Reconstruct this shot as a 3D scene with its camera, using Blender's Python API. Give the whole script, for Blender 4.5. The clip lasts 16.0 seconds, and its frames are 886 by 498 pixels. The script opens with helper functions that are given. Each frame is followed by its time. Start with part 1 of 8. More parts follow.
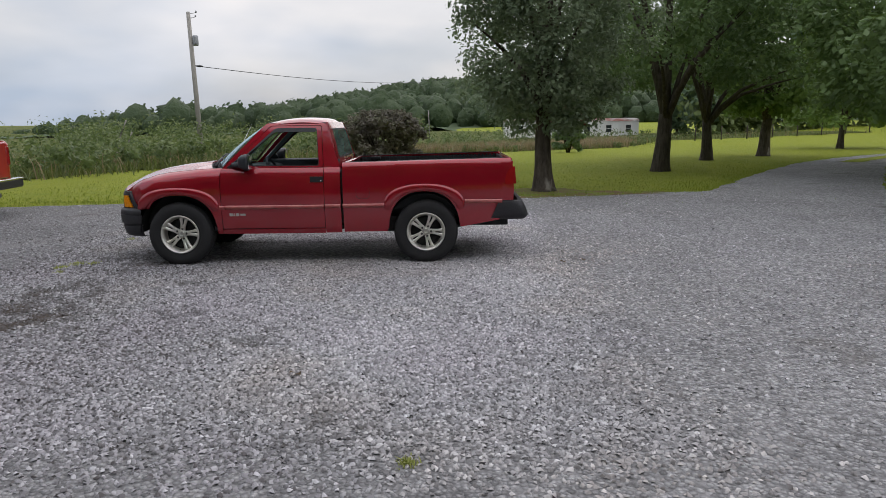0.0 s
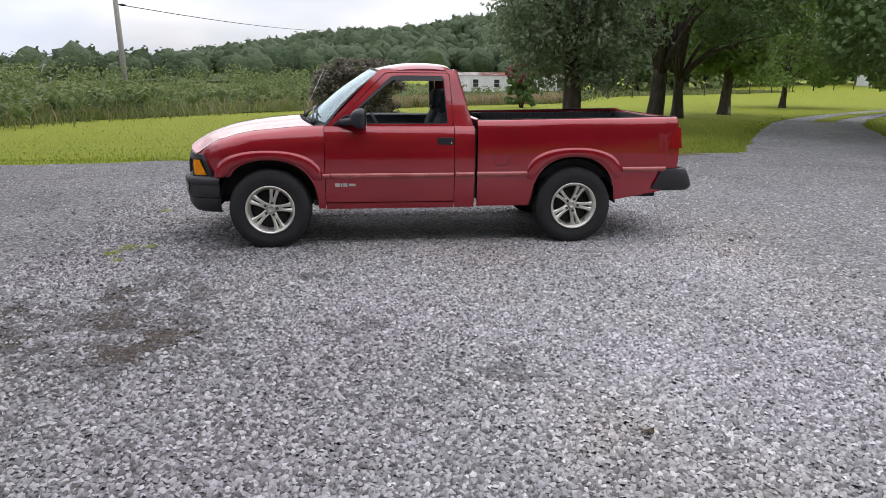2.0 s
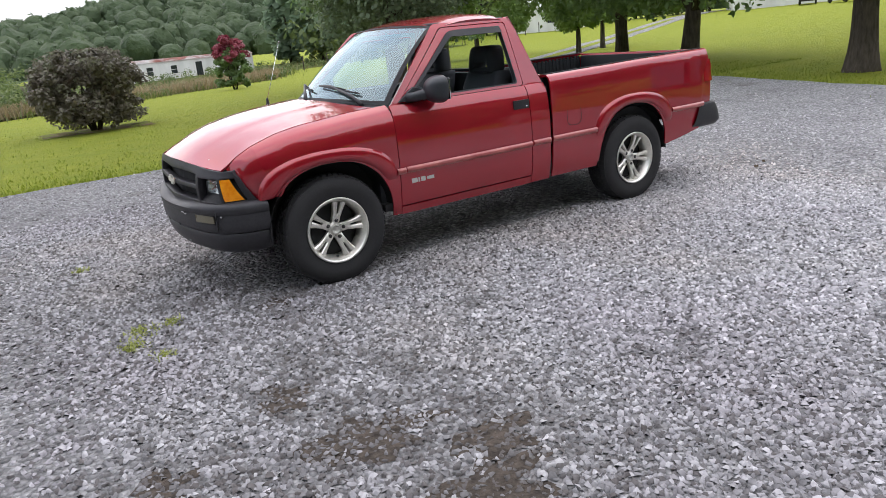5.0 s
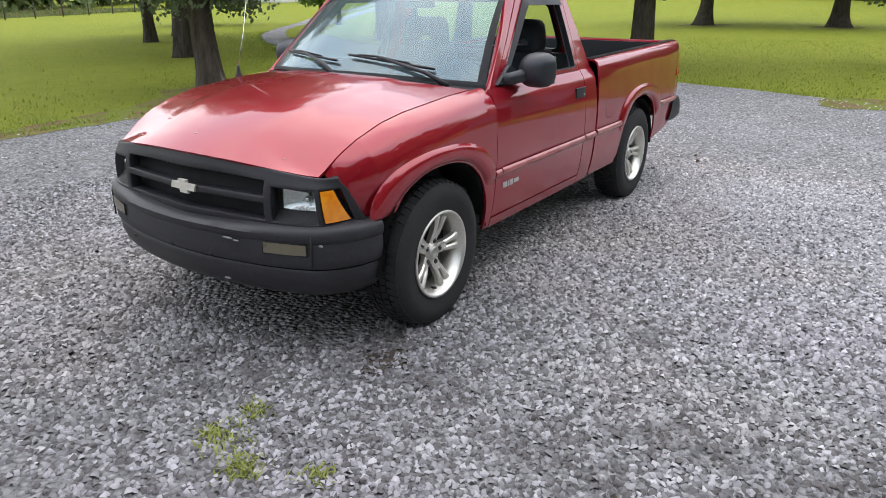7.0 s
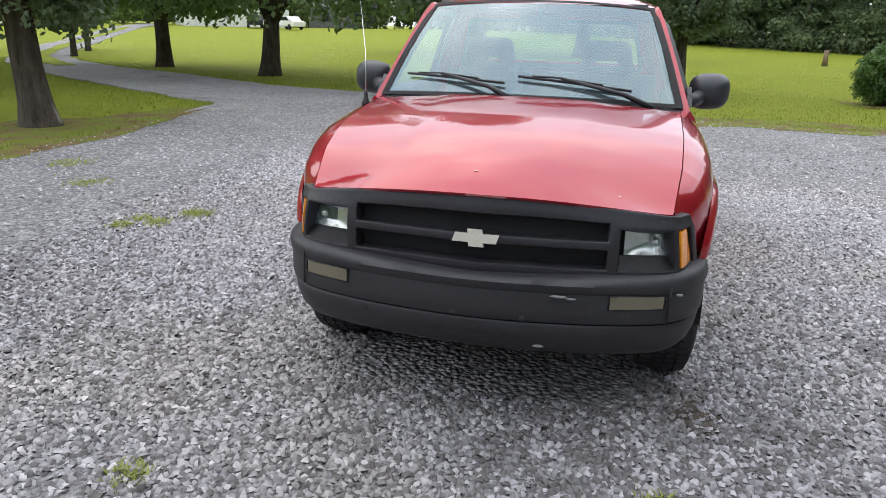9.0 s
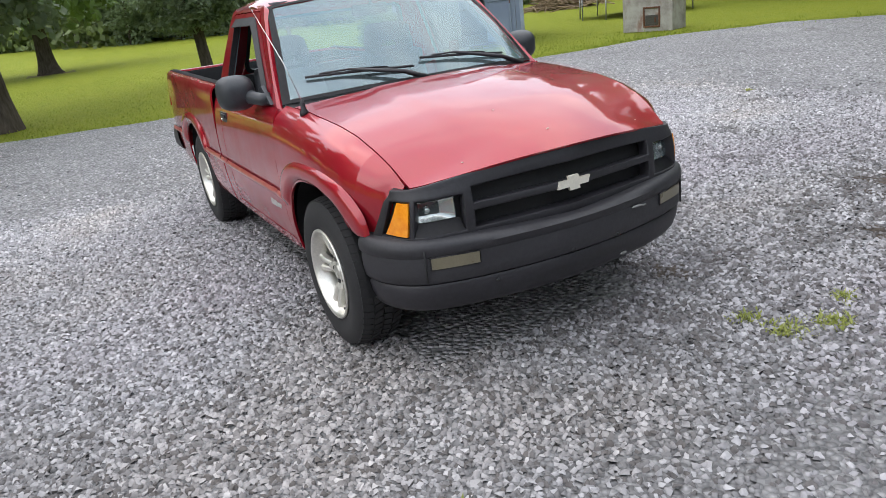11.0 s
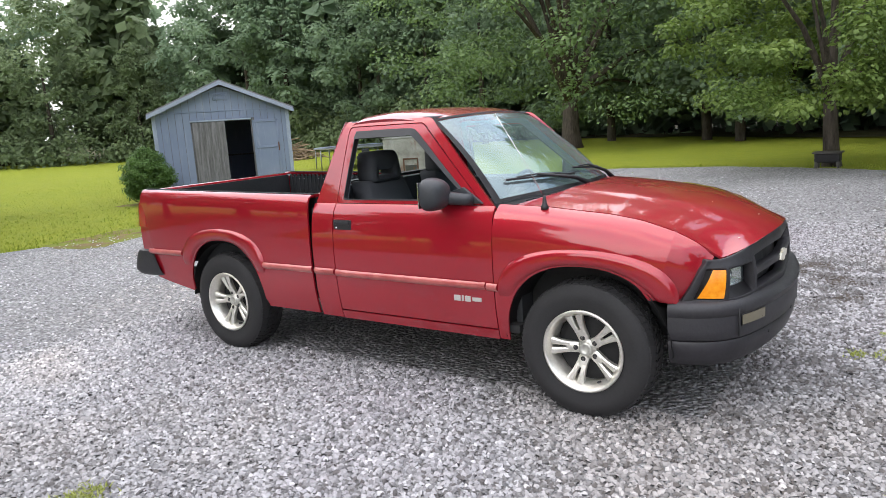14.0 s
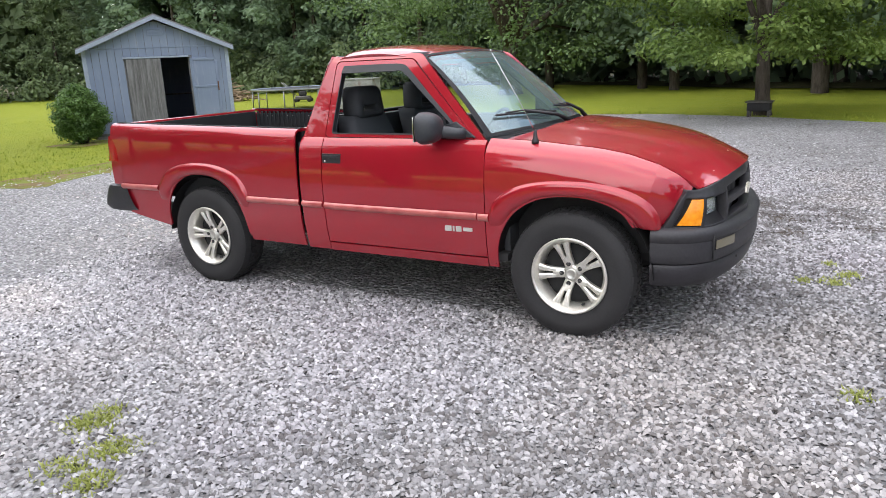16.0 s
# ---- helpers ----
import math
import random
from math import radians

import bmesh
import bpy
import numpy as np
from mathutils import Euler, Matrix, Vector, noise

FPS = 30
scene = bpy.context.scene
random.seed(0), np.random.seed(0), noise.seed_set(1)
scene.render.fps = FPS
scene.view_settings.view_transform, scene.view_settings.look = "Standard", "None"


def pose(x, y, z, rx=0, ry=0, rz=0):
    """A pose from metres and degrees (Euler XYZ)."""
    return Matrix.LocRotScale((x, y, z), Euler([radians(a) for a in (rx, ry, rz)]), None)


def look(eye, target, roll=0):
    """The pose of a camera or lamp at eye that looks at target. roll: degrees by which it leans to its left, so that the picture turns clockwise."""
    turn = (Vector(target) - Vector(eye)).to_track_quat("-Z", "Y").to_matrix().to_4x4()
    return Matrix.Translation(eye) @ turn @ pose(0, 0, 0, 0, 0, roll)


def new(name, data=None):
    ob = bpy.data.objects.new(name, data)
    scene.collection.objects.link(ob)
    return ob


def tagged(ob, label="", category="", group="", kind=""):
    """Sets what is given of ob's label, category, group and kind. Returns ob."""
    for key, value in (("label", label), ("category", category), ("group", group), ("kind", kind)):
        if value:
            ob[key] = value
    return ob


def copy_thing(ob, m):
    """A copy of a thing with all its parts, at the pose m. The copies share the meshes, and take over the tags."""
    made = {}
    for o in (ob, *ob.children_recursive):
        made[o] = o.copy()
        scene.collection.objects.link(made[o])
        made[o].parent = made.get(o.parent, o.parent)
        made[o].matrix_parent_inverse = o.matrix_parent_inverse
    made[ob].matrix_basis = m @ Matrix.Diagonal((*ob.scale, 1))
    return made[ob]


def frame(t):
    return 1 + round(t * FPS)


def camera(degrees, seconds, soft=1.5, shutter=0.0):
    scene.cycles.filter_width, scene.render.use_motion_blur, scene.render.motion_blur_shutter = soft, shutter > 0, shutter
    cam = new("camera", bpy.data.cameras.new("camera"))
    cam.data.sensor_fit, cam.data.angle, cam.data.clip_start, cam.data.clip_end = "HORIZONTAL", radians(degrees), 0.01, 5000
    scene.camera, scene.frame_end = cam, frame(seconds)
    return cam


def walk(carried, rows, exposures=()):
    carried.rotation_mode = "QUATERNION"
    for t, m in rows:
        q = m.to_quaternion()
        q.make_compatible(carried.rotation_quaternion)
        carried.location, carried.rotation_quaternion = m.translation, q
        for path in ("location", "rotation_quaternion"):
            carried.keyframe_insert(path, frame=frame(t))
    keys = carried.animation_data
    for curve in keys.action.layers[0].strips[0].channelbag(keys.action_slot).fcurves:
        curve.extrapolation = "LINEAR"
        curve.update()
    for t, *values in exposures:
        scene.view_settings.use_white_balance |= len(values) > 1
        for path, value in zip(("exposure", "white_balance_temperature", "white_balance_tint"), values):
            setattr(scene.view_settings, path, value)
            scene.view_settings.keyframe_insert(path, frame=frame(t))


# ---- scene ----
cam = camera(64.5, 16.0, 0.85)
PATH = [
    (0, (1.563, -8.526, 1.566), (1.558, -6.559, 1.205), -0.7),
    (0.5, (1.0, -8.04, 1.526), (1.125, -6.084, 1.127), -0.2),
    (1, (0.411, -7.698, 1.489), (0.564, -5.756, 1.036), -0.0),
    (1.5, (-0.08, -7.39, 1.492), (0.154, -5.474, 0.968), -1.2),
    (2, (-0.607, -7.0, 1.531), (-0.371, -5.075, 1.043), 0.5),
    (2.5, (-1.138, -6.778, 1.523), (-0.819, -4.86, 1.056), 3.3),
    (2.9, (-1.541, -6.484, 1.491), (-1.048, -4.609, 0.996), 0.3),
    (3, (-1.638, -6.398, 1.512), (-1.071, -4.544, 1.021), -0.5),
    (3.5, (-2.14, -6.1, 1.514), (-1.439, -4.292, 1.023), -1.4),
    (4, (-2.552, -5.759, 1.519), (-1.629, -4.07, 0.977), -1.9),
    (4.5, (-2.878, -5.216, 1.531), (-1.921, -3.541, 1.002), -2.5),
    (4.7, (-2.977, -5.075, 1.518), (-2.031, -3.404, 0.957), -4.3),
    (6.8, (-3.889, -2.821, 1.435), (-2.328, -1.745, 0.796), -2.0),
    (7, (-3.986, -2.559, 1.517), (-2.418, -1.524, 0.833), 0.3),
    (7.5, (-4.119, -1.966, 1.449), (-2.46, -1.028, 0.844), -1.1),
    (7.7, (-4.155, -1.776, 1.447), (-2.389, -1.01, 0.904), -0.3),
    (8, (-4.207, -1.509, 1.451), (-2.417, -0.823, 0.883), -2.7),
    (8.5, (-4.353, -0.959, 1.458), (-2.519, -0.453, 0.842), 1.2),
    (9, (-4.427, -0.402, 1.417), (-2.566, 0.018, 0.815), 1.6),
    (9.2, (-4.463, -0.168, 1.451), (-2.59, 0.151, 0.828), 1.5),
    (11.3, (-4.258, 2.049, 1.494), (-2.63, 1.027, 0.939), -7.0),
    (11.5, (-4.215, 2.266, 1.476), (-2.577, 1.2, 1.054), -7.6),
    (12, (-4.083, 2.761, 1.531), (-2.54, 1.577, 1.066), -9.3),
    (12.5, (-3.724, 3.21, 1.518), (-2.22, 1.975, 1.056), -8.3),
    (13, (-3.404, 3.611, 1.49), (-2.067, 2.204, 1.007), -5.3),
    (13.5, (-3.09, 3.771, 1.525), (-1.861, 2.272, 1.028), -7.5),
    (14, (-2.772, 3.94, 1.518), (-1.634, 2.333, 1.164), -3.8),
    (14.5, (-2.64, 4.275, 1.522), (-1.562, 2.645, 1.099), -6.7),
    (15, (-2.572, 4.376, 1.498), (-1.559, 2.705, 1.069), -1.9),
    (15.5, (-2.549, 4.379, 1.482), (-1.558, 2.702, 1.03), -0.4),
    (16, (-2.598, 4.286, 1.486), (-1.632, 2.611, 0.976), -2.6),
]
walk(cam, [(t, look(e, a, r)) for t, e, a, r in PATH], [(0, -0.02, 6480, 13), (1.5, 0.44, 6460, 14), (2.5, 0.50, 6440, 15), (3, 0.58, 6430, 15), (8, 0.76, 6370, 11), (12, 0.78, 6400, 10), (14, 1.10, 6480, 12), (16, 1.14, 6480, 13)])

# ---- world, sun and exposure ----
world = bpy.data.worlds.new("sky")
scene.world = world
world.use_nodes = True
wn, wl = world.node_tree.nodes, world.node_tree.links
wn.clear()
w_out = wn.new("ShaderNodeOutputWorld")
w_bg = wn.new("ShaderNodeBackground")
w_bg.inputs["Strength"].default_value = 0.106
w_sky = wn.new("ShaderNodeTexSky")
w_sky.sky_type = "NISHITA"
w_sky.sun_disc = False
SUN_EL, SUN_AZ = 56.0, 62.0          # degrees; azimuth from +y towards +x
w_sky.sun_elevation = radians(SUN_EL)
w_sky.sun_rotation = radians(SUN_AZ)
w_sky.dust_density = 3.0
w_co = wn.new("ShaderNodeTexCoord")
w_map = wn.new("ShaderNodeMapping")
w_map.inputs["Scale"].default_value = (1.0, 1.0, 2.6)
w_noise = wn.new("ShaderNodeTexNoise")
w_noise.inputs["Scale"].default_value = 2.3
w_noise.inputs["Detail"].default_value = 6.0
w_noise.inputs["Roughness"].default_value = 0.5
w_ramp = wn.new("ShaderNodeValToRGB")
w_ramp.color_ramp.elements[0].position, w_ramp.color_ramp.elements[1].position = 0.36, 0.62
w_ramp.color_ramp.elements[0].color = (0.62, 0.62, 0.62, 1)
w_ramp.color_ramp.elements[1].color = (0.97, 0.97, 0.97, 1)
w_noise2 = wn.new("ShaderNodeTexNoise")
w_noise2.inputs["Scale"].default_value = 1.6
w_noise2.inputs["Detail"].default_value = 4.0
w_cloud = wn.new("ShaderNodeMix")
w_cloud.data_type = "RGBA"
w_cloud.inputs["A"].default_value = (4.7, 5.6, 6.8, 1)
w_cloud.inputs["B"].default_value = (8.8, 8.7, 8.6, 1)
w_mix = wn.new("ShaderNodeMix")
w_mix.data_type = "RGBA"
wl.new(w_co.outputs["Generated"], w_map.inputs["Vector"])
wl.new(w_map.outputs["Vector"], w_noise.inputs["Vector"])
wl.new(w_map.outputs["Vector"], w_noise2.inputs["Vector"])
wl.new(w_noise.outputs["Fac"], w_ramp.inputs["Fac"])
wl.new(w_ramp.outputs["Color"], w_mix.inputs["Factor"])
w_ramp2 = wn.new("ShaderNodeValToRGB")
w_ramp2.color_ramp.elements[0].position, w_ramp2.color_ramp.elements[1].position = 0.42, 0.6
wl.new(w_noise2.outputs["Fac"], w_ramp2.inputs["Fac"])
wl.new(w_ramp2.outputs["Color"], w_cloud.inputs["Factor"])
wl.new(w_sky.outputs["Color"], w_mix.inputs["A"])
wl.new(w_cloud.outputs["Result"], w_mix.inputs["B"])
# a covered sky is brighter overhead than at the horizon
w_sep = wn.new("ShaderNodeSeparateXYZ")
w_grad = wn.new("ShaderNodeMapRange")
w_grad.inputs["From Min"].default_value, w_grad.inputs["From Max"].default_value = 0.12, 1.0
w_grad.inputs["To Min"].default_value, w_grad.inputs["To Max"].default_value = 1.0, 1.35
w_mul = wn.new("ShaderNodeVectorMath")
w_mul.operation = "SCALE"
wl.new(w_co.outputs["Generated"], w_sep.inputs["Vector"])
wl.new(w_sep.outputs["Z"], w_grad.inputs["Value"])
wl.new(w_mix.outputs["Result"], w_mul.inputs[0])
wl.new(w_grad.outputs["Result"], w_mul.inputs["Scale"])
wl.new(w_mul.outputs["Vector"], w_bg.inputs["Color"])
wl.new(w_bg.outputs["Background"], w_out.inputs["Surface"])

sun_data = bpy.data.lights.new("sun", "SUN")
sun_data.energy = 1.4
sun_data.angle = radians(150)
sun_data.color = (1.0, 0.96, 0.92)
sun = new("sun", sun_data)
_sd = Vector((math.sin(radians(SUN_AZ)) * math.cos(radians(SUN_EL)), math.cos(radians(SUN_AZ)) * math.cos(radians(SUN_EL)), math.sin(radians(SUN_EL))))
sun.matrix_world = look(_sd * 60, (0, 0, 0))

# ---- helpers for meshes and materials ----
def part(name, bm, material, parent=None, label="", smooth=True, sharp=38.0):
    """Links a bmesh as one mesh object under a thing or part."""
    if smooth:
        lim = radians(sharp)
        for f in bm.faces:
            f.smooth = True
        for e in bm.edges:
            if len(e.link_faces) == 2 and e.calc_face_angle(0.0) > lim:
                e.smooth = False
    me = bpy.data.meshes.new(name)
    bm.to_mesh(me)
    bm.free()
    for m in material if isinstance(material, (list, tuple)) else [material]:
        me.materials.append(m)
    ob = new(name, me)
    if parent is not None:
        ob.parent = parent
    if label:
        ob["label"] = label
    return ob


def np_object(name, verts, faces, material, parent=None, attr=None, smooth=False):
    """A mesh object from arrays: verts (n, 3), faces (m, k). attr: one number a face."""
    me = bpy.data.meshes.new(name)
    verts, faces = np.ascontiguousarray(verts, np.float32), np.ascontiguousarray(faces, np.int32)
    m, k = faces.shape
    me.vertices.add(len(verts))
    me.vertices.foreach_set("co", verts.ravel())
    me.loops.add(m * k)
    me.loops.foreach_set("vertex_index", faces.ravel())
    me.polygons.add(m)
    me.polygons.foreach_set("loop_start", np.arange(0, m * k, k, dtype=np.int32))
    me.polygons.foreach_set("loop_total", np.full(m, k, np.int32))
    if smooth:
        me.polygons.foreach_set("use_smooth", np.ones(m, bool))
    me.update(calc_edges=True)
    if attr is not None:
        a = me.attributes.new("vary", "FLOAT", "FACE")
        a.data.foreach_set("value", np.ascontiguousarray(attr, np.float32))
    for mm in material if isinstance(material, (list, tuple)) else [material]:
        me.materials.append(mm)
    ob = new(name, me)
    if parent is not None:
        ob.parent = parent
    return ob


def empty(name, at=(0, 0, 0)):
    ob = new(name)
    ob.empty_display_size = 0.2
    ob.location = at
    return ob


def bm_box(bm, x0, x1, y0, y1, z0, z1, bevel=0.0, seg=2):
    vs = [bm.verts.new((x, y, z)) for x in (x0, x1) for y in (y0, y1) for z in (z0, z1)]
    idx = ((0, 1, 3, 2), (4, 6, 7, 5), (0, 4, 5, 1), (2, 3, 7, 6), (0, 2, 6, 4), (1, 5, 7, 3))
    fs = [bm.faces.new([vs[i] for i in f]) for f in idx]
    if bevel:
        es = list({e for f in fs for e in f.edges})
        bmesh.ops.bevel(bm, geom=es, offset=bevel, segments=seg, affect="EDGES", profile=0.6)
    return vs


def box(name, x0, x1, y0, y1, z0, z1, material, parent=None, label="", bevel=0.004, seg=2):
    bm = bmesh.new()
    bm_box(bm, x0, x1, y0, y1, z0, z1, bevel, seg)
    return part(name, bm, material, parent, label)


def bm_tube(bm, path, radii, sides=10, cap=True):
    """A tube along a path of points; radii one number or one for each point."""
    path = [Vector(p) for p in path]
    if not isinstance(radii, (list, tuple)):
        radii = [radii] * len(path)
    rings = []
    up = Vector((0.0, 0.0, 1.0))
    for i, p in enumerate(path):
        d = (path[min(i + 1, len(path) - 1)] - path[max(i - 1, 0)]).normalized()
        ref = up if abs(d.z) < 0.95 else Vector((1.0, 0.0, 0.0))
        a = d.cross(ref).normalized()
        b = d.cross(a).normalized()
        rings.append([bm.verts.new(p + radii[i] * (math.cos(2 * math.pi * k / sides) * a + math.sin(2 * math.pi * k / sides) * b)) for k in range(sides)])
    for r0, r1 in zip(rings, rings[1:]):
        for k in range(sides):
            bm.faces.new((r0[k], r0[(k + 1) % sides], r1[(k + 1) % sides], r1[k]))
    if cap:
        bm.faces.new(list(reversed(rings[0])))
        bm.faces.new(rings[-1])


def bm_lathe(bm, profile, axis="y", n=40, centre=(0, 0, 0), close=False):
    """Turns a profile of (radius, along) about an axis."""
    c = Vector(centre)
    rings = []
    for r, h in profile:
        ring = []
        for k in range(n):
            a = 2 * math.pi * k / n
            u, v = r * math.cos(a), r * math.sin(a)
            ring.append(bm.verts.new(c + Vector((u, h, v) if axis == "y" else (u, v, h))))
        rings.append(ring)
    pairs = list(zip(rings, rings[1:]))
    if close:
        pairs.append((rings[-1], rings[0]))
    for r0, r1 in pairs:
        for k in range(n):
            bm.faces.new((r0[k], r0[(k + 1) % n], r1[(k + 1) % n], r1[k]))
    return rings


def bm_grid(bm, fn, nu, nv):
    """A sheet of quads from fn(u, v), u and v in 0..1."""
    g = [[bm.verts.new(fn(i / nu, j / nv)) for j in range(nv + 1)] for i in range(nu + 1)]
    for i in range(nu):
        for j in range(nv):
            bm.faces.new((g[i][j], g[i + 1][j], g[i + 1][j + 1], g[i][j + 1]))
    return g


def prism(bm, outline, y0, y1, bevel=0.0):
    """A closed outline of (x, z) carried from y0 to y1."""
    a = [bm.verts.new((x, y0, z)) for x, z in outline]
    b = [bm.verts.new((x, y1, z)) for x, z in outline]
    fs = [bm.faces.new(a), bm.faces.new(list(reversed(b)))]
    n = len(outline)
    for i in range(n):
        fs.append(bm.faces.new((a[i], b[i], b[(i + 1) % n], a[(i + 1) % n])))
    bmesh.ops.recalc_face_normals(bm, faces=bm.faces[:])
    if bevel:
        bmesh.ops.bevel(bm, geom=list({e for f in fs for e in f.edges}), offset=bevel, segments=2, affect="EDGES", profile=0.6)


def lerp(x, xs, ys):
    return float(np.interp(x, xs, ys))


def smooth01(x):
    x = min(1.0, max(0.0, x))
    return x * x * (3 - 2 * x)


class Nodes:
    """A material in the making."""

    def __init__(self, name, base=(0.5, 0.5, 0.5), rough=0.6, metal=0.0, coat=0.0, spec=0.5):
        self.m = bpy.data.materials.new(name)
        self.m.use_nodes = True
        self.n, self.l = self.m.node_tree.nodes, self.m.node_tree.links
        self.b = self.n["Principled BSDF"]
        self.set(base, rough, metal, coat, spec)
        self.co = self.n.new("ShaderNodeTexCoord")

    def set(self, base, rough, metal, coat, spec):
        i = self.b.inputs
        i["Base Color"].default_value = (*base, 1)
        i["Roughness"].default_value = rough
        i["Metallic"].default_value = metal
        i["Coat Weight"].default_value = coat
        i["Coat Roughness"].default_value = 0.06
        i["Specular IOR Level"].default_value = spec

    def noise(self, scale, detail=4.0, rough=0.55, stretch=None, space="Object"):
        t = self.n.new("ShaderNodeTexNoise")
        t.inputs["Scale"].default_value = scale
        t.inputs["Detail"].default_value = detail
        t.inputs["Roughness"].default_value = rough
        src = self.co.outputs[space]
        if stretch:
            mp = self.n.new("ShaderNodeMapping")
            mp.inputs["Scale"].default_value = stretch
            self.l.new(src, mp.inputs["Vector"])
            src = mp.outputs["Vector"]
        self.l.new(src, t.inputs["Vector"])
        return t.outputs["Fac"]

    def ramp(self, fac, stops):
        r = self.n.new("ShaderNodeValToRGB")
        e = r.color_ramp.elements
        while len(e) < len(stops):
            e.new(0.5)
        for k, (p, c) in enumerate(stops):
            e[k].position = p
            e[k].color = (*c, 1) if isinstance(c, tuple) else (c, c, c, 1)
        self.l.new(fac, r.inputs["Fac"])
        return r.outputs["Color"]

    def mix(self, fac, a, b, mode="MIX"):
        x = self.n.new("ShaderNodeMix")
        x.data_type = "RGBA"
        x.blend_type = mode
        for key, v in (("Factor", fac), ("A", a), ("B", b)):
            if isinstance(v, (int, float)):
                x.inputs[key].default_value = v if key == "Factor" else (v, v, v, 1)
            elif isinstance(v, tuple):
                x.inputs[key].default_value = (*v, 1)
            else:
                self.l.new(v, x.inputs[key])
        return x.outputs["Result"]

    def random(self):
        return self.n.new("ShaderNodeObjectInfo").outputs["Random"]

    def attr(self, name):
        a = self.n.new("ShaderNodeAttribute")
        a.attribute_name = name
        return a.outputs["Fac"]

    def color(self, sock):
        self.l.new(sock, self.b.inputs["Base Color"])
        return self

    def rough(self, sock):
        self.l.new(sock, self.b.inputs["Roughness"])
        return self

    def bump(self, sock, strength=0.3, dist=0.01):
        b = self.n.new("ShaderNodeBump")
        b.inputs["Strength"].default_value = strength
        b.inputs["Distance"].default_value = dist
        self.l.new(sock, b.inputs["Height"])
        self.l.new(b.outputs["Normal"], self.b.inputs["Normal"])
        return self


def mat_plain(name, base, rough=0.6, metal=0.0, var=0.18, scale=14.0, bump=0.08, coat=0.0, spec=0.5):
    """A surface with uneven colour and gloss at two scales."""
    q = Nodes(name, base, rough, metal, coat, spec)
    big, fine = q.noise(scale * 0.25, 3.0), q.noise(scale * 6, 3.0)
    lo = tuple(c * (1 - var) for c in base)
    hi = tuple(min(1, c * (1 + var)) for c in base)
    q.color(q.mix(0.5, q.ramp(big, ((0.3, lo), (0.7, hi))), q.ramp(fine, ((0.3, lo), (0.7, hi)))))
    q.rough(q.ramp(big, ((0.3, max(0.02, rough * 0.85)), (0.7, min(1, rough * 1.15)))))
    if bump:
        q.bump(fine, bump, 0.004)
    return q.m


# ---- materials ----
q = Nodes("red_paint", (0.27, 0.007, 0.020), 0.38, 0.3, 1.0, 0.05)
q.b.inputs["Coat IOR"].default_value = 1.72
d1, d2 = q.noise(1.3, 4.0), q.noise(260.0, 2.0)
q.color(q.mix(0.35, q.ramp(d1, ((0.3, (0.290, 0.008, 0.019)), (0.75, (0.370, 0.012, 0.025)))), q.ramp(d2, ((0.35, (0.28, 0.007, 0.016)), (0.7, (0.48, 0.016, 0.031))))))
q.rough(q.ramp(q.noise(5.0, 5.0), ((0.3, 0.28), (0.75, 0.42))))
q.b.inputs["Coat Roughness"].default_value = 0.03
M_RED = q.m
# paler than the body: faded paint, plus the strip's highlight put into the colour
q = Nodes("worn_highlit_trim_paint", (0.46, 0.10, 0.09), 0.32, 0.1, 0.8, 0.5)
q.color(q.ramp(q.noise(9.0, 5.0), ((0.3, (0.36, 0.050, 0.052)), (0.75, (0.54, 0.150, 0.135)))))
M_TRIMRED = q.m
M_BLACKPL = mat_plain("black_plastic", (0.019, 0.018, 0.022), 0.46, var=0.45, scale=9, bump=0.2)
q = Nodes("weathered_grey_plastic", (0.024, 0.023, 0.028), 0.5)
w1, w2 = q.noise(2.2, 6.0, 0.65, stretch=(1.0, 0.5, 1.6)), q.noise(60.0, 3.0)
c = q.ramp(w1, ((0.30, (0.015, 0.014, 0.018)), (0.55, (0.026, 0.025, 0.030)), (0.75, (0.055, 0.054, 0.058))))
q.color(q.mix(0.35, c, q.ramp(w2, ((0.3, (0.014, 0.014, 0.017)), (0.7, (0.042, 0.041, 0.045))))))
q.rough(q.ramp(w1, ((0.3, 0.38), (0.75, 0.66))))
q.bump(w2, 0.2, 0.004)
M_GREYPL = q.m
M_MIRRORPL = mat_plain("dark_mirror_plastic", (0.027, 0.030, 0.036), 0.42, var=0.2, scale=12, bump=0.06)
M_DARK = mat_plain("underbody_dark", (0.02, 0.02, 0.021), 0.8, var=0.3, bump=0.2)
M_LINER = mat_plain("bed_liner_black", (0.016, 0.017, 0.019), 0.62, var=0.3, scale=9, bump=0.2, spec=0.25)
q = Nodes("tyre_rubber", (0.017, 0.017, 0.019), 0.78)
q.color(q.mix(0.5, q.ramp(q.noise(6.0, 5.0), ((0.3, (0.013, 0.013, 0.015)), (0.75, (0.028, 0.027, 0.028)))), q.ramp(q.noise(80.0), ((0.3, (0.013, 0.013, 0.014)), (0.75, (0.026, 0.025, 0.026))))))
q.bump(q.noise(120.0), 0.15, 0.003)
M_TYRE = q.m
M_ALLOY = mat_plain("cast_alloy", (0.78, 0.76, 0.70), 0.34, 0.8, var=0.15, scale=14, bump=0.04)
M_ALLOYDIM = mat_plain("dull_alloy_barrel", (0.55, 0.54, 0.50), 0.4, 0.8, var=0.25, scale=10, bump=0.08)
M_STEEL = mat_plain("dark_steel", (0.10, 0.095, 0.09), 0.5, 0.7, var=0.4, scale=10, bump=0.15)
M_CHROME = mat_plain("chrome", (0.75, 0.75, 0.75), 0.16, 1.0, var=0.05, bump=0.0)
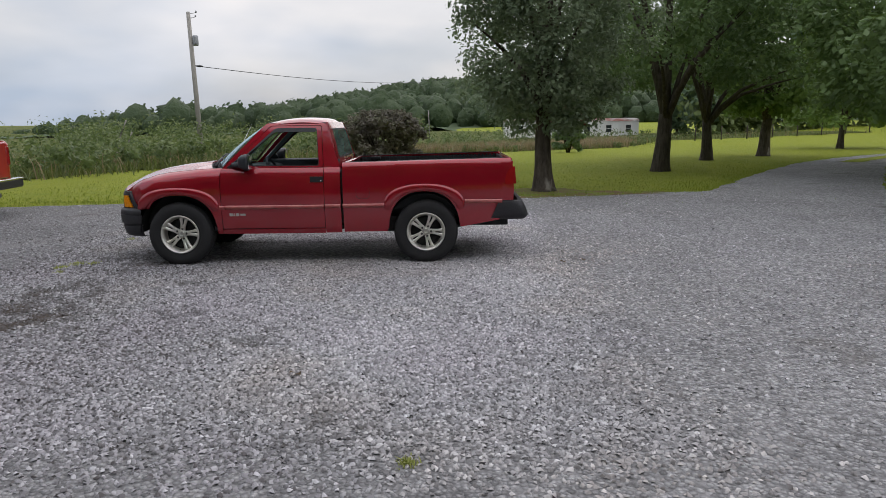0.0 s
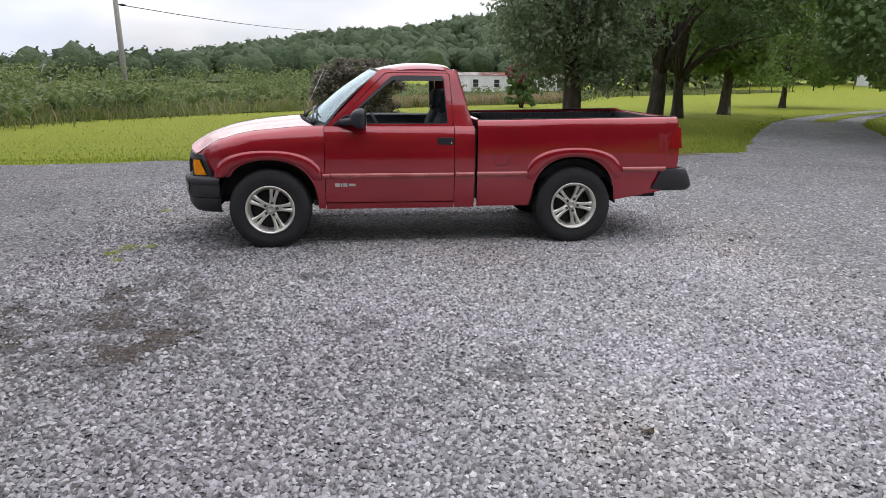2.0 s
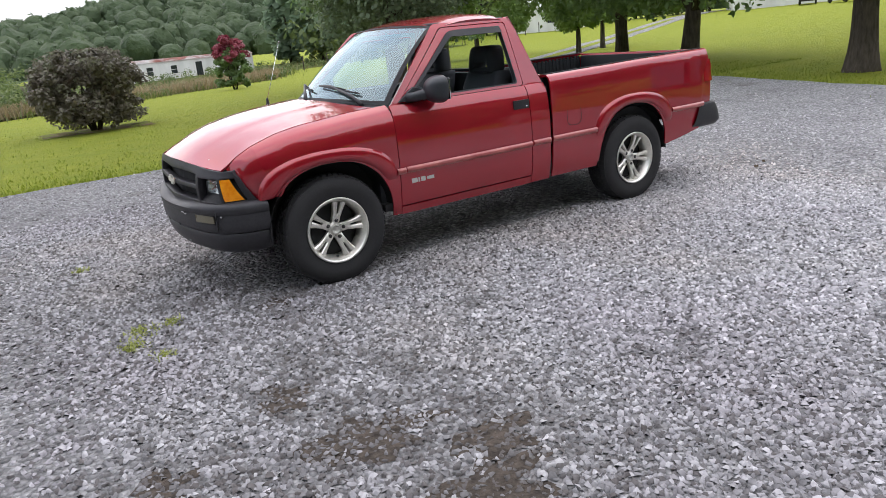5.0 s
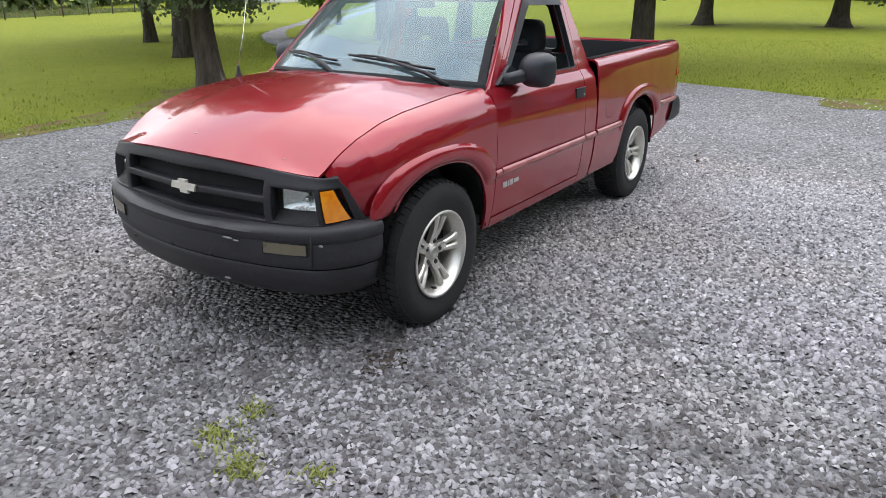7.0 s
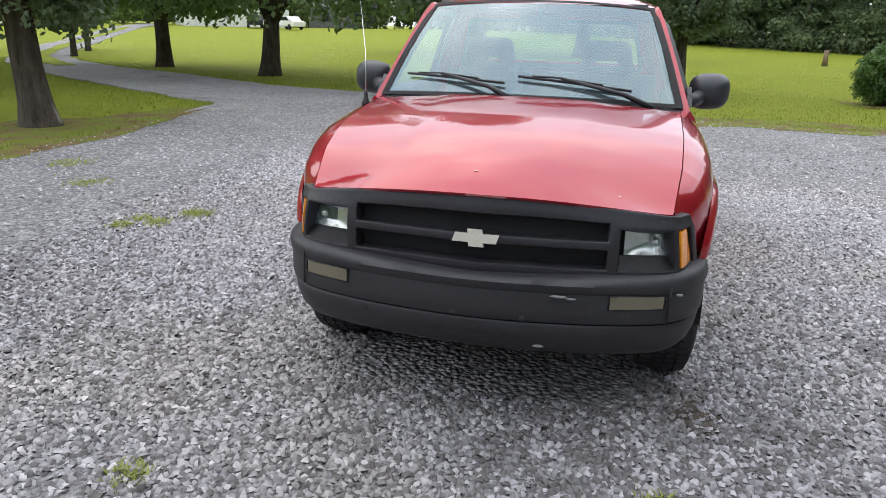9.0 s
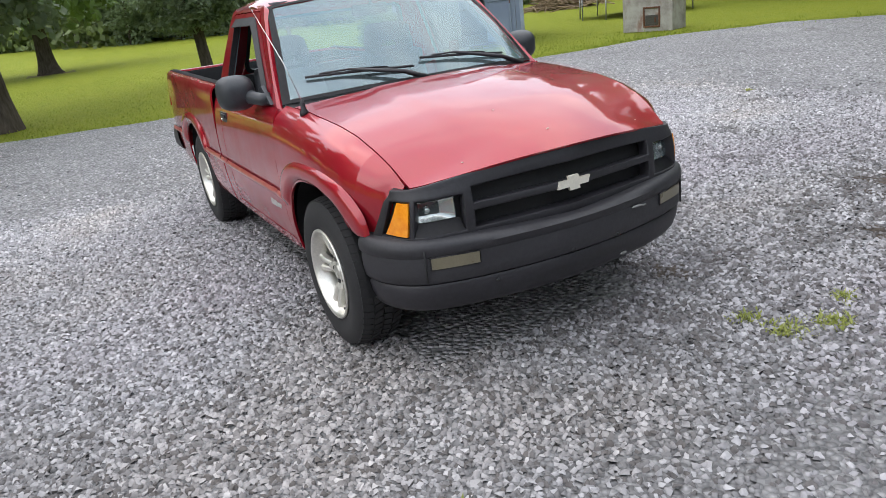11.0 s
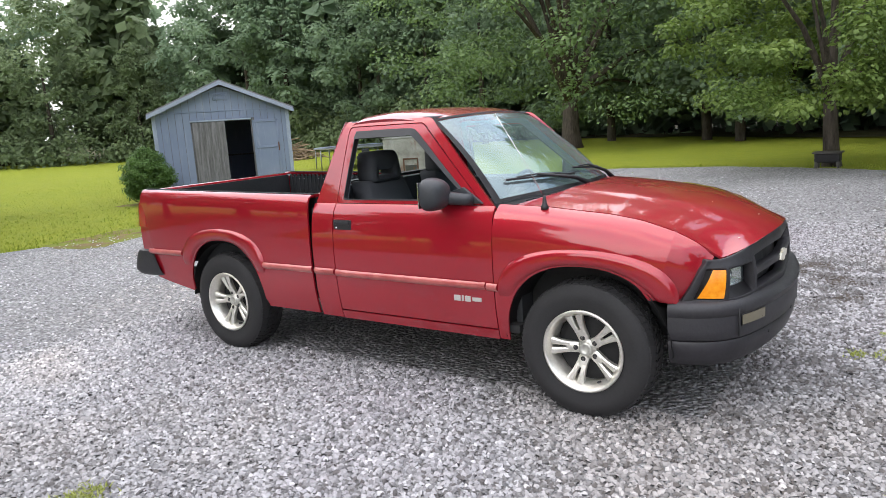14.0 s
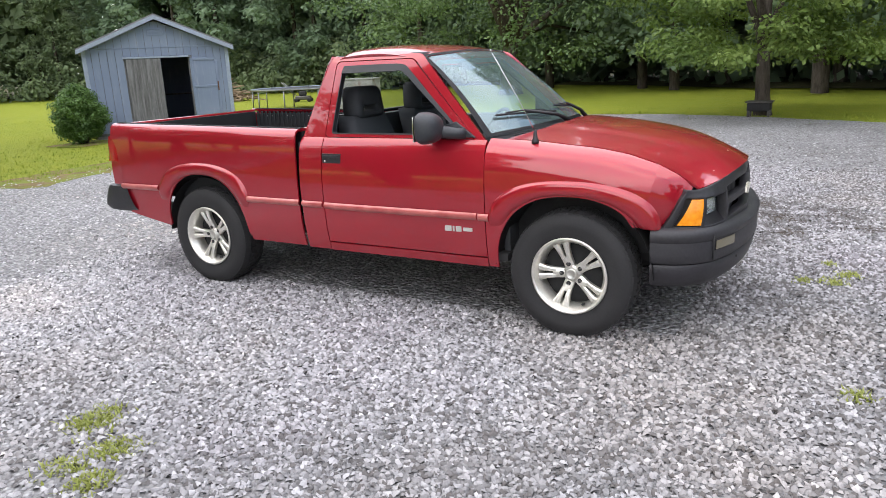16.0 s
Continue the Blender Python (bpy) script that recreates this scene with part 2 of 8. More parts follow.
M_EMBLEM = mat_plain("pale_emblem_gold", (0.80, 0.76, 0.66), 0.35, 0.35, var=0.1, scale=20, bump=0.0)
M_BADGE = mat_plain("badge_silver", (0.62, 0.60, 0.58), 0.35, 0.5, var=0.1, scale=20, bump=0.0)
M_SEAT = mat_plain("grey_seat_cloth", (0.042, 0.045, 0.052), 0.9, var=0.25, scale=30, bump=0.2)
M_INT = mat_plain("dark_interior_plastic", (0.045, 0.047, 0.052), 0.65, var=0.2, scale=12, bump=0.1)
M_INTGREY = mat_plain("interior_grey_plastic", (0.12, 0.13, 0.145), 0.6, var=0.15, scale=12, bump=0.08)
M_VISOR = mat_plain("smoked_rain_guard", (0.03, 0.031, 0.034), 0.45, var=0.15, scale=12, bump=0.0, spec=0.2)


def mat_pane(name, tint, gloss=0.14, dirt=0.1):
    """Thin glass: mostly clear, with a mirror film that grows at grazing angles, and a dusty veil."""
    q = Nodes(name, tint, 0.03)
    n, l = q.n, q.l
    tr = n.new("ShaderNodeBsdfTransparent")
    tr.inputs["Color"].default_value = (*tint, 1)
    gl = n.new("ShaderNodeBsdfGlossy")
    gl.inputs["Roughness"].default_value = 0.02
    gl.inputs["Color"].default_value = (0.76, 0.93, 1.0, 1)
    lw = n.new("ShaderNodeLayerWeight")
    lw.inputs["Blend"].default_value = 0.5
    pw = n.new("ShaderNodeMath")
    pw.operation = "POWER"
    pw.inputs[1].default_value = 4.5
    fr = n.new("ShaderNodeMath")
    fr.operation = "MULTIPLY_ADD"
    fr.inputs[1].default_value, fr.inputs[2].default_value = 0.75, gloss
    l.new(lw.outputs["Facing"], pw.inputs[0])
    l.new(pw.outputs[0], fr.inputs[0])
    mx = n.new("ShaderNodeMixShader")
    l.new(fr.outputs[0], mx.inputs[0])
    l.new(tr.outputs[0], mx.inputs[1])
    l.new(gl.outputs[0], mx.inputs[2])
    df = n.new("ShaderNodeBsdfDiffuse")
    df.inputs["Color"].default_value = (0.46, 0.58, 0.61, 1)
    m2 = n.new("ShaderNodeMixShader")
    l.new(q.ramp(q.noise(2.2, 5.0), ((0.3, dirt * 0.5), (0.75, dirt * 1.5))), m2.inputs[0])
    l.new(mx.outputs[0], m2.inputs[1])
    l.new(df.outputs[0], m2.inputs[2])
    l.new(m2.outputs[0], n["Material Output"].inputs["Surface"])
    return q.m


M_WSHIELD = mat_pane("windshield_glass", (0.56, 0.75, 0.77), 0.17, 0.115)
M_WINDOW = mat_pane("window_glass", (0.85, 0.9, 0.89), 0.09, 0.05)
M_LENS = mat_pane("lamp_lens", (0.95, 0.96, 0.95), 0.08, 0.06)
q = Nodes("amber_lens", (0.85, 0.27, 0.01), 0.16, 0.0, 0.5)
q.color(q.ramp(q.noise(40.0), ((0.3, (0.78, 0.22, 0.005)), (0.75, (0.92, 0.36, 0.02)))))
M_AMBER = q.m
M_TAIL = mat_plain("red_tail_lens", (0.30, 0.008, 0.010), 0.14, var=0.2, scale=30, bump=0.0, coat=0.5)
M_MARKER = mat_plain("cloudy_marker_lens", (0.15, 0.132, 0.088), 0.3, var=0.2, scale=30, bump=0.0, coat=0.3)
M_SCUFF = mat_plain("grey_scuffed_plastic", (0.20, 0.20, 0.20), 0.8, var=0.3, scale=60, bump=0.2)
M_REFLECT = mat_plain("lamp_reflector", (0.72, 0.73, 0.72), 0.2, 0.9, var=0.1, scale=20, bump=0.15)

# ---- ground ----
def ground_z(x, y):
    """Nearly level by the yard, rising gently towards the far lawn."""
    r = math.hypot(x, y)
    far = smooth01((0.9 * x + 0.3 * y - 34) / 60.0)
    fall = 0.016 * min(34.0, max(0.0, y - 6.0))
    return 1.4 * far - fall - 0.4 * smooth01((y - 0.7 * x - 30) / 40.0) + 0.05 * math.sin(x * 0.13 + 1.0) * math.sin(y * 0.11) * smooth01((r - 12) / 20) - 0.012


GRAVEL = [(-60, 3.6), (-25, 4.0), (-12, 4.5), (-7, 5.1), (-3, 5.75), (0.9, 5.75), (3.5, 5.85), (5.2, 6.15), (7.0, 6.5), (8.0, 7.7), (9.3, 9.8), (11.0, 12.4), (14.2, 17.0), (16.0, 19.2), (18.2, 21.6), (22.0, 25.2), (28, 29.8), (36, 36), (48, 43.5), (64, 52), (84, 61),
          (85.5, 58.6), (65.5, 49.6), (49.5, 41), (37.5, 33.4), (28.5, 27.3), (24, 23.8), (20.4, 20.2), (16.8, 15.8), (14.6, 12.3), (12.6, 9.1), (11.1, 6.6), (10.7, 4.9), (10.1, 3.2), (9.5, 1.6), (9.0, -0.4), (8.4, -2.4), (8.15, -4.4), (8.1, -8), (8.1, -10.8), (6.6, -13.2), (4.0, -14.3), (1.3, -14.2), (-1.2, -13.2), (-3.4, -11.9), (-7, -11.2), (-25, -11), (-60, -10)]


def wavy(poly, step=0.35, amp=0.16, seed=3.0):
    """The outline in short steps with a ragged edge."""
    out = []
    n = len(poly)
    for i in range(n):
        a, b = Vector(poly[i]), Vector(poly[(i + 1) % n])
        L = (b - a).length
        k = max(1, int(L / (step if min(a.length, b.length) < 30 else 2.0)))
        nrm = Vector((b.y - a.y, a.x - b.x)).normalized()
        for j in range(k):
            p = a.lerp(b, j / k)
            w = amp * (noise.noise(Vector((p.x * 0.9, p.y * 0.9, seed))) + 0.6 * noise.noise(Vector((p.x * 3.1, p.y * 3.1, seed + 5))))
            out.append(p + nrm * w)
    return out


GR_EDGE = wavy(GRAVEL)
_gx, _gy = np.array([p.x for p in GR_EDGE]), np.array([p.y for p in GR_EDGE])


def in_gravel(px, py):
    """Which of the points lie on gravel (arrays)."""
    px, py = np.asarray(px, float), np.asarray(py, float)
    inside = np.zeros(px.shape, bool)
    x1, y1 = np.roll(_gx, -1), np.roll(_gy, -1)
    for a, b, c, d in zip(_gx, _gy, x1, y1):
        if b == d:
            continue
        hit = ((b > py) != (d > py)) & (px < (c - a) * (py - b) / (d - b) + a)
        inside ^= hit
    return inside


# lawn
q = Nodes("lawn", (0.10, 0.16, 0.02), 0.9, spec=0.2)
n1, n2, n3, n4 = q.noise(0.16, 4.0), q.noise(2.2, 5.0), q.noise(60.0, 4.0, 0.7), q.noise(0.55, 4.0, stretch=(0.35, 1.6, 1.0))
g1 = q.ramp(n1, ((0.3, (0.179, 0.240, 0.015)), (0.7, (0.287, 0.326, 0.024))))
g2 = q.ramp(n2, ((0.3, (0.143, 0.204, 0.014)), (0.7, (0.311, 0.326, 0.031))))
g3 = q.ramp(n3, ((0.25, (0.086, 0.131, 0.009)), (0.75, (0.383, 0.400, 0.045))))
g4 = q.ramp(n4, ((0.35, (0.174, 0.225, 0.015)), (0.7, (0.322, 0.315, 0.031))))
q.color(q.mix(0.4, q.mix(0.5, q.mix(0.5, g1, g4), g2), g3))
q.bump(n3, 0.9, 0.05)
M_LAWN = q.m
bm = bmesh.new()
rad = [0.0, 3, 6, 9, 12, 15, 18, 22, 26, 31, 37, 44, 53, 64, 78, 95, 120, 160, 230, 340, 520, 900, 1800, 4000]
prev = None
for r in rad:
    if r == 0:
        cur = [bm.verts.new((0, 0, ground_z(0, 0)))]
    else:
        cur = [bm.verts.new((r * math.cos(a), r * math.sin(a), ground_z(r * math.cos(a), r * math.sin(a)))) for a in np.linspace(0, 2 * math.pi, 97)[:-1]]
    if prev is not None:
        for k in range(96):
            if len(prev) == 1:
                bm.faces.new((prev[0], cur[k], cur[(k + 1) % 96]))
            else:
                bm.faces.new((prev[k], cur[k], cur[(k + 1) % 96], prev[(k + 1) % 96]))
    prev = cur
ground = tagged(part("ground", bm, M_LAWN), "mown green lawn and fields", "lawn", kind="structure")

# gravel surface
q = Nodes("crushed_limestone", (0.3, 0.3, 0.3), 0.9, spec=0.3)
vn = q.n.new("ShaderNodeTexVoronoi")
vn.inputs["Scale"].default_value = 34.0
vn.inputs["Randomness"].default_value = 1.0
q.l.new(q.co.outputs["Object"], vn.inputs["Vector"])
sep = q.n.new("ShaderNodeSeparateColor")
q.l.new(vn.outputs["Color"], sep.inputs["Color"])
stone = q.ramp(sep.outputs["Red"], ((0.0, (0.28, 0.275, 0.278)), (0.35, (0.41, 0.402, 0.407)), (0.7, (0.51, 0.501, 0.506)), (1.0, (0.66, 0.65, 0.655))))
# colour darkens towards the edge of each stone cell
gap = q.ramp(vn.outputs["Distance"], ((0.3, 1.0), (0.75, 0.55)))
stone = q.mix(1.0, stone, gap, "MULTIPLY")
big = q.ramp(q.noise(0.55, 5.0), ((0.30, 0.80), (0.62, 1.0)))
stone = q.mix(1.0, stone, big, "MULTIPLY")
# the whole surface gets darker towards -x
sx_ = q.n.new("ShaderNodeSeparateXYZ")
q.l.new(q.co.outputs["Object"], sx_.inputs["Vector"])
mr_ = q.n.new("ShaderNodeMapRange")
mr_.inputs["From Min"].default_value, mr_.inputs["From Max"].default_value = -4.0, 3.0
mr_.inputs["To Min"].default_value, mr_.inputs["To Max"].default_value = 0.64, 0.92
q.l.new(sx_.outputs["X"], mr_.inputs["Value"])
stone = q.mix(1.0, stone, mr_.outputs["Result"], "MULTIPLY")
soil = q.ramp(q.noise(0.9, 6.0, 0.6), ((0.60, 0.0), (0.74, 0.55)))
stone = q.mix(soil, stone, (0.085, 0.07, 0.055))
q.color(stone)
inv = q.ramp(vn.outputs["Distance"], ((0.0, 1.0), (0.7, 0.0)))
q.bump(inv, 1.0, 0.03)
M_GRAVEL = q.m

bm = bmesh.new()
top = [bm.verts.new((p.x, p.y, max(0.0, ground_z(p.x, p.y) + 0.012) if p.y < 7 else ground_z(p.x, p.y) + 0.012 + 0.03 * smooth01((p.y - 7) / 5))) for p in GR_EDGE]
fc = bm.faces.new(top)
fc.normal_update()
if fc.normal.z < 0:
    bmesh.ops.reverse_faces(bm, faces=[fc])
bmesh.ops.triangulate(bm, faces=[fc])
# a low skirt, so that the bed of stone stands a little above the soil
for e in [e for e in bm.edges if len(e.link_faces) == 1]:
    a, b = e.verts
    va, vb = bm.verts.new(a.co - Vector((0, 0, 0.05))), bm.verts.new(b.co - Vector((0, 0, 0.05)))
    bm.faces.new((a, b, vb, va))
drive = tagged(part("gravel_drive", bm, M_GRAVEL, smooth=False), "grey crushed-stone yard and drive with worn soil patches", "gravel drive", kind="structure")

# ---- the red pickup: nose towards -x, driver's side towards -y ----
truck = tagged(empty("pickup_truck"), "red two-door pickup truck parked on gravel, windows down", "pickup truck")


def catmull(ctrl, n):
    p = np.array([ctrl[0], *ctrl, ctrl[-1]], float)
    out = []
    for i in range(1, len(p) - 2):
        for t in np.linspace(0, 1, 12, endpoint=i == len(p) - 3):
            a, b, c, d = p[i - 1], p[i], p[i + 1], p[i + 2]
            out.append(0.5 * (2 * b + (c - a) * t + (2 * a - 5 * b + 4 * c - d) * t * t + (3 * b - a - 3 * c + d) * t ** 3))
    out = np.array(out)
    s = np.r_[0, np.cumsum(np.linalg.norm(np.diff(out, axis=0), axis=1))]
    g = np.linspace(0, s[-1], n + 1)
    return np.stack([np.interp(g, s, out[:, k]) for k in range(out.shape[1])], 1)


def section(ctrl, n, zmin):
    """The upper part of a cross-section of (y, z), from the height zmin up, in n even steps."""
    d = catmull(ctrl, 160)
    k = int(np.argmax(d[:, 1] >= zmin))
    if k > 0:
        f = (zmin - d[k - 1, 1]) / max(1e-6, d[k, 1] - d[k - 1, 1])
        d = np.vstack([d[k - 1] + f * (d[k] - d[k - 1]), d[k:]])
    s = np.r_[0, np.cumsum(np.linalg.norm(np.diff(d, axis=0), axis=1))]
    g = np.linspace(0, s[-1], n + 1)
    return np.stack([np.interp(g, s, d[:, 0]), np.interp(g, s, d[:, 1])], 1)


LOWER = [(0.797, 0.335), (0.815, 0.40), (0.832, 0.50), (0.840, 0.60), (0.845, 0.70), (0.845, 0.80), (0.838, 0.90), (0.826, 0.98), (0.808, 1.035), (0.782, 1.072)]
BEDSIDE = [(0.797, 0.335), (0.815, 0.40), (0.832, 0.50), (0.840, 0.60), (0.845, 0.70), (0.845, 0.80), (0.842, 0.90), (0.838, 1.0), (0.832, 1.06), (0.818, 1.10), (0.793, 1.119), (0.755, 1.122), (0.722, 1.115)]


def lower_y(z):
    return lerp(z, [p[1] for p in LOWER], [p[0] for p in LOWER])


def arch_z(x, cx, half, base, top, e=2.3):
    t = abs((x - cx) / half)
    return 0.0 if t >= 1 else base + (top - base) * (1 - t ** e) ** (1 / e)


def skin(name, xs, ctrl_at, zlow, side, n, material, label="", shift=None, thick=0.012):
    """One outer panel between stations xs, cut below at zlow(x)."""
    bm = bmesh.new()
    cols = []
    for x in xs:
        pts = section(ctrl_at(x), n, zlow(x))
        cols.append([bm.verts.new((x + (shift(x, z) if shift else 0.0), side * y, z)) for y, z in pts])
    for a, b in zip(cols, cols[1:]):
        for j in range(n):
            bm.faces.new((a[j], b[j], b[j + 1], a[j + 1]))
    bmesh.ops.recalc_face_normals(bm, faces=bm.faces[:])
    mid = bm.faces[:][len(bm.faces) // 2]
    if mid.normal.y * side < 0:
        bmesh.ops.reverse_faces(bm, faces=bm.faces[:])
    bmesh.ops.solidify(bm, geom=bm.faces[:], thickness=thick)
    return part(name, bm, material, truck, label)


# fenders
FY = ([-1.97, -1.9, -1.8, -1.7, -1.55, -1.35, -0.8], [0.728, 0.765, 0.797, 0.818, 0.836, 0.845, 0.845])
FH = ([-2.0, -1.965, -1.93, -1.88, -1.8, -1.65, -1.5, -1.16, -0.88], [0.825, 0.846, 0.872, 0.905, 0.947, 0.997, 1.026, 1.060, 1.075])
SEAM = ([-2.0, -1.8, -1.5, -1.16, -0.88], [0.655, 0.685, 0.707, 0.722, 0.738])


def fender_ctrl(x):
    ym, h = lerp(x, *FY), lerp(x, *FH)
    k = ym / 0.845
    low = [(y * k, z) for y, z in LOWER if z < h - 0.20]
    ys = lerp(x, *SEAM)
    return low + [(ym - 0.004, h - 0.15), (ym - 0.018, h - 0.09), (ym - 0.045, h - 0.042), (0.5 * (ym - 0.06) + 0.5 * ys, h - 0.012), (ys, h)]


def fender_low(x):
    if x < -1.795:
        return 0.638
    return max(0.638 if x < -1.70 else 0.352, arch_z(x, -1.378, 0.424, 0.37, 0.786))


def fender_shift(x, z):
    return max(0.0, 0.885 - z) * 0.42 * smooth01((-1.62 - x) / 0.33)


edge = [-1.378 + 0.4235 * math.cos(a) for a in np.linspace(math.pi, 0, 34)]
XF = sorted(set([round(v, 4) for v in [-1.985, -1.965, -1.93, -1.89, -1.85, -1.81, -1.7955] + edge + [-0.953, -0.93, -0.8945]]))
XF = [x for x in XF if x <= -0.894]
for s, nm in ((-1, "driver side"), (1, "passenger side")):
    skin("fender", XF, fender_ctrl, fender_low, s, 22, M_RED, "", fender_shift)

# doors: lower skins
for s in (-1, 1):
    bm = bmesh.new()

    def door(u, v, s=s):
        z = 0.410 + v * (1.070 - 0.410)
        x0 = -0.8885
        return Vector((x0 + u * (0.2425 - x0), s * lower_y(z), z))
    bm_grid(bm, door, 26, 18)
    bmesh.ops.recalc_face_normals(bm, faces=bm.faces[:])
    if bm.faces[:][40].normal.y * s < 0:
        bmesh.ops.reverse_faces(bm, faces=bm.faces[:])
    bmesh.ops.solidify(bm, geom=bm.faces[:], thickness=0.014)
    part("door", bm, M_RED, truck, "red door skin with dust on its lower half" if s < 0 else "")
    # rocker
    skin("rocker_panel", [-0.888 + 1.132 * i / 20 for i in range(21)], lambda x: [p for p in LOWER if p[1] < 0.45][:3], lambda x: 0.347, s, 4, M_RED)

# rocker sections run up to the doors' lower edges; cab corners behind the doors
for s in (-1, 1):
    skin("cab_corner", [0.2485 + 0.1775 * i / 8 for i in range(9)], lambda x: LOWER, lambda x: 0.350, s, 18, M_RED)


# greenhouse
def g_y(z):
    return lerp(z, [1.06, 1.10, 1.3, 1.48, 1.53, 1.56], [0.785, 0.772, 0.708, 0.645, 0.622, 0.600])


def loop(corners, n=10, r=0.03):
    """Points round a polygon of (x, z) with rounded corners."""
    out = []
    m = len(corners)
    for i in range(m):
        p0, p1, p2 = (Vector(corners[(i + k) % m]) for k in (-1, 0, 1))
        a, b = p1 + (p0 - p1).normalized() * r, p1 + (p2 - p1).normalized() * r
        for t in np.linspace(0, 1, 5):
            out.append(a.lerp(p1, t).lerp(p1.lerp(b, t), t))
        c = p2 + (p1 - p2).normalized() * r
        for t in np.linspace(0, 1, n + 2)[1:-1]:
            out.append(b.lerp(c, t))
    return out


def ring(name, outer, inner, fn, material, side, parent, label="", thick=0.02, ro=0.03, ri=0.03):
    bm = bmesh.new()
    a, b = loop(outer, 10, ro), loop(inner, 10, ri)
    va, vb = [bm.verts.new(fn(p)) for p in a], [bm.verts.new(fn(p)) for p in b]
    vm = [bm.verts.new(fn((p + q) / 2)) for p, q in zip(a, b)]
    n = len(a)
    for r0, r1 in ((va, vm), (vm, vb)):
        for i in range(n):
            bm.faces.new((r0[i], r0[(i + 1) % n], r1[(i + 1) % n], r1[i]))
    bmesh.ops.recalc_face_normals(bm, faces=bm.faces[:])
    f = bm.faces[:][3]
    if f.normal.dot(side) < 0:
        bmesh.ops.reverse_faces(bm, faces=bm.faces[:])
    bmesh.ops.solidify(bm, geom=bm.faces[:], thickness=thick)
    return part(name, bm, material, parent, label)


DOOR_OUT = [(-0.815, 1.074), (0.238, 1.074), (0.212, 1.522), (-0.345, 1.522)]
DOOR_IN = [(-0.735, 1.092), (0.192, 1.092), (0.165, 1.486), (-0.305, 1.486)]
CAB_OUT = [(-0.900, 1.045), (0.425, 1.045), (0.262, 1.553), (-0.398, 1.553)]
CAB_IN = [(-0.821, 1.070), (0.244, 1.070), (0.218, 1.528), (-0.349, 1.528)]
for s in (-1, 1):
    dirn = Vector((0, s, 0))
    ring("pillar_frame", CAB_OUT, CAB_IN, lambda p, s=s: Vector((p.x, s * g_y(p.y), p.y)), M_RED, dirn, truck, "", 0.03, 0.035, 0.03)
    frame_ob = ring("window_frame", DOOR_OUT, DOOR_IN, lambda p, s=s: Vector((p.x, s * (g_y(p.y) + 0.001), p.y)), M_RED, dirn, truck, "", 0.03, 0.028, 0.02)
    ring("pillar_trim", [(-0.80, 1.076), (0.235, 1.076), (0.205, 1.515), (-0.35, 1.515)], [(-0.728, 1.092), (0.19, 1.092), (0.163, 1.484), (-0.303, 1.484)], lambda p, s=s: Vector((p.x, s * (g_y(p.y) - 0.034), p.y)), M_INTGREY, dirn, truck, "grey inner window trim", 0.006, 0.028, 0.02)
    seal_in = [(-0.705, 1.100), (0.186, 1.100), (0.160, 1.477), (-0.299, 1.477)]
    ring("window_seal", DOOR_IN, seal_in, lambda p, s=s: Vector((p.x, s * (g_y(p.y) + 0.003), p.y)), M_BLACKPL, dirn, truck, "", 0.03, 0.02, 0.02)
    # rain guard along the front and upper edge of the opening
    bm = bmesh.new()
    top = [(-0.70, 1.135), (-0.52, 1.295), (-0.315, 1.478), (-0.27, 1.497), (-0.1, 1.50), (0.155, 1.498)]
    low = [(-0.688, 1.135), (-0.501, 1.288), (-0.296, 1.453), (-0.245, 1.455), (-0.1, 1.457), (0.152, 1.455)]
    tt, ll = catmull(top, 30), catmull(low, 30)
    for (p0, q0), (p1, q1) in zip(zip(tt, ll), zip(tt[1:], ll[1:])):
        f = [Vector((p0[0], s * (g_y(p0[1]) + 0.006), p0[1])), Vector((p1[0], s * (g_y(p1[1]) + 0.006), p1[1])), Vector((q1[0], s * (g_y(q1[1]) + 0.026), q1[1])), Vector((q0[0], s * (g_y(q0[1]) + 0.026), q0[1]))]
        bm.faces.new([bm.verts.new(v) for v in f])
    bmesh.ops.remove_doubles(bm, verts=bm.verts[:], dist=1e-5)
    bmesh.ops.solidify(bm, geom=bm.faces[:], thickness=0.003)
    part("rain_guard", bm, M_VISOR, truck, "smoked grey rain guard")
    # mirror: base, arm, housing and glass
    mirror = part("side_mirror", (lambda b: (prism(b, [(-0.82, 1.082), (-0.60, 1.082), (-0.63, 1.15), (-0.70, 1.17)], s * 0.772, s * 0.795, 0.006), b)[1])(bmesh.new()), M_MIRRORPL, truck, "dark grey plastic side mirror")
    bm = bmesh.new()
    bm_tube(bm, [(-0.745, s * 0.775, 1.105), (-0.715, s * 0.805, 1.105), (-0.66, s * 0.835, 1.115), (-0.60, s * 0.85, 1.125)], [0.034, 0.032, 0.034, 0.04], 12)
    part("arm", bm, M_MIRRORPL, mirror)
    bm = bmesh.new()
    bmesh.ops.create_icosphere(bm, subdivisions=4, radius=1.0)
    for v in bm.verts:
        p = v.co
        q_ = Vector([math.copysign(abs(c) ** 0.70, c) for c in p])
        front = q_.x < 0
        w = 1 - 0.16 * max(0, -q_.x)
        lean = 0.02 * q_.z
        v.co = Vector((-0.565 + q_.x * (0.095 if front else 0.035), s * 0.893 + q_.y * 0.100 * w, 1.142 + q_.z * 0.090 * w + 0.004 * q_.y * s))
    part("housing", bm, M_MIRRORPL, mirror)
    bm = bmesh.new()
    bm_box(bm, -0.532, -0.5265, s * 0.893 - 0.080, s * 0.893 + 0.080, 1.072, 1.212, 0.002)
    part("mirror_glass", bm, M_CHROME, mirror, "mirror glass")


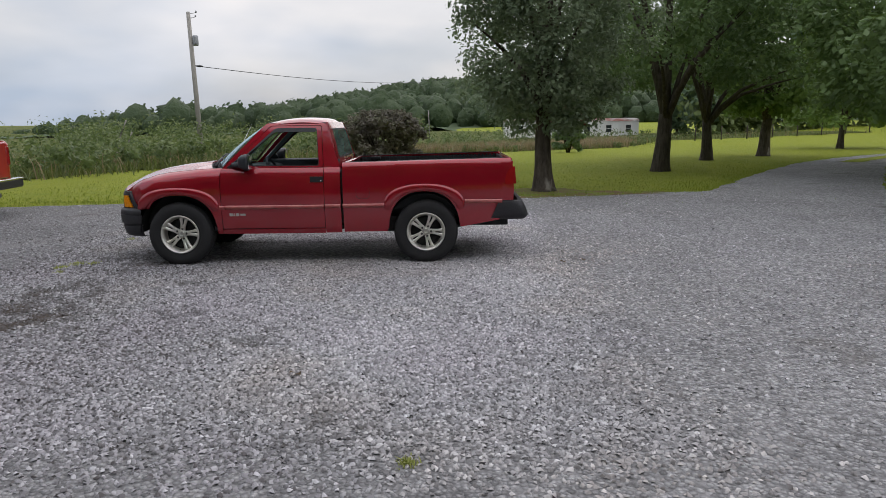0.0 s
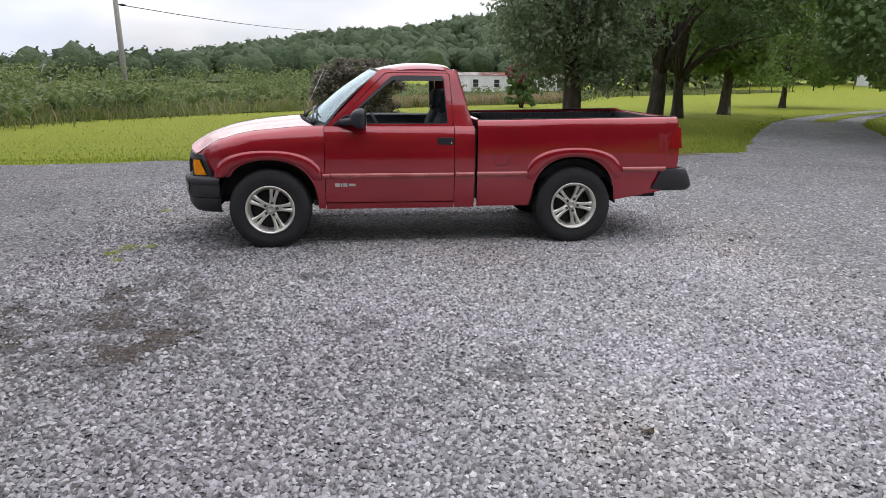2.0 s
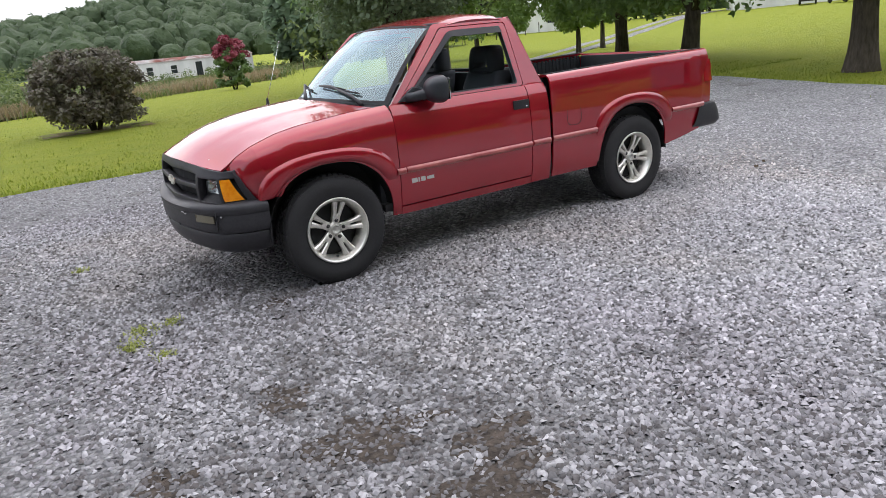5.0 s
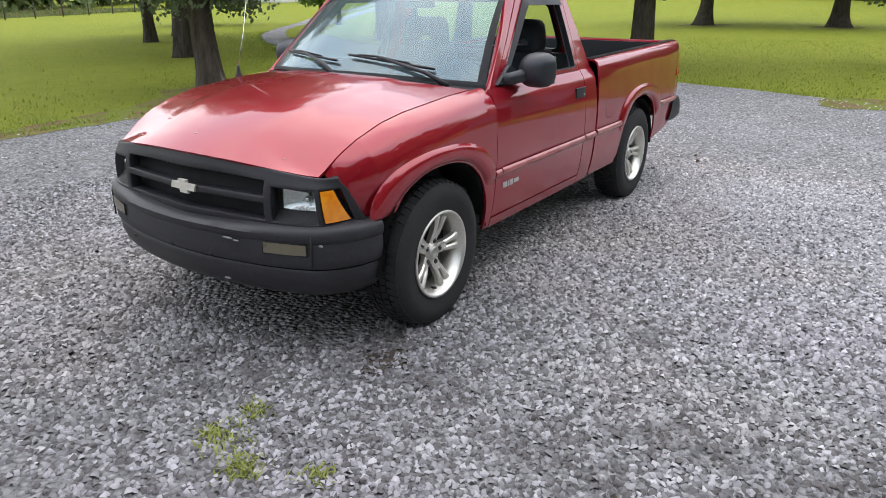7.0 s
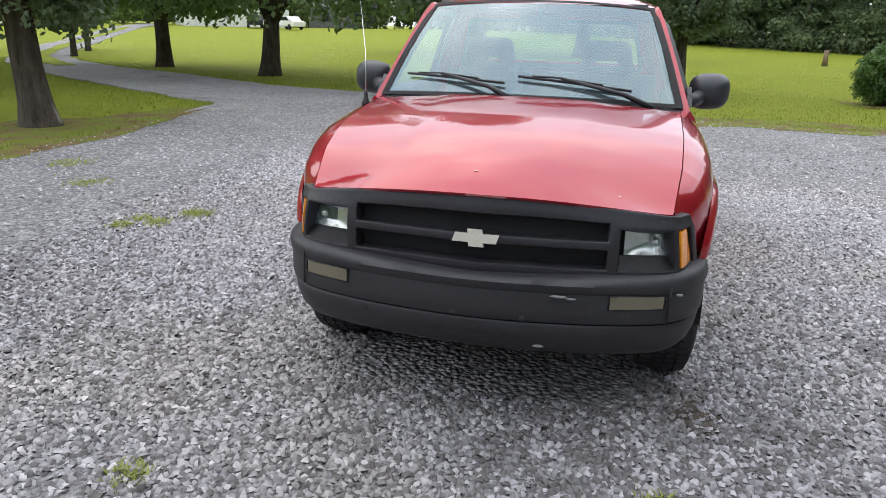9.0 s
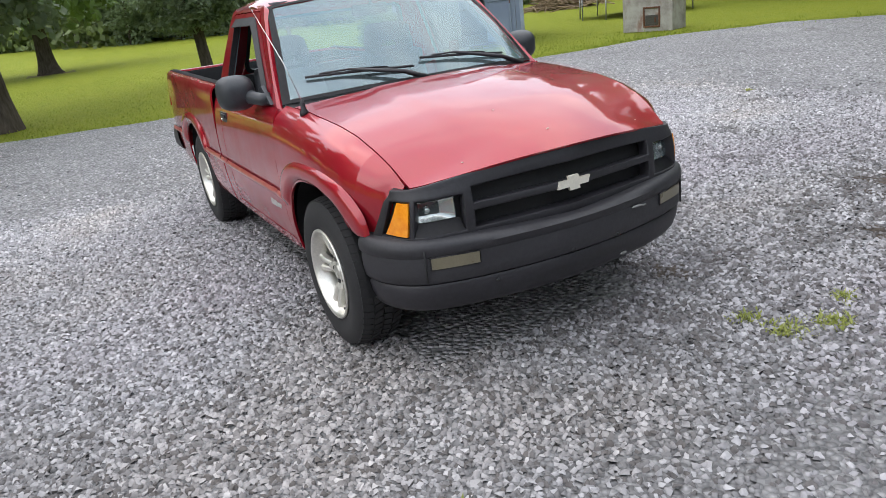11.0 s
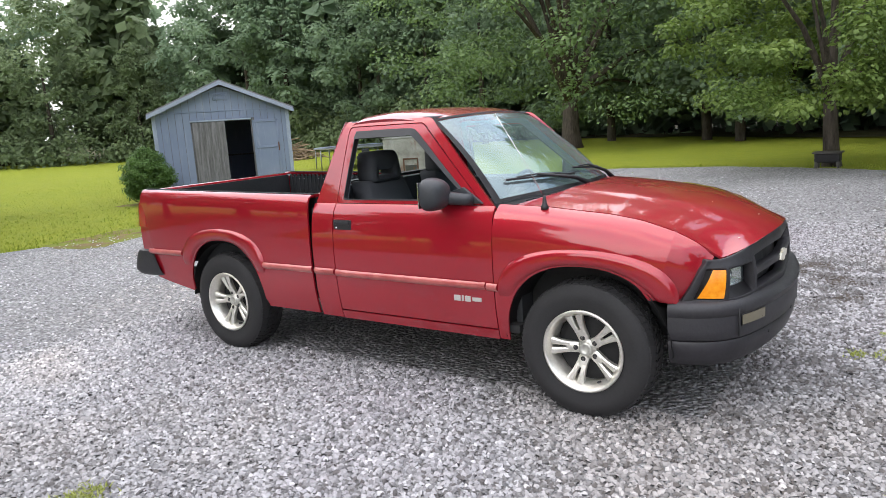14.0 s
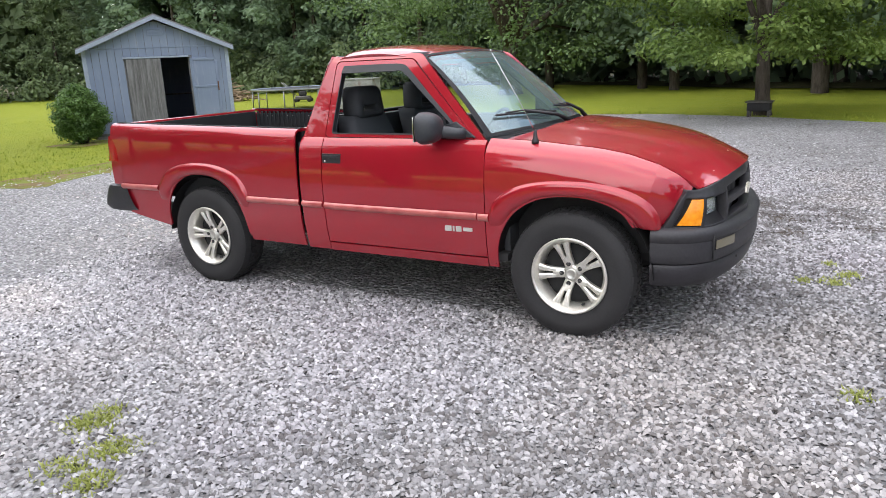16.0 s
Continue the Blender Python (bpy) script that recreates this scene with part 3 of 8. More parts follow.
# roof
def roof_z(x, y):
    a = abs(y) / 0.618
    return 1.617 - 0.30 * (x + 0.02) ** 2 - 0.022 * max(0, -0.2 - x) - 0.020 * a ** 2 - 0.036 * a ** 7


def roof_pt(u, v):
    y = (2 * v - 1) * 0.618
    k = (abs(y) / 0.618) ** 2
    x0, x1 = -0.470 + 0.082 * k, 0.300 - 0.045 * k
    x = x0 + u * (x1 - x0)
    z = roof_z(x, y)
    if u > 0.86:
        z -= 0.045 * ((u - 0.86) / 0.14) ** 2
    return Vector((x, y, z))


bm = bmesh.new()
bm_grid(bm, roof_pt, 26, 34)
bmesh.ops.recalc_face_normals(bm, faces=bm.faces[:])
if bm.faces[:][50].normal.z < 0:
    bmesh.ops.reverse_faces(bm, faces=bm.faces[:])
bmesh.ops.solidify(bm, geom=bm.faces[:], thickness=0.025)
part("roof", bm, M_RED, truck)


# windshield
def shield(u, v):
    """u across, v from the cowl up."""
    y0, y1 = (2 * u - 1) * 0.752, (2 * u - 1) * 0.598
    k = abs(2 * u - 1) ** 2.2
    bot = Vector((-1.075 + 0.205 * k, y0, 1.106 - 0.030 * k))
    tp = Vector((-0.462 + 0.080 * k, y1, 1.566 - 0.028 * k))
    p = bot.lerp(tp, v)
    p.z += 0.022 * math.sin(math.pi * v)
    p.x -= 0.012 * math.sin(math.pi * v)
    return p


bm = bmesh.new()
bm_grid(bm, lambda u, v: shield(0.025 + 0.95 * u, 0.03 + 0.94 * v), 26, 14)
ws = part("windshield", bm, M_WSHIELD, truck, "tinted windshield reflecting the sky")
ws.visible_shadow = False
bm = bmesh.new()
for a, b in (((0, 1), (0, 0.03)), ((0, 1), (0.97, 1)), ((0, 0.025), (0.03, 0.97)), ((0.975, 1), (0.03, 0.97))):
    bm_grid(bm, lambda u, v, a=a, b=b: shield(a[0] + u * (a[1] - a[0]), b[0] + v * (b[1] - b[0])) + Vector((-0.002, 0, 0.003)), 24 if a[1] - a[0] > 0.5 else 2, 2 if b[1] - b[0] < 0.5 else 14)
bmesh.ops.solidify(bm, geom=bm.faces[:], thickness=0.012)
part("windshield_seal", bm, M_BLACKPL, truck, "black rubber windshield seal")


# cab back with its window
def back_x(z, y):
    return lerp(z, [0.5, 1.08, 1.32, 1.5, 1.57], [0.445, 0.432, 0.372, 0.318, 0.285]) - 0.028 * (abs(y) / 0.7) ** 4


for nm, o, i, m_, th in (("cab_back", [(-0.755, 0.70), (0.755, 0.70), (0.60, 1.560), (-0.60, 1.560)], [(-0.60, 1.165), (0.60, 1.165), (0.53, 1.49), (-0.53, 1.49)], M_RED, 0.02), ("rear_window_seal", [(-0.60, 1.165), (0.60, 1.165), (0.53, 1.49), (-0.53, 1.49)], [(-0.575, 1.185), (0.575, 1.185), (0.507, 1.47), (-0.507, 1.47)], M_BLACKPL, 0.02)):
    ring(nm, o, i, lambda p: Vector((back_x(p.y, p.x), p.x, p.y)), m_, Vector((1, 0, 0)), truck, "", th, 0.05, 0.05)
bm = bmesh.new()
bm_grid(bm, lambda u, v: Vector((back_x(1.185 + 0.285 * v, 0) - 0.012, (2 * u - 1) * (0.58 - 0.07 * v), 1.18 + 0.295 * v)), 8, 4)
rw = part("rear_window", bm, M_WINDOW, truck)
rw.visible_shadow = False
# rounded rear corners of the cab
for s in (-1, 1):
    bm = bmesh.new()

    def corner(u, v, s=s):
        z = 0.50 + v * 1.06
        yo = lower_y(z) if z < 1.066 else g_y(z)
        xs_ = lerp(z, [0.5, 1.066, 1.553], [0.424, 0.421, 0.258])
        a, c = Vector((xs_, yo, z)), Vector((back_x(z, min(0.755, yo - 0.03)), lerp(z, [0.5, 0.7, 1.56], [0.76, 0.75, 0.598]), z))
        mid = Vector((max(a.x, c.x) + 0.012, yo - 0.004, z))
        p = a.lerp(mid, u).lerp(mid.lerp(c, u), u)
        return Vector((p.x, s * p.y, p.z))
    bm_grid(bm, corner, 6, 22)
    bmesh.ops.solidify(bm, geom=bm.faces[:], thickness=0.006)
    part("cab_rear_corner", bm, M_RED, truck)


# hood
def hood_front(y):
    return lerp(abs(y), [0.0, 0.1, 0.2, 0.3, 0.4, 0.5, 0.58, 0.63, 0.665], [-2.131, -2.128, -2.120, -2.108, -2.091, -2.068, -2.036, -2.011, -1.990])


HOOD_D = catmull([(0, 0), (0.02, 0.014), (0.07, 0.045), (0.15, 0.085), (0.25, 0.122), (0.38, 0.16), (0.58, 0.197), (0.78, 0.221), (1.03, 0.241), (1.3, 0.25)], 80)


def hood_pt(u, v):
    w = 2 * v - 1
    xr = -1.150 + 0.16 * abs(w) ** 2
    xf = hood_front(w * 0.655)
    t = u
    x = xf + t * (xr - xf)
    ys = lerp(x, *SEAM) - 0.004
    y = w * ys
    rise = float(np.interp(x - xf, HOOD_D[:, 0], HOOD_D[:, 1]))
    a = abs(w) ** 2.6
    z = 0.880 - 0.049 * abs(w) ** 2.2 + (1 - a) * rise + a * (lerp(x, *FH) - 0.828)
    # a shallow power dome with soft creases
    z += 0.006 * smooth01((0.56 - abs(w)) / 0.1) * smooth01((x + 2.1) / 0.3)
    return Vector((x, y, z))


bm = bmesh.new()
bm_grid(bm, hood_pt, 34, 36)
bmesh.ops.recalc_face_normals(bm, faces=bm.faces[:])
if bm.faces[:][50].normal.z < 0:
    bmesh.ops.reverse_faces(bm, faces=bm.faces[:])
bmesh.ops.solidify(bm, geom=bm.faces[:], thickness=0.012)
part("hood", bm, M_RED, truck, "red hood with faded clear coat and small stone chips")
# paint chips on the hood's nose
for u_, v_, r_ in ((0.10, 0.52, 0.007), (0.07, 0.14, 0.006), (0.30, 0.61, 0.004), (0.06, 0.83, 0.006)):
    p = hood_pt(u_, v_)
    bm = bmesh.new()
    bmesh.ops.create_icosphere(bm, subdivisions=1, radius=r_)
    for v in bm.verts:
        v.co = Vector((v.co.x * (1 + 0.4 * noise.noise(v.co * 90)), v.co.y * 1.2, v.co.z * 0.16)) + p + Vector((0, 0, 0.0005))
    part("paint_chip", bm, M_EMBLEM, truck, "pale chip in the paint")
# dark under-hood box, so that seams read dark
box("engine_bay", -1.93, -0.95, -0.60, 0.60, 0.45, 0.84, M_DARK, truck, "", 0.03)

# cowl, wipers, antenna
bm = bmesh.new()


def cowl(u, v):
    w = 2 * u - 1
    k = abs(w) ** 2
    a = Vector((-1.150 + 0.165 * k, w * 0.735, 1.112 - 0.052 * k))
    b = shield(u, 0.0) + Vector((0.0, 0, -0.004))
    p = a.lerp(b, v)
    p.z -= 0.012 * math.sin(math.pi * v)
    return p


bm_grid(bm, cowl, 30, 4)
bmesh.ops.solidify(bm, geom=bm.faces[:], thickness=0.006)
part("cowl_grille", bm, M_BLACKPL, truck, "black plastic cowl below the windshield")
for i in range(26):
    u_ = 0.10 + 0.8 * i / 25
    a, b = cowl(u_, 0.15) + Vector((0, 0, 0.004)), cowl(u_, 0.75) + Vector((0, 0, 0.004))
    bm = bmesh.new()
    bm_tube(bm, [a, (a + b) / 2 + Vector((0, 0, 0.003)), b], 0.0045, 6)
    part("cowl_rib", bm, M_BLACKPL, truck)
for y0, u0, u1, v0, v1 in ((-0.56, 0.16, 0.52, 0.09, 0.16), (0.10, 0.56, 0.92, 0.10, 0.17)):
    wiper = empty("wiper")
    wiper.parent = truck
    piv = cowl(0.5 + (y0 - 0.05) / 1.5 / 1.0 * 1.0, 0.5) + Vector((0, 0, 0.015))
    tipa, tipb = shield(u0, v0) + Vector((-0.02, 0, 0.02)), shield(u1, v1) + Vector((-0.02, 0, 0.02))
    bm = bmesh.new()
    pts = [tipa.lerp(tipb, t) + Vector((0, 0, 0.006 * math.sin(math.pi * t))) for t in np.linspace(0, 1, 9)]
    pts = [Vector((shield(u0 + (u1 - u0) * t, v0 + (v1 - v0) * t).x - 0.012, p.y, shield(u0 + (u1 - u0) * t, v0 + (v1 - v0) * t).z + 0.014)) for t, p in zip(np.linspace(0, 1, 9), pts)]
    bm_tube(bm, pts, 0.007, 6)
    part("blade", bm, M_BLACKPL, wiper)
    bm = bmesh.new()
    mid = pts[5] + Vector((-0.004, 0, 0.016))
    bm_tube(bm, [piv, piv.lerp(mid, 0.3) + Vector((0, 0, 0.02)), mid], [0.016, 0.011, 0.007], 8)
    bm_tube(bm, [pts[2] + Vector((0, 0, 0.008)), mid, pts[7] + Vector((0, 0, 0.008))], 0.005, 6)
    part("arm", bm, M_BLACKPL, wiper)
antenna = empty("antenna")
antenna.parent = truck
bm = bmesh.new()
bm_lathe(bm, [(0.0, 1.048), (0.021, 1.048), (0.020, 1.064), (0.013, 1.078), (0.010, 1.10), (0.008, 1.118), (0.0, 1.12)], "z", 14, (-1.155, 0.738, 0))
part("base", bm, M_BLACKPL, antenna)
bm = bmesh.new()
bm_tube(bm, [(-1.155, 0.738, 1.11), (-1.075, 0.765, 1.28), (-0.950, 0.835, 1.54)], [0.0024, 0.0020, 0.0015], 6)
part("mast", bm, M_CHROME, antenna, "thin steel mast")
bm = bmesh.new()
bmesh.ops.create_icosphere(bm, subdivisions=2, radius=0.006, matrix=Matrix.Translation((-0.950, 0.835, 1.541)))
part("tip", bm, M_CHROME, antenna)

# ---- front fascia with openings for grille and lamps ----
F_LO = [(0.0, -2.150), (0.46, -2.104), (0.62, -2.070), (0.704, -2.008), (0.750, -1.895), (0.780, -1.822)]
F_HI = [(0.0, -2.118), (0.46, -2.078), (0.60, -2.044), (0.668, -2.004), (0.699, -1.965), (0.716, -1.948)]
C_LO, C_HI = catmull([(p[0], p[1]) for p in F_LO], 100), catmull([(p[0], p[1]) for p in F_HI], 100)
K_LO = [float(np.interp(p[0], C_LO[:, 0], np.linspace(0, 1, 101))) for p in F_LO]
K_HI = [float(np.interp(p[0], C_HI[:, 0], np.linspace(0, 1, 101))) for p in F_HI]


def fascia(u, z, s, depth=0.0):
    """u: 0 at the middle to 5 at the fender; depth: set back."""
    ts = np.linspace(0, 1, 101)
    tl, th = np.interp(u, range(6), K_LO), np.interp(u, range(6), K_HI)
    lo = np.array([np.interp(tl, ts, C_LO[:, 0]), np.interp(tl, ts, C_LO[:, 1])])
    hi = np.array([np.interp(th, ts, C_HI[:, 0]), np.interp(th, ts, C_HI[:, 1])])
    k = (z - 0.60) / 0.278
    y, x = lo + (hi - lo) * k
    z = z - 0.049 * min(1.05, (abs(y) / 0.665) ** 2.2) * smooth01((z - 0.765) / 0.11)
    bow = 0.016 * math.sin(math.pi * min(1, max(0, k)))
    nx = 1 - 0.45 * smooth01((u - 2.6) / 2.4)
    return Vector((x - bow + depth * nx, s * (y - depth * 0.75 * smooth01((u - 2.6) / 2.0)), z))


grille = empty("front_fascia")
grille.parent = truck
US = [0, 0.22, 0.44, 0.66, 0.97, 1.16, 1.5, 1.9, 2.3, 2.72, 2.95, 3.25, 3.6, 3.95, 4.3, 4.6, 5]
ZS = [0.600, 0.622, 0.645, 0.668, 0.715, 0.745, 0.79, 0.815, 0.845, 0.866, 0.878]


def opening(u, z):
    if u < 0.98 and (0.645 < z < 0.715 or 0.745 < z < 0.815):
        return True
    if 1.16 < u < 2.72 and 0.645 < z < 0.79:
        return True
    return 2.95 < u < 4.3 and 0.645 < z < 0.79


bm = bmesh.new()
for s in (-1, 1):
    vs = {}
    for i, u in enumerate(US):
        for j, z in enumerate(ZS):
            vs[i, j] = bm.verts.new(fascia(u, z, s))
    for i in range(len(US) - 1):
        for j in range(len(ZS) - 1):
            if not opening((US[i] + US[i + 1]) / 2, (ZS[j] + ZS[j + 1]) / 2):
                f = (vs[i, j], vs[i + 1, j], vs[i + 1, j + 1], vs[i, j + 1])
                bm.faces.new(f if s > 0 else tuple(reversed(f)))
bmesh.ops.remove_doubles(bm, verts=bm.verts[:], dist=1e-4)
bmesh.ops.recalc_face_normals(bm, faces=bm.faces[:])
if min(bm.faces, key=lambda f: f.calc_center_median().x).normal.x > 0:
    bmesh.ops.reverse_faces(bm, faces=bm.faces[:])
bmesh.ops.solidify(bm, geom=bm.faces[:], thickness=0.055)
es = [e for e in bm.edges if len(e.link_faces) == 2 and e.calc_face_angle(0) > radians(50)]
bmesh.ops.bevel(bm, geom=es, offset=0.006, segments=2, affect="EDGES", profile=0.5)
part("grille_frame", bm, M_BLACKPL, grille, "black plastic grille frame")
bm = bmesh.new()
for s in (-1, 1):
    g = bm_grid(bm, lambda a, b, s=s: fascia(2.8 * a, 0.61 + 0.255 * b, s, 0.085), 10, 6)
bmesh.ops.remove_doubles(bm, verts=bm.verts[:], dist=1e-4)
bmesh.ops.solidify(bm, geom=bm.faces[:], thickness=0.01)
part("grille_backing", bm, M_DARK, grille)
bm = bmesh.new()
# plain emblem: a wide bar with a taller middle
eo = [(-0.082, -0.016), (-0.026, -0.016), (-0.022, -0.031), (0.030, -0.031), (0.026, -0.016), (0.072, -0.016), (0.082, 0.014), (0.026, 0.014), (0.022, 0.029), (-0.030, 0.029), (-0.026, 0.014), (-0.072, 0.014)]
a = [bm.verts.new((-2.152, -y, 0.731 + z)) for y, z in eo]
bm.faces.new(a)
bmesh.ops.recalc_face_normals(bm, faces=bm.faces[:])
if bm.faces[:][0].normal.x > 0:
    bmesh.ops.reverse_faces(bm, faces=bm.faces[:])
bmesh.ops.solidify(bm, geom=bm.faces[:], thickness=0.012)
part("emblem", bm, M_EMBLEM, grille, "pale plain cross-shaped emblem", smooth=False)
for s in (-1, 1):
    lamp = empty("headlamp")
    lamp.parent = truck
    u0, u1, z0, z1 = 1.26, 2.64, 0.690, 0.782
    bm = bmesh.new()
    bm_grid(bm, lambda a, b, s=s: fascia(1.16 + 1.54 * a, 0.640 + 0.155 * b, s, 0.088), 8, 5)
    bmesh.ops.solidify(bm, geom=bm.faces[:], thickness=0.006)
    part("bezel", bm, M_BLACKPL, lamp)
    bm = bmesh.new()
    bm_grid(bm, lambda a, b, s=s: fascia(1.17 + 1.53 * a, 0.644 + 0.044 * b, s, 0.008 + 0.042 * b), 8, 3)
    bmesh.ops.solidify(bm, geom=bm.faces[:], thickness=0.004)
    part("lamp_ledge", bm, M_BLACKPL, lamp, "sloping black ledge below the lens")
    bm = bmesh.new()

    def bowl(a, b, s=s):
        e = max(abs(2 * a - 1), abs(2 * b - 1))
        return fascia(u0 + (u1 - u0) * a, z0 + (z1 - z0) * b, s, 0.056 + 0.024 * (1 - e ** 2.5))
    bm_grid(bm, bowl, 12, 8)
    part("reflector", bm, M_REFLECT, lamp, "silvered reflector")
    bm = bmesh.new()
    bm_grid(bm, lambda a, b, s=s: fascia(u0 + (u1 - u0) * a, z0 + (z1 - z0) * b, s, 0.048), 8, 5)
    bmesh.ops.solidify(bm, geom=bm.faces[:], thickness=0.004)
    ln = part("lens", bm, M_LENS, lamp, "clear glass lens")
    ln.visible_shadow = False
    bm = bmesh.new()
    bmesh.ops.create_icosphere(bm, subdivisions=2, radius=0.016, matrix=Matrix.Translation(fascia((u0 + u1) / 2, 0.736, s, 0.064)))
    part("bulb", bm, M_REFLECT, lamp)
    bm = bmesh.new()
    bm_grid(bm, lambda a, b, s=s: fascia(3.02 + (1.02 - 0.34 * b) * a, 0.650 + 0.134 * b, s, 0.006 - 0.010 * (1 - a)), 8, 6)
    bmesh.ops.recalc_face_normals(bm, faces=bm.faces[:])
    bmesh.ops.solidify(bm, geom=bm.faces[:], thickness=0.018)
    sg = part("turn_signal", bm, M_AMBER, truck, "amber wrap-around turn signal")
    bm = bmesh.new()
    bm_grid(bm, lambda a, b, s=s: fascia(2.9 + 1.7 * a, 0.635 + 0.165 * b, s, 0.030), 6, 4)
    bmesh.ops.solidify(bm, geom=bm.faces[:], thickness=0.006)
    part("signal_bezel", bm, M_BLACKPL, truck)

# ---- front bumper: a section carried round the nose ----
BP = catmull([(-0.818, -1.795), (-0.812, -1.86), (-0.788, -1.938), (-0.735, -2.022), (-0.64, -2.094), (-0.46, -2.154), (-0.22, -2.196), (0, -2.210), (0.22, -2.196), (0.46, -2.154), (0.64, -2.094), (0.735, -2.022), (0.788, -1.938), (0.812, -1.86), (0.818, -1.795)], 96)


def bumper_bm(sec):
    bm = bmesh.new()
    rows = []
    for i, (y, x) in enumerate(BP):
        t = BP[min(i + 1, 96)] - BP[max(i - 1, 0)]
        t = t / np.linalg.norm(t)
        nx, ny = t[0], -t[1]              # inward
        sag = -0.028 * (1 - smooth01(abs(y) / 0.72))
        rows.append([bm.verts.new((x + d * nx, y + d * ny, z + (sag if z > 0.6 else 0))) for d, z in sec])
    for a, b in zip(rows, rows[1:]):
        for j in range(len(sec) - 1):
            bm.faces.new((a[j], b[j], b[j + 1], a[j + 1]))
    bmesh.ops.recalc_face_normals(bm, faces=bm.faces[:])
    if min(bm.faces, key=lambda f: f.calc_center_median().x).normal.x > 0:
        bmesh.ops.reverse_faces(bm, faces=bm.faces[:])
    bmesh.ops.solidify(bm, geom=bm.faces[:], thickness=0.006)
    return bm


bumper = empty("front_bumper")
bumper.parent = truck
part("bumper_cover", bumper_bm([(0.12, 0.642), (0.05, 0.641), (0.022, 0.636), (0.006, 0.622), (0.0, 0.600), (0.004, 0.576), (0.010, 0.568), (0.008, 0.552), (0.008, 0.505), (0.010, 0.470), (0.018, 0.458), (0.05, 0.455)]), M_GREYPL, bumper, "weathered dark grey bumper cover with scuffs")
part("air_dam", bumper_bm([(0.05, 0.453), (0.024, 0.451), (0.018, 0.44), (0.024, 0.40), (0.040, 0.355), (0.060, 0.330), (0.085, 0.322), (0.12, 0.325)]), M_BLACKPL, bumper, "black plastic air dam")
for s in (-1, 1):
    bm = bmesh.new()

    def fog(a, b, s=s):
        y = 0.470 + 0.178 * a
        x = float(np.interp(-y, BP[:49, 0], BP[:49, 1]))
        return Vector((x + 0.001, s * y, 0.522 + 0.044 * b))
    bm_grid(bm, fog, 8, 3)
    bmesh.ops.recalc_face_normals(bm, faces=bm.faces[:])
    if bm.faces[:][0].normal.x > 0:
        bmesh.ops.reverse_faces(bm, faces=bm.faces[:])
    bmesh.ops.solidify(bm, geom=bm.faces[:], thickness=0.02)
    part("marker_lamp", bm, M_MARKER, bumper, "cloudy pale marker lamp")
    bm = bmesh.new()
    pts = [fog(a, b) + Vector((0.003, 0, 0)) for a, b in ((-0.02, -0.06), (1.02, -0.06), (1.02, 1.06), (-0.02, 1.06), (-0.02, -0.06))]
    bm_tube(bm, pts, 0.0035, 6)
    part("lamp_rim", bm, M_BLACKPL, bumper)
    bm = bmesh.new()
    xs_ = float(np.interp(-0.665, BP[:49, 0], BP[:49, 1]))
    bm_tube(bm, [(xs_ + 0.003, s * 0.668, z) for z in (0.47, 0.54, 0.60)], 0.004, 6)
    part("cover_seam", bm, M_DARK, bumper)
for y, z, r in ((0.06, 0.470, 0.011), (-0.18, 0.470, 0.012), (0.40, 0.43, 0.008)):
    bm = bmesh.new()
    bmesh.ops.create_icosphere(bm, subdivisions=2, radius=r)
    x = float(np.interp(-abs(y), BP[:49, 0], BP[:49, 1]))
    for v in bm.verts:
        v.co = Vector((v.co.x * 0.4 + x + 0.012, v.co.y * 1.5 + y, v.co.z + z))
    part("plate_hole", bm, M_DARK, bumper)
for y, z, w_, h_ in ((-0.30, 0.562, 0.03, 0.005), (-0.34, 0.556, 0.018, 0.004), (0.33, 0.47, 0.012, 0.010), (-0.24, 0.36, 0.02, 0.006), (0.05, 0.40, 0.01, 0.005), (0.48, 0.395, 0.014, 0.012), (-0.70, 0.565, 0.012, 0.006)):
    bm = bmesh.new()
    bmesh.ops.create_icosphere(bm, subdivisions=2, radius=1.0)
    x = float(np.interp(-abs(y), BP[:49, 0], BP[:49, 1])) + (0.0 if z > 0.5 else 0.024 if z > 0.42 else 0.036)
    for v in bm.verts:
        c = v.co.copy()
        v.co = Vector((x + c.x * 0.006, y + c.y * w_ * (1 + 0.5 * noise.noise(c * 3)), z + c.z * h_ * (1 + 0.5 * noise.noise(c * 4))))
    part("scuff", bm, M_SCUFF, bumper, "pale scuff in the plastic")

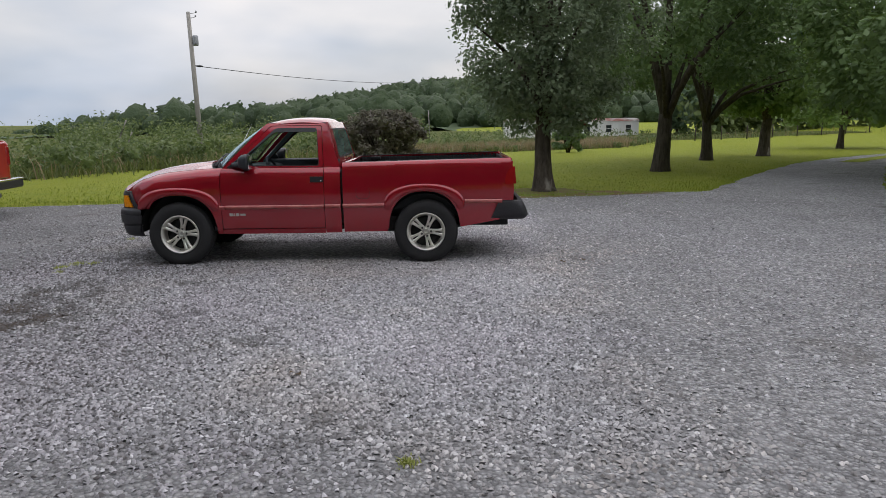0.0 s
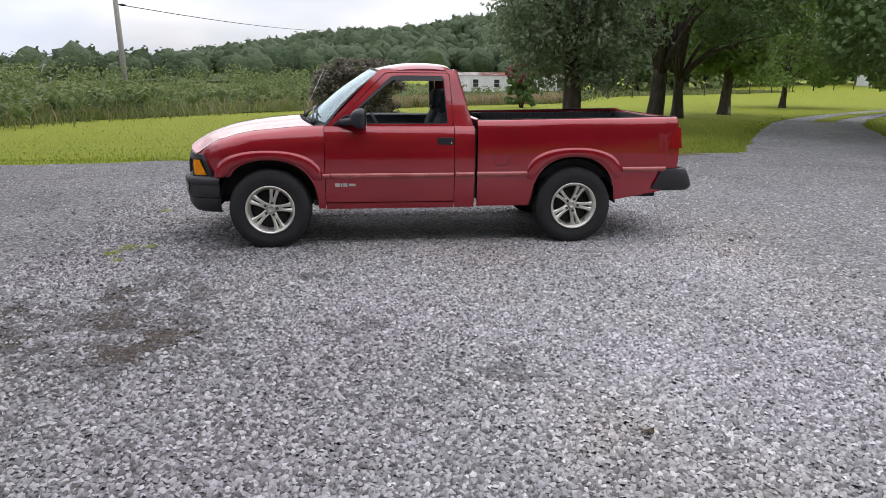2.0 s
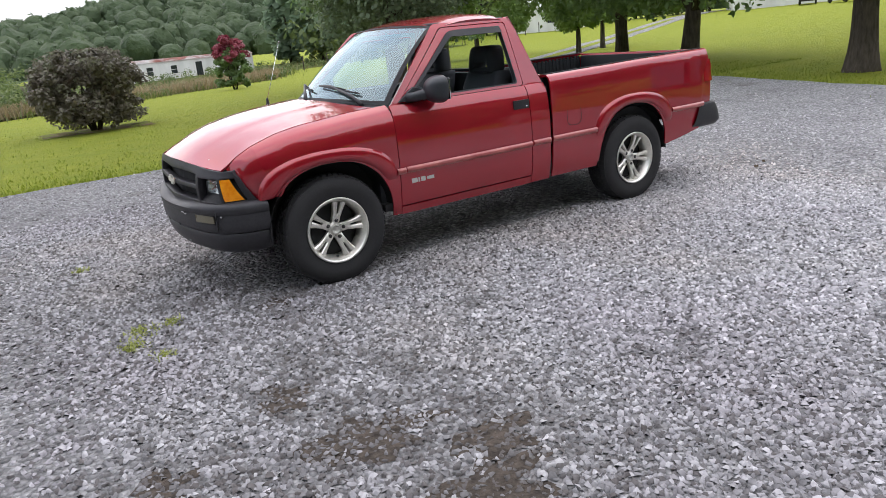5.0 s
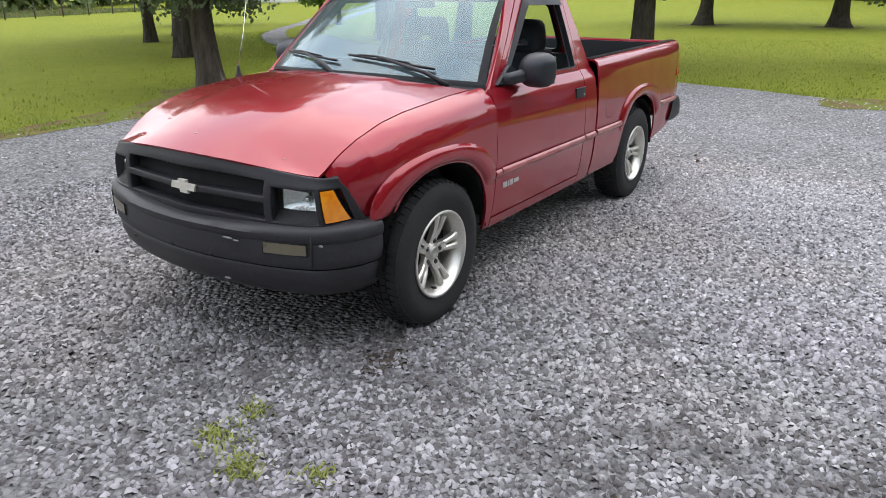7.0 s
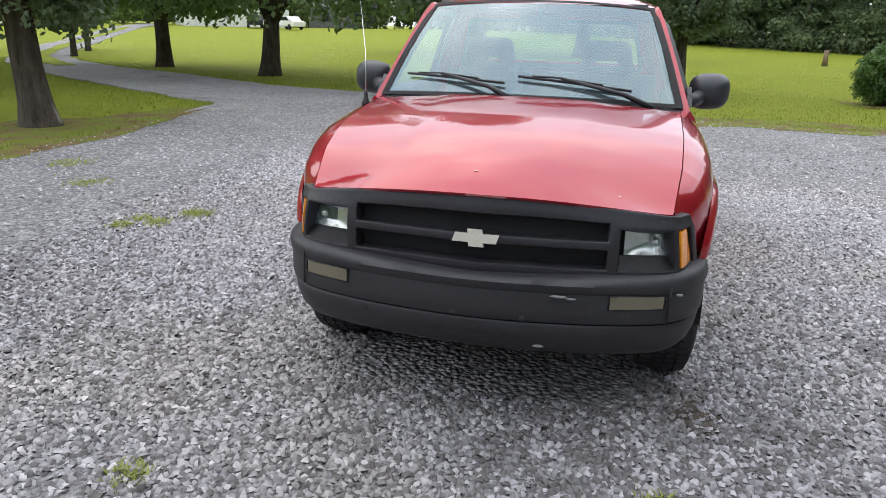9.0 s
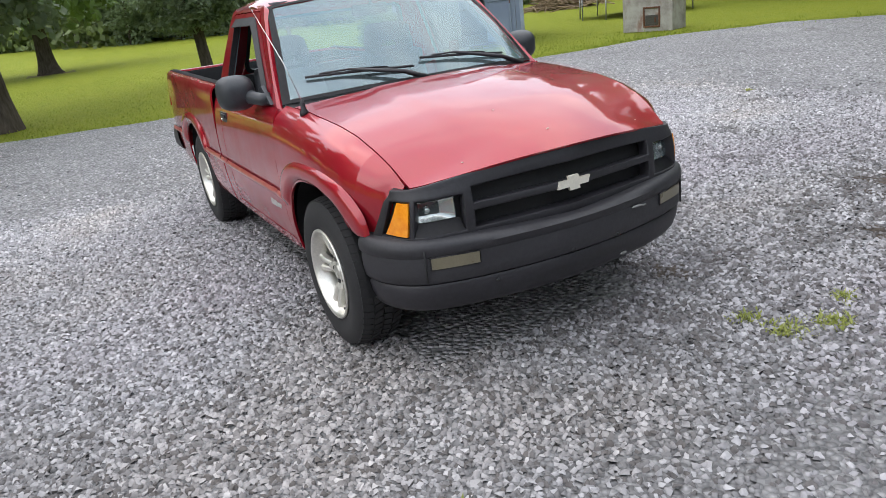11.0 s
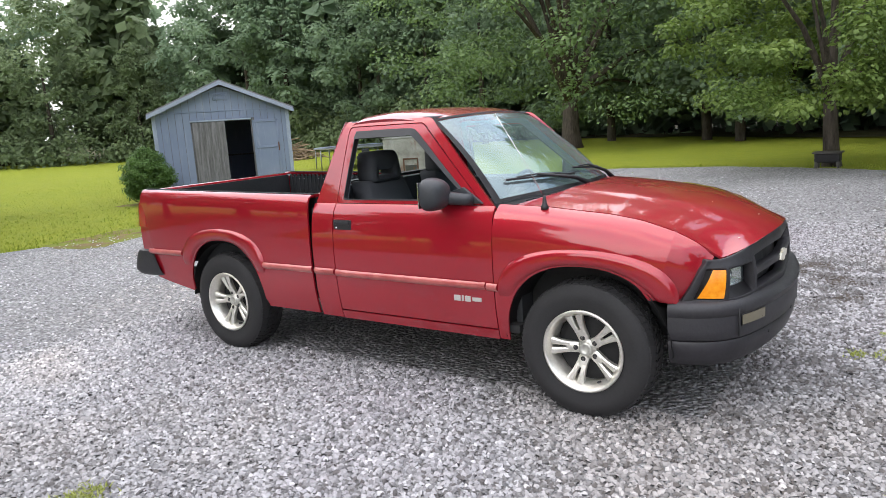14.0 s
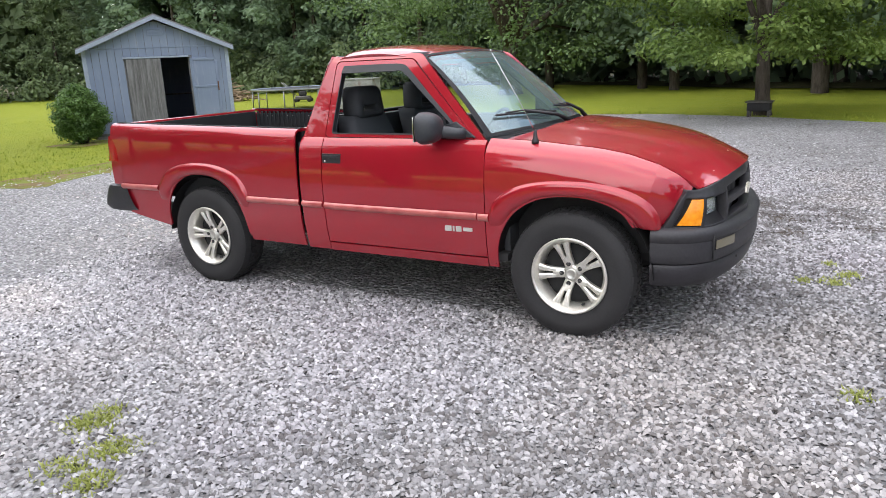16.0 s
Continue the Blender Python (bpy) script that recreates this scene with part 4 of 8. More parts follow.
# ---- flares round the wheel arches and the side trim ----
for cx, hi_, bi, ti, ho, bo, to in ((-1.378, 0.424, 0.40, 0.786, 0.462, 0.640, 0.872), (1.342, 0.392, 0.42, 0.803, 0.445, 0.650, 0.888)):
    for s in (-1, 1):
        bm = bmesh.new()

        def flare(u, v, s=s):
            a = math.pi * u
            c, d = math.copysign(abs(math.cos(a)) ** (2 / 2.3), math.cos(a)), abs(math.sin(a)) ** (2 / 2.3)
            inn = Vector((cx - hi_ * c, 0, bi + (ti - bi) * d))
            out = Vector((cx - ho * c, 0, bo + (to - bo) * d))
            p = inn.lerp(out, v)
            if cx < 0 and p.x < cx:
                p.z = max(p.z, 0.634)
            ym = lerp(p.x, *FY) if cx < 0 else 0.845
            base = lower_y(p.z) * ym / 0.845
            lift = lerp(v, [0, 0.08, 0.35, 0.75, 0.92, 1.0], [-0.012, 0.010, 0.022, 0.021, 0.014, -0.003])
            k = smooth01((p.z - 0.585) / 0.07)
            lift = lift * k - 0.004 * (1 - k)
            return Vector((p.x, s * (base + lift), p.z))
        g = bm_grid(bm, flare, 44, 8)
        bmesh.ops.recalc_face_normals(bm, faces=bm.faces[:])
        part("wheel_flare", bm, M_RED, truck, "", sharp=60)
for x0, x1, z0 in ((-0.915, -0.850, 0.628), (-0.842, 0.238, 0.630), (0.254, 0.420, 0.633), (0.446, 0.905, 0.636), (1.79, 2.20, 0.670)):
    for s in (-1, 1):
        bm = bmesh.new()

        def strip(u, v, s=s):
            x, z = x0 + u * (x1 - x0), z0 - 0.003 + 0.042 * v
            return Vector((x, s * (lower_y(z) + 0.022 * math.sin(math.pi * (0.08 + 0.84 * v)) ** 0.6 - 0.004 * (u < 0.001 or u > 0.999)), z))
        bm_grid(bm, strip, 12, 6)
        part("side_trim", bm, M_TRIMRED, truck, "", sharp=70)

# door handles and plain badges
for s in (-1, 1):
    yb = lower_y(0.945)
    handle = box("door_handle", 0.095, 0.238, s * yb - 0.008, s * yb + 0.004, 0.913, 0.976, M_BLACKPL, truck, "black recessed pull handle", 0.003)
    box("grip", 0.108, 0.225, s * yb + s * 0.002 - 0.005, s * yb + s * 0.002 + 0.009, 0.947, 0.967, M_BLACKPL, handle, "", 0.003)
    bm = bmesh.new()
    bmesh.ops.create_icosphere(bm, subdivisions=2, radius=0.008, matrix=Matrix.Translation((0.215, s * (yb + 0.003), 0.928)))
    part("lock", bm, M_CHROME, handle)
    yl = lower_y(0.565)
    badge = empty("badge")
    badge.parent = truck
    for k, (x0, x1) in enumerate(((-0.808, -0.750), (-0.738, -0.702), (-0.694, -0.682), (-0.674, -0.630))):
        xa, xb = (x0, x1) if s > 0 else (-1.438 - x1, -1.438 - x0)
        hh = 0.011 if k == 0 else 0.016
        box("badge_bar", xa, xb, s * yl - 0.003, s * yl + 0.005, 0.566 - hh, 0.566 + hh, M_BADGE, badge, "silver badge bar", 0.002)

# ---- bed ----
def bed_low(x):
    a = arch_z(x, 1.342, 0.392, 0.38, 0.803)
    if x > 2.185:
        return 0.694
    if x > 1.60:
        return max(a, lerp(x, [1.6, 1.734, 2.17, 2.35], [0.36, 0.400, 0.478, 0.50]))
    return max(0.358, a)


def bed_ctrl(x):
    lift = 0.018 * (x - 0.43)
    taper = 1 - 0.035 * smooth01((x - 1.9) / 0.5) ** 2
    return [(y * taper, z + lift * smooth01((z - 0.7) / 0.3)) for y, z in BEDSIDE]


edge = [1.342 + 0.3915 * math.cos(a) for a in np.linspace(math.pi, 0, 32)]
XB = sorted(set([0.452, 0.50, 0.6, 0.7, 0.8, 0.88, 0.93] + [round(v, 4) for v in edge] + [1.75, 1.85, 1.95, 2.05, 2.15, 2.18, 2.19, 2.24, 2.30]))
for s in (-1, 1):
    skin("bed_side", XB, bed_ctrl, bed_low, s, 26, M_RED, "", lambda x, z: 0.030 * smooth01((x - 2.0) / 0.3) * math.sin(math.pi * min(1, max(0, (z - 0.55) / 0.55))))
    # inner wall in black liner, with ribs
    box("bed_wall", 0.455, 2.25, s * 0.722 - 0.012, s * 0.722 + 0.012, 0.62, 1.110, M_LINER, truck, "black plastic bed liner wall", 0.004)
    bm = bmesh.new()
    bm_grid(bm, lambda u, v, s=s: Vector((0.45 + 1.82 * u, s * (0.772 - 0.058 * v), 1.1235 + 0.018 * (0.02 + 1.82 * u) + 0.004 * math.sin(math.pi * v))), 20, 4)
    bmesh.ops.solidify(bm, geom=bm.faces[:], thickness=0.008)
    part("rail_cap", bm, M_LINER, truck, "black liner lip on the bed rail")
    for i in range(36):
        x = 0.50 + 1.72 * i / 35
        box("liner_rib", x - 0.012, x + 0.012, s * 0.708 - 0.007, s * 0.708 + 0.007, 0.68, 1.098 + 0.018 * (x - 0.43), M_LINER, truck, "", 0.003, 1)
    box("wheel_well", 0.98, 1.70, s * 0.70 - 0.20 * (s > 0), s * 0.70 + 0.20 * (s < 0), 0.62, 0.84, M_LINER, truck, "", 0.05, 3)
    # tail lamps
    bm = bmesh.new()

    def tail(u, v, s=s):
        z = 0.872 + 0.185 * v
        a = u * 1.6
        yb = 0.838 - 0.02 * v
        if a < 1:
            return Vector((2.222 + 0.112 * a + 0.016 * math.sin(math.pi * (0.15 + 0.7 * (1 - v))) , s * (yb - 0.012 * a ** 3 - 0.012), z))
        return Vector((2.334 + 0.012 * (1 - v) , s * (yb - 0.024 - 0.09 * (a - 1)), z))
    bm_grid(bm, tail, 16, 6)
    bmesh.ops.recalc_face_normals(bm, faces=bm.faces[:])
    if sum(f.normal.y * s for f in bm.faces) < 0:
        bmesh.ops.reverse_faces(bm, faces=bm.faces[:])
    bmesh.ops.solidify(bm, geom=bm.faces[:], thickness=-0.010)
    part("tail_lamp", bm, M_TAIL, truck, "red tail lamp")
    box("bed_rear_post", 2.20, 2.322, s * 0.72 - 0.075 * (s < 0) + 0.0, s * 0.72 + 0.075 * (s > 0), 0.50, 1.12, M_RED, truck, "", 0.012)
box("bed_floor", 0.45, 2.28, -0.72, 0.72, 0.60, 0.645, M_LINER, truck, "black ribbed bed floor", 0.004)
for i in range(14):
    y = -0.66 + 1.32 * i / 13
    box("floor_rib", 0.46, 2.27, y - 0.02, y + 0.02, 0.645, 0.657, M_LINER, truck, "", 0.003, 1)
# added dark block, so the open slot behind the cab looks shaded
box("bed_gap_shade", 0.424, 0.450, -0.80, 0.80, 0.45, 1.04, M_DARK, truck, "dark filler block standing in for shade between cab and bed", 0.004)
box("bed_headboard", 0.453, 0.475, -0.745, 0.745, 0.62, 1.118, M_LINER, truck, "black liner front wall", 0.004)
box("bed_front_rail", 0.452, 0.505, -0.75, 0.75, 1.098, 1.124, M_RED, truck, "", 0.01)
box("tailgate", 2.265, 2.318, -0.71, 0.71, 0.60, 1.148, M_RED, truck, "", 0.014)
box("tailgate_liner", 2.245, 2.264, -0.70, 0.70, 0.66, 1.130, M_LINER, truck, "", 0.004)
box("tailgate_handle", 2.316, 2.330, -0.11, 0.11, 1.00, 1.07, M_BLACKPL, truck, "", 0.005)
# small things that lie in the bed's rails: a dark hinge block and a strap anchor
box("rail_anchor", 0.62, 0.74, 0.66, 0.708, 1.07, 1.112, M_LINER, truck, "", 0.012)
# pale clips along the liner's edge
for k in range(27):
    bm = bmesh.new()
    bmesh.ops.create_icosphere(bm, subdivisions=1, radius=0.006, matrix=Matrix.Translation((0.56 + 0.062 * k, -0.7085, 1.088)))
    part("liner_clip", bm, M_SCUFF, truck, "pale clip on the bed liner's edge")
# fuel filler flap
bm = bmesh.new()
for a0 in range(28):
    t0, t1 = 2 * math.pi * a0 / 28, 2 * math.pi * (a0 + 1) / 28
    sq = lambda t: (math.copysign(abs(math.cos(t)) ** 0.6, math.cos(t)), math.copysign(abs(math.sin(t)) ** 0.6, math.sin(t)))
    (c0, s0), (c1, s1) = sq(t0), sq(t1)
    q4 = []
    for c, d, r in ((c0, s0, 0.075), (c1, s1, 0.075), (c1, s1, 0.071), (c0, s0, 0.071)):
        z = 0.80 + d * r
        q4.append(bm.verts.new((0.67 + c * r, -(lower_y(z) + 0.0022), z)))
    bm.faces.new(q4)
bmesh.ops.remove_doubles(bm, verts=bm.verts[:], dist=1e-5)
part("fuel_flap_seam", bm, M_DARK, truck, "seam of the fuel flap")

# rear bumper
bm = bmesh.new()
RP = catmull([(-0.850, 2.165), (-0.852, 2.26), (-0.850, 2.39), (-0.815, 2.475), (-0.68, 2.505), (0, 2.515), (0.68, 2.505), (0.815, 2.475), (0.850, 2.39), (0.852, 2.26), (0.850, 2.165)], 60)
SEC = [(0.05, 0.690), (0.03, 0.690), (0.008, 0.682), (0.0, 0.655), (-0.003, 0.60), (0.0, 0.55), (0.004, 0.525), (0.018, 0.502), (0.04, 0.482), (0.055, 0.478)]
rows = []
for i, (y, x) in enumerate(RP):
    t = RP[min(i + 1, 60)] - RP[max(i - 1, 0)]
    t = t / np.linalg.norm(t)
    nx, ny = -t[0], t[1]
    rows.append([bm.verts.new((x + d * nx - 0.45 * (0.69 - z) * max(0.0, 1 - (x - 2.165) / 0.22) - 0.42 * max(0.0, z - 0.525) * min(1.0, max(0.0, (x - 2.2) / 0.2)), y + d * ny, z)) for d, z in SEC])
for a, b in zip(rows, rows[1:]):
    for j in range(len(SEC) - 1):
        bm.faces.new((a[j], b[j], b[j + 1], a[j + 1]))
bmesh.ops.recalc_face_normals(bm, faces=bm.faces[:])
part("rear_bumper", bm, M_GREYPL, truck, "dark grey plastic-ended rear bumper")

# ---- underbody ----
for s in (-1, 1):
    box("frame_rail", -1.95, 2.30, s * 0.40 - 0.035, s * 0.40 + 0.035, 0.36, 0.47, M_DARK, truck, "", 0.008)
    for cx, r_ in ((-1.378, 0.44), (1.342, 0.41)):
        bm = bmesh.new()
        bm_grid(bm, lambda u, v, s=s: Vector((cx + r_ * math.cos(math.pi * u), s * (0.815 - 0.36 * v), 0.37 + (r_ + 0.0) * math.sin(math.pi * u))), 18, 3)
        bmesh.ops.solidify(bm, geom=bm.faces[:], thickness=0.006)
        part("wheel_housing", bm, M_DARK, truck)
box("floor_pan", -1.0, 0.44, -0.78, 0.78, 0.38, 0.43, M_DARK, truck, "", 0.01)
box("fuel_tank", 0.50, 1.15, -0.66, -0.42, 0.33, 0.52, M_DARK, truck, "", 0.04)
for xx in (-1.378, 1.37):
    bm = bmesh.new()
    bm_tube(bm, [(xx, -0.66, 0.35), (xx, 0.66, 0.35)], 0.035, 12)
    part("axle", bm, M_DARK, truck)
bm = bmesh.new()
bm_lathe(bm, [(0.0, -0.13), (0.10, -0.09), (0.135, 0.0), (0.10, 0.09), (0.0, 0.13)], "y", 16, (1.37, 0.0, 0.35))
part("differential", bm, M_DARK, truck)
bm = bmesh.new()
bm_tube(bm, [(-0.9, 0.3, 0.34), (0.3, 0.32, 0.33), (1.0, 0.45, 0.36), (1.75, 0.55, 0.42), (1.86, 0.74, 0.40)], 0.026, 10)
part("exhaust_pipe", bm, M_STEEL, truck)
for s in (-1, 1):
    bm = bmesh.new()
    bm_tube(bm, [(1.80, s * 0.60, 0.50), (1.775, s * 0.64, 0.44), (1.745, s * 0.70, 0.40)], 0.010, 8)
    part("bed_brace", bm, M_CHROME, truck)
    bm = bmesh.new()
    bm_tube(bm, [(0.75, s * 0.45, 0.37), (1.37, s * 0.47, 0.30), (1.98, s * 0.45, 0.42)], 0.028, 8)
    part("leaf_spring", bm, M_DARK, truck)

# ---- wheels ----
def wheel_at(m):
    wheel = empty("wheel")
    wheel.parent = truck
    wheel["label"] = "black tyre on a five-spoke alloy rim"
    # outside faces -y
    bm = bmesh.new()
    prof = [(0.196, 0.085), (0.206, 0.100), (0.235, 0.108), (0.27, 0.113), (0.305, 0.110), (0.328, 0.102), (0.342, 0.088), (0.349, 0.070), (0.3475, 0.0)]
    prof = [(r, h) for r, h in prof] + [(r, -h) for r, h in reversed(prof[:-1])]
    # raised rim line on the sidewall
    prof.insert(-4, (0.287, -0.1145))
    bm_lathe(bm, prof, "y", 72)
    bmesh.ops.recalc_face_normals(bm, faces=bm.faces[:])
    part("tyre", bm, M_TYRE, wheel, "", sharp=50)
    bm = bmesh.new()
    for row, (h0, h1, ph) in enumerate(((-0.092, -0.048, 0.0), (-0.040, -0.004, 0.5), (0.004, 0.040, 0.0), (0.048, 0.092, 0.5))):
        for k in range(58):
            a0, a1 = 2 * math.pi * (k + ph + 0.10) / 58, 2 * math.pi * (k + ph + 0.88) / 58
            tw = 0.25 * (1 if row % 2 else -1) * 2 * math.pi / 58
            quad, low = [], []
            for a, h in ((a0, h0), (a1, h0), (a1 + tw, h1), (a0 + tw, h1)):
                edge_ = 0.010 * max(0, (abs(h) - 0.07) / 0.022)
                quad.append(bm.verts.new(((0.356 - edge_) * math.cos(a), h, (0.356 - edge_) * math.sin(a))))
                low.append(bm.verts.new(((0.338 - edge_) * math.cos(a), h, (0.338 - edge_) * math.sin(a))))
            bm.faces.new(quad)
            for i in range(4):
                bm.faces.new((low[i], low[(i + 1) % 4], quad[(i + 1) % 4], quad[i]))
    bmesh.ops.recalc_face_normals(bm, faces=bm.faces[:])
    part("tread", bm, M_TYRE, wheel, "", smooth=False)
    bm = bmesh.new()
    bm_lathe(bm, [(0.204, -0.098), (0.214, -0.104), (0.214, -0.110), (0.208, -0.114), (0.201, -0.111), (0.194, -0.100), (0.184, -0.080), (0.176, -0.062), (0.173, -0.03), (0.178, 0.02), (0.186, 0.09), (0.200, 0.10)], "y", 64)
    part("rim", bm, M_ALLOY, wheel, "cast alloy rim with a deep polished lip")
    bm = bmesh.new()
    bm_lathe(bm, [(0.0, -0.012), (0.07, -0.012), (0.135, -0.008), (0.180, 0.0), (0.182, 0.02)], "y", 40)
    part("brake_disc", bm, M_DARK, wheel, "dark brake parts behind the spokes")
    for k in range(5):
        a = 2 * math.pi * k / 5 + math.pi / 2
        ca, sa = math.cos(a), math.sin(a)
        bm = bmesh.new()
        bars = [[(0.022, 0, -0.050, 0.021), (0.055, 0, -0.056, 0.0275), (0.085, 0, -0.063, 0.0270), (0.103, 0, -0.066, 0.0275)]]
        for w_ in (-1, 1):
            bars.append([(0.086, w_ * 0.0155, -0.0640, 0.0125), (0.115, w_ * 0.0185, -0.072, 0.0130), (0.145, w_ * 0.0225, -0.078, 0.0150), (0.181, w_ * 0.0290, -0.083, 0.0205)])
        for pts in bars:
            rings_ = []
            for r, o, h, w_ in pts:
                ring_ = []
                for dx, dy in ((-1, 0.030), (-1, 0.007), (-0.5, 0.0), (0.5, 0.0), (1, 0.007), (1, 0.030)):
                    t_ = o + dx * w_
                    ring_.append(bm.verts.new((r * ca - t_ * sa, h + dy, r * sa + t_ * ca)))
                rings_.append(ring_)
            for r0, r1 in zip(rings_, rings_[1:]):
                for j in range(6):
                    bm.faces.new((r0[j], r0[(j + 1) % 6], r1[(j + 1) % 6], r1[j]))
            bm.faces.new(rings_[0])
            bm.faces.new(list(reversed(rings_[-1])))
        bmesh.ops.recalc_face_normals(bm, faces=bm.faces[:])
        part("spoke", bm, M_ALLOY, wheel, "alloy spoke split by a slot")
    bm = bmesh.new()
    bm_lathe(bm, [(0.050, -0.015), (0.052, -0.044), (0.048, -0.052), (0.036, -0.054), (0.034, -0.064), (0.031, -0.069), (0.022, -0.070), (0.020, -0.067), (0.0, -0.067)], "y", 30)
    part("hub", bm, M_ALLOYDIM, wheel, "alloy hub with centre cap")
    for k in range(5):
        a = 2 * math.pi * k / 5 + math.pi / 2
        c_ = (0.0575 * math.cos(a), 0, 0.0575 * math.sin(a))
        bm = bmesh.new()
        bm_lathe(bm, [(0.0128, -0.045), (0.0128, -0.0585), (0.0105, -0.0600), (0.0085, -0.0580), (0.0, -0.0580)], "y", 14, c_)
        well = part("lug_well", bm, M_BLACKPL, wheel, "dark lug recess")
        bm = bmesh.new()
        bm_lathe(bm, [(0.0070, -0.055), (0.0070, -0.0625), (0.0050, -0.0650), (0.0, -0.0655)], "y", 6, c_)
        part("lug_nut", bm, M_STEEL, well, "dark steel lug nut")
    bm = bmesh.new()
    bm_tube(bm, [(0.02, -0.060, -0.176), (0.02, -0.088, -0.170)], 0.006, 8)
    part("valve", bm, M_BLACKPL, wheel)
    wheel.matrix_basis = m
    return wheel


w0 = wheel_at(pose(-1.375, -0.722, 0.350, 0, 13, 0))
copy_thing(w0, pose(1.357, -0.715, 0.350, 0, 23, 0))
copy_thing(w0, pose(-1.375, 0.722, 0.350, 0, -18, 180))
copy_thing(w0, pose(1.357, 0.715, 0.350, 0, -16, 180))

# ---- cabin ----
for s in (-1, 1):
    bm = bmesh.new()
    bm_box(bm, -0.80, 0.22, s * 0.745 - 0.03, s * 0.745 + 0.03, 0.45, 1.085, 0.012)
    part("door_panel", bm, M_INT, truck, "dark inner door panel")
    box("arm_rest", -0.45, 0.05, s * 0.69 - 0.04, s * 0.69 + 0.04, 0.86, 0.92, M_INTGREY, truck, "", 0.02)
    seat = empty("seat")
    seat.parent = truck
    seat["label"] = "grey cloth bucket seat with an open headrest"
    yc = s * 0.37
    box("cushion", -0.42, 0.10, yc - 0.25, yc + 0.25, 0.62, 0.80, M_SEAT, seat, "", 0.06, 4)
    bm = bmesh.new()

    def back(u, v, f, yc=yc):
        w_ = 0.245 - 0.04 * v - 0.02 * (abs(v - 0.5) * 2) ** 4
        y = yc + (2 * u - 1) * w_
        x = 0.03 + 0.15 * v + (0.0 if f else 0.13) + (-1 if f else 1) * 0.035 * (1 - abs(2 * u - 1) ** 3) * (1 - abs(2 * v - 1) ** 4)
        return Vector((x, y, 0.72 + 0.46 * v))
    for f in (0, 1):
        bm_grid(bm, lambda u, v, f=f: back(u, v, f), 12, 12)
    bmesh.ops.remove_doubles(bm, verts=bm.verts[:], dist=1e-5)
    bed_ = [e for e in bm.edges if len(e.link_faces) == 1]
    bmesh.ops.bridge_loops(bm, edges=bed_)
    bmesh.ops.recalc_face_normals(bm, faces=bm.faces[:])
    part("backrest", bm, M_SEAT, seat, "", sharp=75)
    # headrest: a rounded loop with an opening
    bm = bmesh.new()
    o = loop([(-0.165, 1.165), (0.165, 1.165), (0.135, 1.365), (-0.135, 1.365)], 6, 0.06)
    i_ = loop([(-0.085, 1.205), (0.085, 1.205), (0.065, 1.245), (-0.065, 1.245)], 6, 0.012)
    for x_, flip in ((0.165, 0), (0.275, 1)):
        va, vb = [], []
        for p, r in ((o, va), (i_, vb)):
            for c in p:
                r.append(bm.verts.new((x_ + 0.15 * (c.y - 1.18) * 0.6, yc + c.x, c.y)))
        vmid = []
        for c, d in zip(o, i_):
            m_ = (c + d) / 2
            vmid.append(bm.verts.new((x_ + 0.15 * (m_.y - 1.18) * 0.6 + (0.018 if flip else -0.018), yc + m_.x, m_.y)))
        n_ = len(va)
        for k in range(n_):
            for r0, r1 in ((va, vmid), (vmid, vb)):
                bm.faces.new((r0[k], r0[(k + 1) % n_], r1[(k + 1) % n_], r1[k]))
    for ed in ([e for e in bm.edges if len(e.link_faces) == 1],):
        outer = [e for e in ed if max(abs(v.co.y - yc) for v in e.verts) > 0.10 or min(v.co.z for v in e.verts) < 1.19 or max(v.co.z for v in e.verts) > 1.30]
        inner = [e for e in ed if e not in outer]
        bmesh.ops.bridge_loops(bm, edges=outer)
        bmesh.ops.bridge_loops(bm, edges=inner)
    bmesh.ops.recalc_face_normals(bm, faces=bm.faces[:])
    part("headrest", bm, M_SEAT, seat, "", sharp=75)
box("centre_console", -0.45, 0.18, -0.09, 0.09, 0.58, 0.84, M_INT, truck, "", 0.03)
bm = bmesh.new()


def dash(u, v):
    w = 2 * u - 1
    pr = catmull([(-0.96, 1.045), (-0.80, 1.055), (-0.62, 1.05), (-0.54, 1.015), (-0.53, 0.93), (-0.60, 0.82), (-0.66, 0.66)], 24)
    x, z = pr[int(round(v * 24))]
    bump_ = 0.03 * math.exp(-((w * 0.74 + 0.37) / 0.2) ** 2) * math.exp(-((x + 0.62) / 0.1) ** 2)
    return Vector((x, w * 0.735, z + bump_))


bm_grid(bm, dash, 24, 24)
bmesh.ops.solidify(bm, geom=bm.faces[:], thickness=0.02)
part("dashboard", bm, M_INT, truck, "dark dashboard")
bm = bmesh.new()
tor = [(0.19 + 0.014 * math.cos(a), 0.014 * math.sin(a)) for a in np.linspace(0, 2 * math.pi, 9)[:-1]]
bm_lathe(bm, tor, "z", 32, (0, 0, 0), True)
bm_tube(bm, [(-0.18, 0, 0), (0.18, 0, 0)], 0.016, 8)
bm_tube(bm, [(0, 0, 0.0), (0.0, -0.18, 0)], 0.016, 8)
bm_lathe(bm, [(0.0, 0.02), (0.06, 0.015), (0.07, -0.02), (0.0, -0.03)], "z", 18)
bmesh.ops.transform(bm, matrix=Matrix.Translation((-0.38, -0.37, 0.985)) @ Euler((0, radians(62), 0)).to_matrix().to_4x4() @ Euler((0, 0, radians(90))).to_matrix().to_4x4(), verts=bm.verts[:])
part("steering_wheel", bm, M_INT, truck, "black steering wheel")
bm = bmesh.new()
bm_tube(bm, [(-0.42, 0, 1.53), (-0.40, 0, 1.49)], 0.008, 8)
